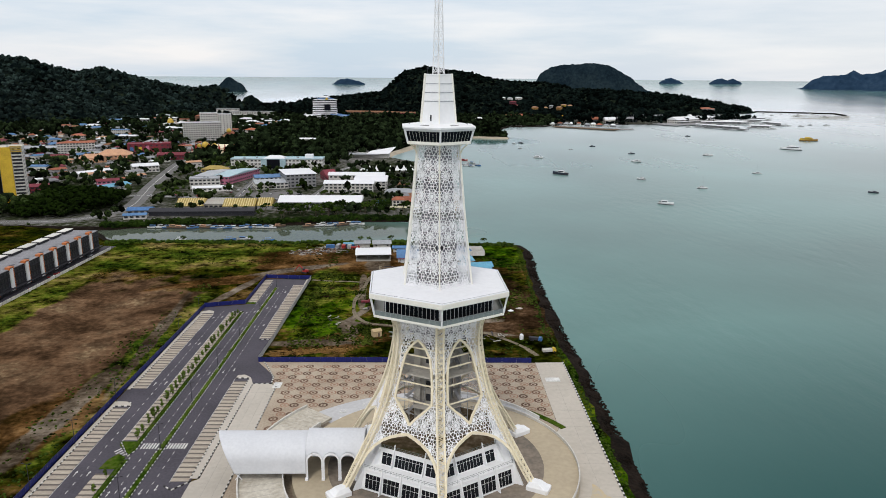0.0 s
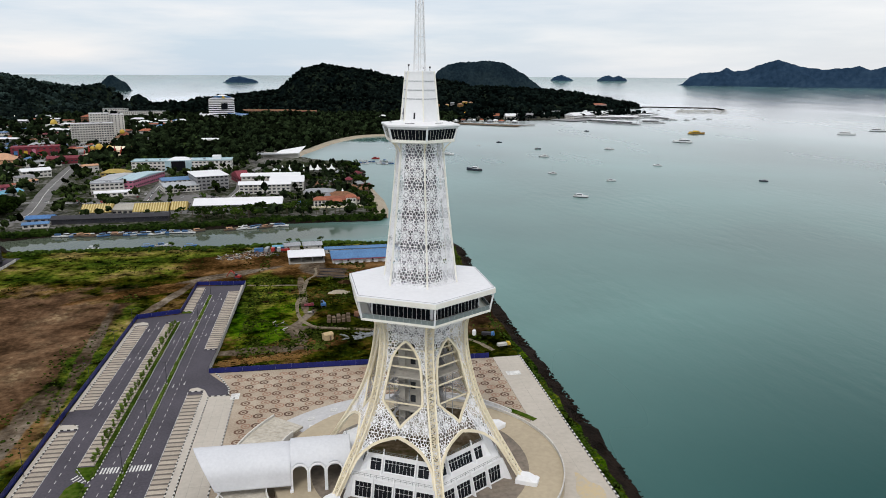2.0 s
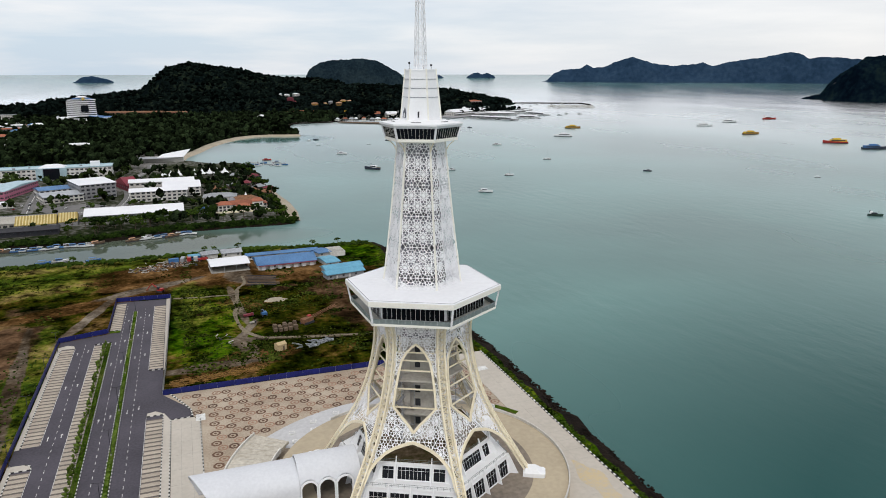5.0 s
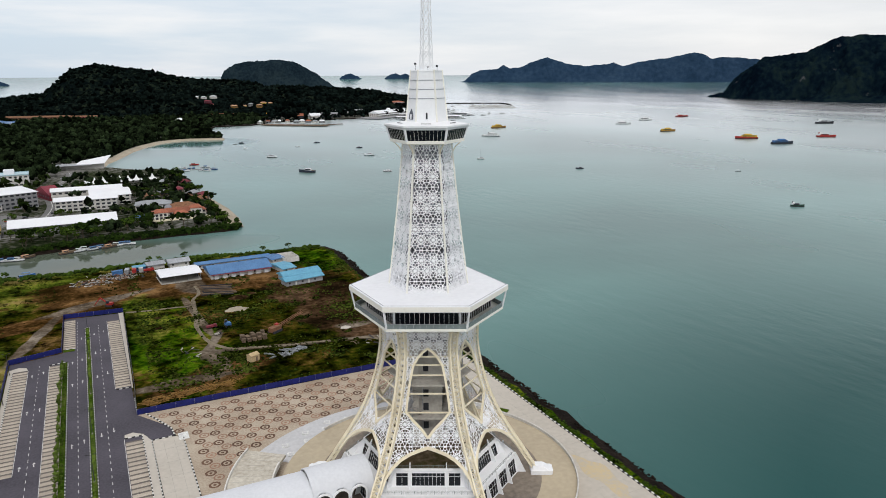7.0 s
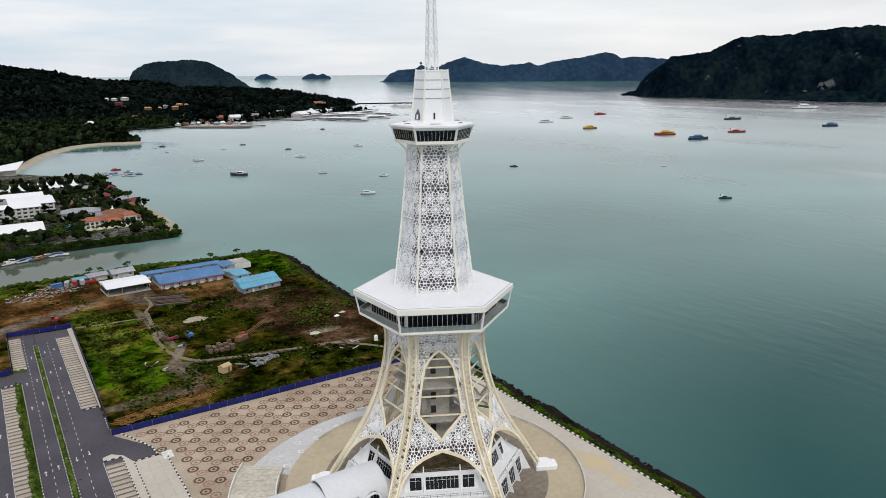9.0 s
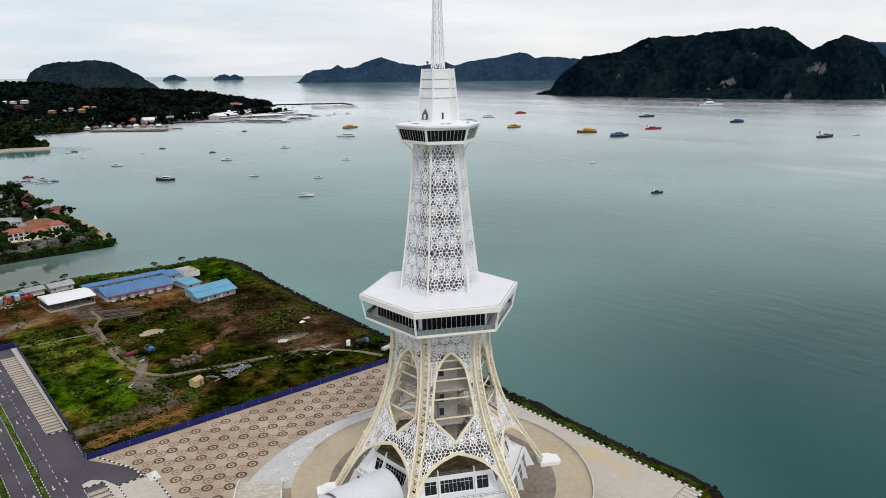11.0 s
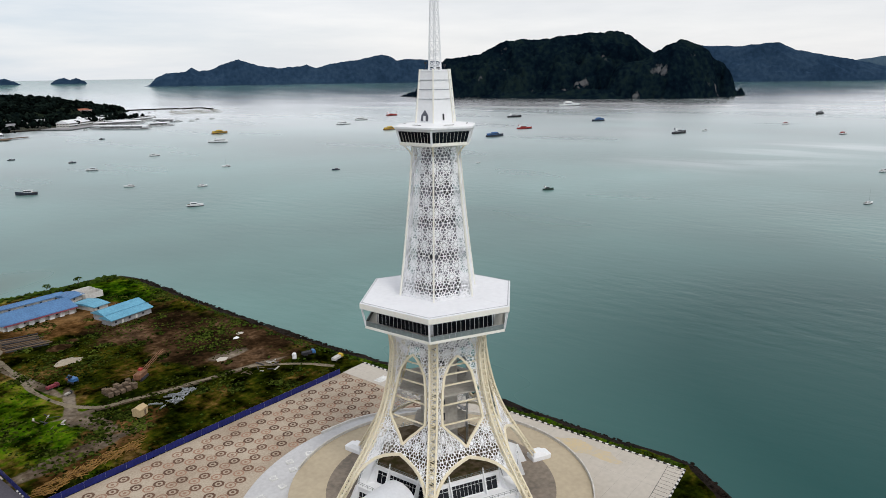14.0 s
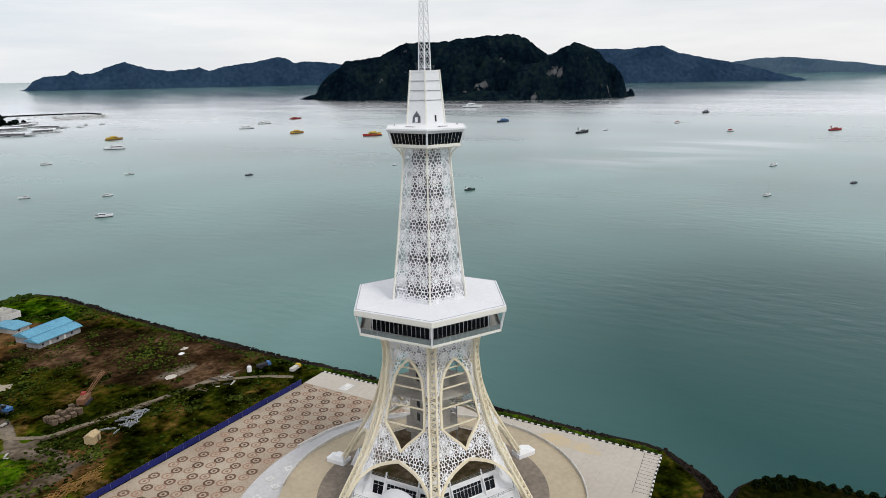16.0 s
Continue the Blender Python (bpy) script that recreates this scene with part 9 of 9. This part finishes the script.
for a, b, w in (((652, 1754), (735, 1638), 14), ((700, 1850), (826, 1832), 12), ((748, 1920), (824, 1836), 12), ((770, 1718), (824, 1700), 11), ((872, 1870), (900, 1800), 10), ((830, 1900), (930, 1960), 9), ((860, 2010), (990, 2060), 8)):
    jetty(a, b, w, "long concrete jetty of the ferry harbour", M_GREYWALL)
    mx, my = (a[0] + b[0]) / 2, (a[1] + b[1]) / 2
    L = math.hypot(b[0] - a[0], b[1] - a[1])
    shelter = thing("jetty_shelter", (mx, my, 0.85), math.degrees(math.atan2(b[1] - a[1], b[0] - a[0])), "long white roofed shelter on slim posts over a jetty", "shelter", "jetty shelters")
    part("roof", Geo().gable((0, 0, 4.6), (L * 0.9, w * 0.7), 0, 1.6, 0.6), M_ROOFW, shelter)
    for q in range(int(L / 12) + 1):
        for sy in (-1, 1):
            part("post", Geo().box((-L * 0.42 + 12 * q, sy * w * 0.3, 2.3), (0.4, 0.4, 4.6)), M_PLASTER, shelter)
    part("screen_wall", Geo().box((0, w * 0.2, 1.6), (L * 0.7, 0.2, 3.2)), M_GREYWALL, shelter)
    for i in range(3):
        k = 0.2 + 0.28 * i
        copy_thing(bpy.data.objects["boat.005"] if "boat.005" in bpy.data.objects else river_kinds[1], pose(a[0] + (b[0] - a[0]) * k + 10, a[1] + (b[1] - a[1]) * k - 14, SEA + 0.1, 0, 0, rngb.uniform(-12, 12)))
brk = thing("breakwater", (0, 0, 0), 0, "long dark concrete breakwater of the marina", "breakwater", kind="structure")
for a, b in (((1140, 2500), (1222, 2475)), ((1222, 2475), (1365, 2397)), ((1365, 2397), (1340, 2290))):
    part("wall", Geo().beam((*a, -1), (*b, -1), 9, 5), M_ROCK, brk)
sail_src = [o for o in bpy.data.objects if o.name.startswith("boat") and o.parent is None and o.get("label", "").startswith("white sailing")][0]
for i in range(16):
    copy_thing(sail_src, pose(1080 + rngb.uniform(0, 240), 2080 + rngb.uniform(0, 330), SEA + 0.1, 0, 0, rngb.uniform(-20, 20)))

# ------------------------------------------------------------------ yard in the field
def shed(name, at, size, rz, roof, wall, rise, label, posts=False):
    w, d, h = size
    t = thing(name, (*at, 0), rz, label, "shed")
    if posts:
        for x in (-w / 2, -w / 6, w / 6, w / 2):
            for y in (-d / 2, d / 2):
                part("post", Geo().box((x, y, h / 2), (0.25, 0.25, h)), M_STEEL, t)
        # Dark wall added to imitate the shade under the open roof.
        part("back_wall", Geo().box((0, d / 2 - 0.2, h / 2), (w, 0.15, h)), M_CHAR, t)
        part("floor_slab", Geo().box((0, 0, 0.1), (w + 1, d + 1, 0.2)), M_CONC, t)
    else:
        part("wall", Geo().box((0, 0, h / 2), (w, d, h)), wall, t)
        for i in range(int(w / 4)):
            part("door" if i % 2 else "window", Geo().box((-w / 2 + 2 + 4 * i, -d / 2 - 0.03, 1.2 if i % 2 else 1.6), (1.1, 0.1, 2.1 if i % 2 else 1.0)), M_GLASSF if i % 2 == 0 else M_PLASTER, t)
    part("roof", Geo().gable((0, 0, h), (w, d), 0, rise, 0.9), roof, t)
    n = int(w / 1.4)
    me = bpy.data.meshes.new("roof_seam")
    k = math.atan2(rise, d / 2 + 0.9)
    gg = Geo()
    for s in (-1, 1):
        gg.beam((0, s * (d / 2 + 0.9), 0.04), (0, 0, rise + 0.04), 0.1, 0.08)
    me.from_pydata(gg.v, [], gg.f)
    me.materials.append(roof)
    for i in range(n + 1):
        share("roof_seam", me, (-w / 2 + w * i / n, 0, h), t)
    return t


open_shed = shed("open_shed", (-37.5, 462), (22, 18, 4.6), 4, M_ROOFW, None, 1.4, "open-sided shed under a white metal roof", posts=True)
# Dark walls added inside the open shed in place of its shade.
part("back_wall", Geo().box((0, 8.7, 2.2), (21.6, 0.2, 4.3)).box((-10.8, 3, 2.2), (0.2, 11.5, 4.3)).box((10.8, 3, 2.2), (0.2, 11.5, 4.3)), M_CHAR, open_shed, "added dark walls imitating the shade under the roof")
part("floor_slab", Geo().box((0, 0, 0.06), (21.5, 17.5, 0.12)), M_CORE, open_shed)
lb = shed("workers_block", (-3, 461), (36, 20, 3.2), 3, M_BLUEROOF, M_PLASTER, 3.0, "long site quarters with a blue corrugated roof")
part("eave", Geo().box((0, -11.6, 2.9), (36, 2.6, 0.12)), M_MAROON, lb, "rust red eave")
for i in range(7):
    part("partition", Geo().box((-15 + 5 * i, -10.8, 1.4), (2.6, 1.2, 2.6)), M_WHITE, lb)
shed("store_shed", (-2, 481), (46, 6, 3), 2, M_BLUEROOF, M_PLASTER, 1.0, "narrow store behind with a blue roof")
shed("cyan_shed", (26.5, 420.5), (23, 8, 3.2), 9, M_CYANROOF, M_GREYWALL, 1.6, "site store under a faded cyan roof")
shed("cyan_shed", (27.6, 430.5), (23, 9, 3.6), 9, M_CYANROOF, M_GREYWALL, 1.8, "second site store under a faded cyan roof")
shed("small_store", (22.5, 476), (8, 12, 2.8), 20, M_BLUEROOF, M_PLASTER, 1.0, "small hut with a blue roof")
shed("small_store", (23.5, 452), (8, 16, 2.8), 12, M_CYANROOF, M_PLASTER, 1.0, "small hut with a cyan roof")
shed("small_store", (-48, 494), (10, 7, 3), 10, M_GREYROOF, M_PLASTER, 1.5, "small hut with a grey pitched roof")
shed("small_store", (-34, 494), (12, 8, 3), 6, M_GREYROOF, M_PLASTER, 1.8, "small hut with a grey pitched roof")
shed("small_store", (-57, 493), (7, 4, 2.6), 4, M_CYANROOF, M_BLUEP, 0.5, "blue cabin with a cyan roof")
fr = thing("roofless_building", (32.5, 475, 0), 4, "roofless white masonry building", "building")
for x, y, w, d in ((0, -7, 10, 0.3), (0, 7, 10, 0.3), (-5, 0, 0.3, 14), (5, 0, 0.3, 14), (0, 0, 10, 0.3)):
    part("wall", Geo().box((x, y, 1.6), (w, d, 3.2)), M_PLASTER, fr)


def container(at, rz, material, label):
    t = thing("container", (*at, 0), rz, label, "container", "site containers")
    part("body", Geo().box((0, 0, 1.3), (6.06, 2.44, 2.6)), material, t)
    for i in range(12):
        part("rib", Geo().box((-2.75 + 0.5 * i, 0, 1.3), (0.16, 2.52, 2.35)), material, t)
    part("door", Geo().box((3.06, 0, 1.3), (0.08, 2.2, 2.3)), M_STEEL, t)


container((-60.5, 489), 88, M_RED, "red steel shipping container")
container((-56.5, 489.5), 88, M_ZINC, "grey steel shipping container")
container((-64.5, 489), 80, M_STEEL, "weathered grey shipping container")
container((-70, 488), 10, M_BLUEP, "blue steel shipping container")


def heap(name, at, r, h, material, label, n=14, seed=1):
    rr = random.Random(seed)
    g = Geo()
    rings = []
    for k, z in enumerate((0, 0.35, 0.65, 0.88, 1.0)):
        rings.append([(at[0] + r * (1 - z * 0.93) * math.cos(2 * math.pi * i / n) * rr.uniform(0.8, 1.2), at[1] + 0.75 * r * (1 - z * 0.93) * math.sin(2 * math.pi * i / n) * rr.uniform(0.8, 1.2), h * z) for i in range(n)])
    obj(name, g.loft(rings), material, label=label, category="heap")


heap("sand_mound", (-18, 387.5), 5.6, 1.5, M_SAND, "heap of pale building sand on the grass", seed=2)
heap("rubble_heap", (48, 356), 1.9, 0.6, M_APRON, "small heap of white rubble", seed=3)
heap("rubble_heap", (24, 336), 2.8, 0.5, M_APRON, "flattened heap of white rubble", seed=4)
heap("rubble_heap", (43, 352), 1.6, 0.9, M_WHITE, "small white heap of lime", seed=5)
heap("soil_heap", (-13, 407), 5.5, 1.6, M_BARE, "heap of dark soil beside the timber", seed=6)
heap("soil_heap", (-6, 411), 4.0, 1.2, M_BARE, "heap of dark soil", seed=7)
heap("gravel_heap", (-56, 392), 2.0, 0.5, M_BARE, "dark gravel heap in the grass", seed=8)
heap("gravel_heap", (-57, 376), 2.2, 0.5, M_BARE, "dark gravel heap in the grass", seed=9)

stack = thing("log_stack", (0, 0, 0), 0, "stack of long dark timber piles", "timber")
for i in range(16):
    y = 417 + 1.2 * i
    part("log", Geo().tube((-30 + rngs.uniform(-2, 2), y + 3, 0.3 + 0.3 * (i % 2)), (-14 + rngs.uniform(-2, 3), y - 2, 0.3 + 0.3 * (i % 2)), 0.28, n=7), M_TIMBER if i % 3 else M_CHAR, stack)
pal = 0
for i in range(5):
    for j in range(3):
        t = thing("pallet_stack", (-24 + 2.4 * i, 338.5 + 2.4 * j, 0), rngs.uniform(-12, 12), "stack of weathered brown pallets", "pallets", "pallet stacks")
        for k in range(rngs.randint(4, 9)):
            part("pallet", Geo().box((rngs.uniform(-0.1, 0.1), rngs.uniform(-0.1, 0.1), 0.2 + 0.34 * k), (1.7, 1.7, 0.24)), M_TIMBER, t)
# plywood cabin
cab = thing("plywood_cabin", (-24.8, 315.5, 0), 24, "pale plywood site cabin with a shallow roof", "cabin")
part("wall", Geo().box((0, 0, 1.4), (4.2, 3.4, 2.8)), M_PLY, cab)
part("roof", Geo().gable((0, 0, 2.8), (4.2, 3.4), 0, 0.9, 0.15), M_PLY, cab)
part("door", Geo().box((0.6, -1.73, 1.05), (0.9, 0.06, 2.0)), M_TIMBER, cab)
for i in range(26):
    x, y = -18 + rngs.uniform(0, 17), 319 + rngs.uniform(-5.5, 2.0)
    t = thing("steel_section", (x, y, 0.2), rngs.uniform(-60, 60), "loose galvanised steel section on the grass", "steel", "scattered steel sections")
    part("web", Geo().box((0, 0, 0.1), (rngs.uniform(2, 5), 0.12, 0.5)), M_STEEL, t)
    part("flange", Geo().box((0, 0, 0.37), (rngs.uniform(2, 5), 0.35, 0.06)), M_STEEL, t)
for i in range(90):
    x = rngs.uniform(-71, -34)
    y = 290.5 + (x + 71) * 0.14 + rngs.uniform(-1.5, 3.0)
    t = thing("scaffold_frame", (x, y, 0.1), rngs.uniform(-30, 50), "rusty ochre scaffold frame lying in a heap", "scaffold", "heaped scaffold frames")
    L = rngs.uniform(1.8, 4.5)
    z = rngs.uniform(0.1, 1.2)
    part("tube", Geo().tube((-L / 2, -0.6, z), (L / 2, -0.6, z + rngs.uniform(-0.3, 0.3)), 0.09, n=5), M_OCHRE, t)
    part("tube", Geo().tube((-L / 2, 0.6, z), (L / 2, 0.6, z + rngs.uniform(-0.3, 0.3)), 0.09, n=5), M_OCHRE, t)
    part("rung", Geo().box((0, 0, z), (0.12, 1.2, 0.12)), M_OCHRE, t)


def digger(at, rz, material, label, boom=6.0):
    t = thing("excavator", (*at, 0), rz, label, "excavator")
    for s in (-1, 1):
        part("track", Geo().box((0, s * 1.1, 0.45), (3.6, 0.55, 0.9)), M_CHAR, t)
    part("cab_body", Geo().box((-0.4, 0, 1.5), (3.0, 2.4, 1.2)), material, t)
    part("cab", Geo().box((0.4, 0.7, 2.4), (1.4, 1.0, 1.5)), M_GLASSF, t)
    part("boom", Geo().beam((1.0, -0.3, 1.8), (boom * 0.6, -0.3, boom * 0.55), 0.4, 0.5).beam((boom * 0.6, -0.3, boom * 0.55), (boom, -0.3, 0.8), 0.3, 0.4), material, t)
    part("bucket", Geo().box((boom, -0.3, 0.5), (0.9, 1.0, 0.9)), M_RUST, t)


digger((-26.7, 364), 100, M_BLUEP, "blue mini excavator standing on the grass", 4.5)
digger((-77, 424), 150, M_RED, "orange red excavator behind the hoarding", 8.0)
crane = thing("lattice_crane", (-8, 345.5, 0), 35, "derelict rusty crawler crane with lowered lattice boom", "crane")
part("body", Geo().box((0, 0, 1.6), (6, 3, 2.2)), M_RUST, crane)
part("cab", Geo().box((2.4, 1.0, 2.4), (1.8, 1.4, 1.8)), M_RED, crane)
for s in (-1, 1):
    part("track", Geo().box((0, s * 1.6, 0.5), (6, 0.8, 1.0)), M_CHAR, crane)
g = Geo()
for sy in (-0.5, 0.5):
    for sz in (0, 0.9):
        g.tube((3, sy, 1.8 + sz), (20, sy, 3.6 + sz), 0.1, n=5)
for i in range(14):
    g.tube((3 + 1.2 * i, -0.5, 1.9 + 0.127 * i), (4.2 + 1.2 * i, 0.5, 2.9 + 0.127 * i), 0.07, n=4)
part("boom", g, M_RUST, crane)


def truck(at, rz, cabm, bodym, label, size=0.85):
    t = thing("truck", (*at, 0), rz, label, "truck")
    t.matrix_world = pose(*at, 0, 0, 0, rz) @ Matrix.Scale(size, 4)
    part("cab", Geo().loft([[(1.6, -1.1, 0.6), (3.4, -1.1, 0.6), (3.4, 1.1, 0.6), (1.6, 1.1, 0.6)], [(1.6, -1.1, 1.7), (3.4, -1.1, 1.7), (3.4, 1.1, 1.7), (1.6, 1.1, 1.7)], [(1.6, -1.0, 2.5), (2.9, -1.0, 2.5), (2.9, 1.0, 2.5), (1.6, 1.0, 2.5)]]), cabm, t)
    part("windscreen", Geo().box((3.2, 0, 2.05), (0.2, 1.9, 0.6)), M_GLASSF, t)
    part("bed", Geo().box((-1.2, 0, 1.4), (5.2, 2.3, 1.3)), bodym, t)
    for x in (-2.6, -1.5, 2.4):
        for s in (-1, 1):
            part("wheel", Geo().tube((x, s * 1.0 - 0.15, 0.5), (x, s * 1.0 + 0.15, 0.5), 0.5, n=10), M_BLACKP, t)


truck((-34, 365), 10, M_MAROON, M_MAROON, "maroon lorry parked in the grass", 0.7)
truck((-33, 354), 20, M_CHAR, M_CONC, "small grey dumper parked in the grass", 0.45)
truck((50, 309), -20, M_BLUEP, M_CHAR, "dark lorry parked near the shore")
truck((54, 295), 10, M_YELLOW, M_PLASTER, "pale yellow lorry by the hoarding")
truck((-52, 487), 5, M_RED, M_RED, "red lorry parked by the containers")
wt = thing("water_tank", (43.5, 311, 0), 0, "upright white plastic water tank", "tank")
part("body", Geo().tube((0, 0, 0), (0, 0, 2.2), 0.95, n=16), M_WHITE, wt)
part("dome", Geo().tube((0, 0, 2.2), (0, 0, 2.7), 0.95, 0.4, n=16), M_WHITE, wt)
part("lid", Geo().tube((0, 0, 2.7), (0, 0, 2.85), 0.35, n=12), M_STEEL, wt)
for i in range(46):
    if i < 20:
        x, y = rngs.uniform(-92, -64), rngs.uniform(468, 492)
    elif i < 34:
        x, y = rngs.uniform(20, 36), rngs.uniform(306, 318)
    else:
        x, y = rngs.uniform(-52, -40), rngs.uniform(330, 344)
    t = thing("scrap_plank", (x, y, 0.1), rngs.uniform(0, 180), "weathered plank and scrap lying on the ground", "scrap", "scattered scrap")
    part("plank", Geo().box((0, 0, 0.12 + rngs.uniform(0, 0.5)), (rngs.uniform(1.5, 5), rngs.uniform(0.2, 0.7), 0.15)), rngs.choice((M_TIMBER, M_PLASTER, M_CONC) if i < 20 else (M_TIMBER, M_CHAR, M_CORE)), t)


# pontoons of the marina with moored craft
white_src = [o for o in bpy.data.objects if o.name.startswith("boat") and o.parent is None and o.get("label", "").startswith("white motor launch")][0]
for i in range(3):
    jetty((1075 + 40 * i, 2120 + 70 * i), (1235 + 40 * i, 2085 + 70 * i), 6, "low marina pontoon with finger berths", M_CORE)
for i in range(12):
    copy_thing(white_src, pose(640 + 34 * i + rngb.uniform(-8, 8), 1735 + 9 * i + rngb.uniform(-30, 20), SEA + 0.1, 0, 0, rngb.uniform(-50, 50)))


# rough growth over the open ground
M_TUFT = leaf_stuff_mat("mixed_grass_tufts", (0.038, 0.050, 0.008), (0.007, 0.013, 0.002))
tufts = Geo()
count = 0
while count < 6000:
    if rngb.random() < 0.6:
        x, y = rngb.uniform(-66, 60), rngb.uniform(288, 500)
    else:
        x, y = rngb.uniform(-235, -68), rngb.uniform(150, 504)
        if x < -205 or (y < 412 and not -142 < x < -124):
            continue
    d = noise.noise((x * 0.035, y * 0.035, 1.7)) + 0.5 * noise.noise((x * 0.11, y * 0.11, 8.1))
    if d < rngb.uniform(-0.1, 0.5) or (y > 425 and -60 < x < 40 and d < 0.4):
        continue
    if -64 < x < 50 and y < 286:
        continue
    tufts.blob((x, y, 0.04), rngb.uniform(0.2, 0.7) * (0.7 + d), rngb, 0.55, 0.5)
    count += 1
for i in range(34):
    x, y = (rngb.uniform(-64, 54), rngb.uniform(290, 330)) if i < 16 else (rngb.uniform(-66, 56), rngb.uniform(330, 425))
    w = rngb.uniform(0.8, 2.6)
    for q in range(int(26 * w)):
        tufts.blob((x + rngb.gauss(0, w), y + rngb.gauss(0, w * 0.7), rngb.uniform(0.05, 0.5)), rngb.uniform(0.3, 0.75), rngb, 0.6, 0.45)
obj("grass_tufts", tufts, M_TUFT, label="rough olive green tufts and low scrub", category="grass", kind="stuff")

for mm, count, label in ((M_CONC, 90, "pale broken boards and rubble strewn by the river"), (M_CHAR, 120, "dark scrap and rubbish strewn by the river"), (M_RUST, 70, "rusty scrap metal strewn by the river")):
    g = Geo()
    for i in range(count):
        a = rngb.uniform(0, 1)
        x, y = -92 + 34 * a + rngb.gauss(0, 3), 474 + 10 * a + rngb.gauss(0, 4)
        g.box((x, y, rngb.uniform(0.1, 0.7)), (rngb.uniform(0.4, 2.6), rngb.uniform(0.2, 0.9), rngb.uniform(0.1, 0.5)), rngb.uniform(0, 180))
    obj("scrap_heap", g, mm, label=label, category="scrap", kind="stuff")
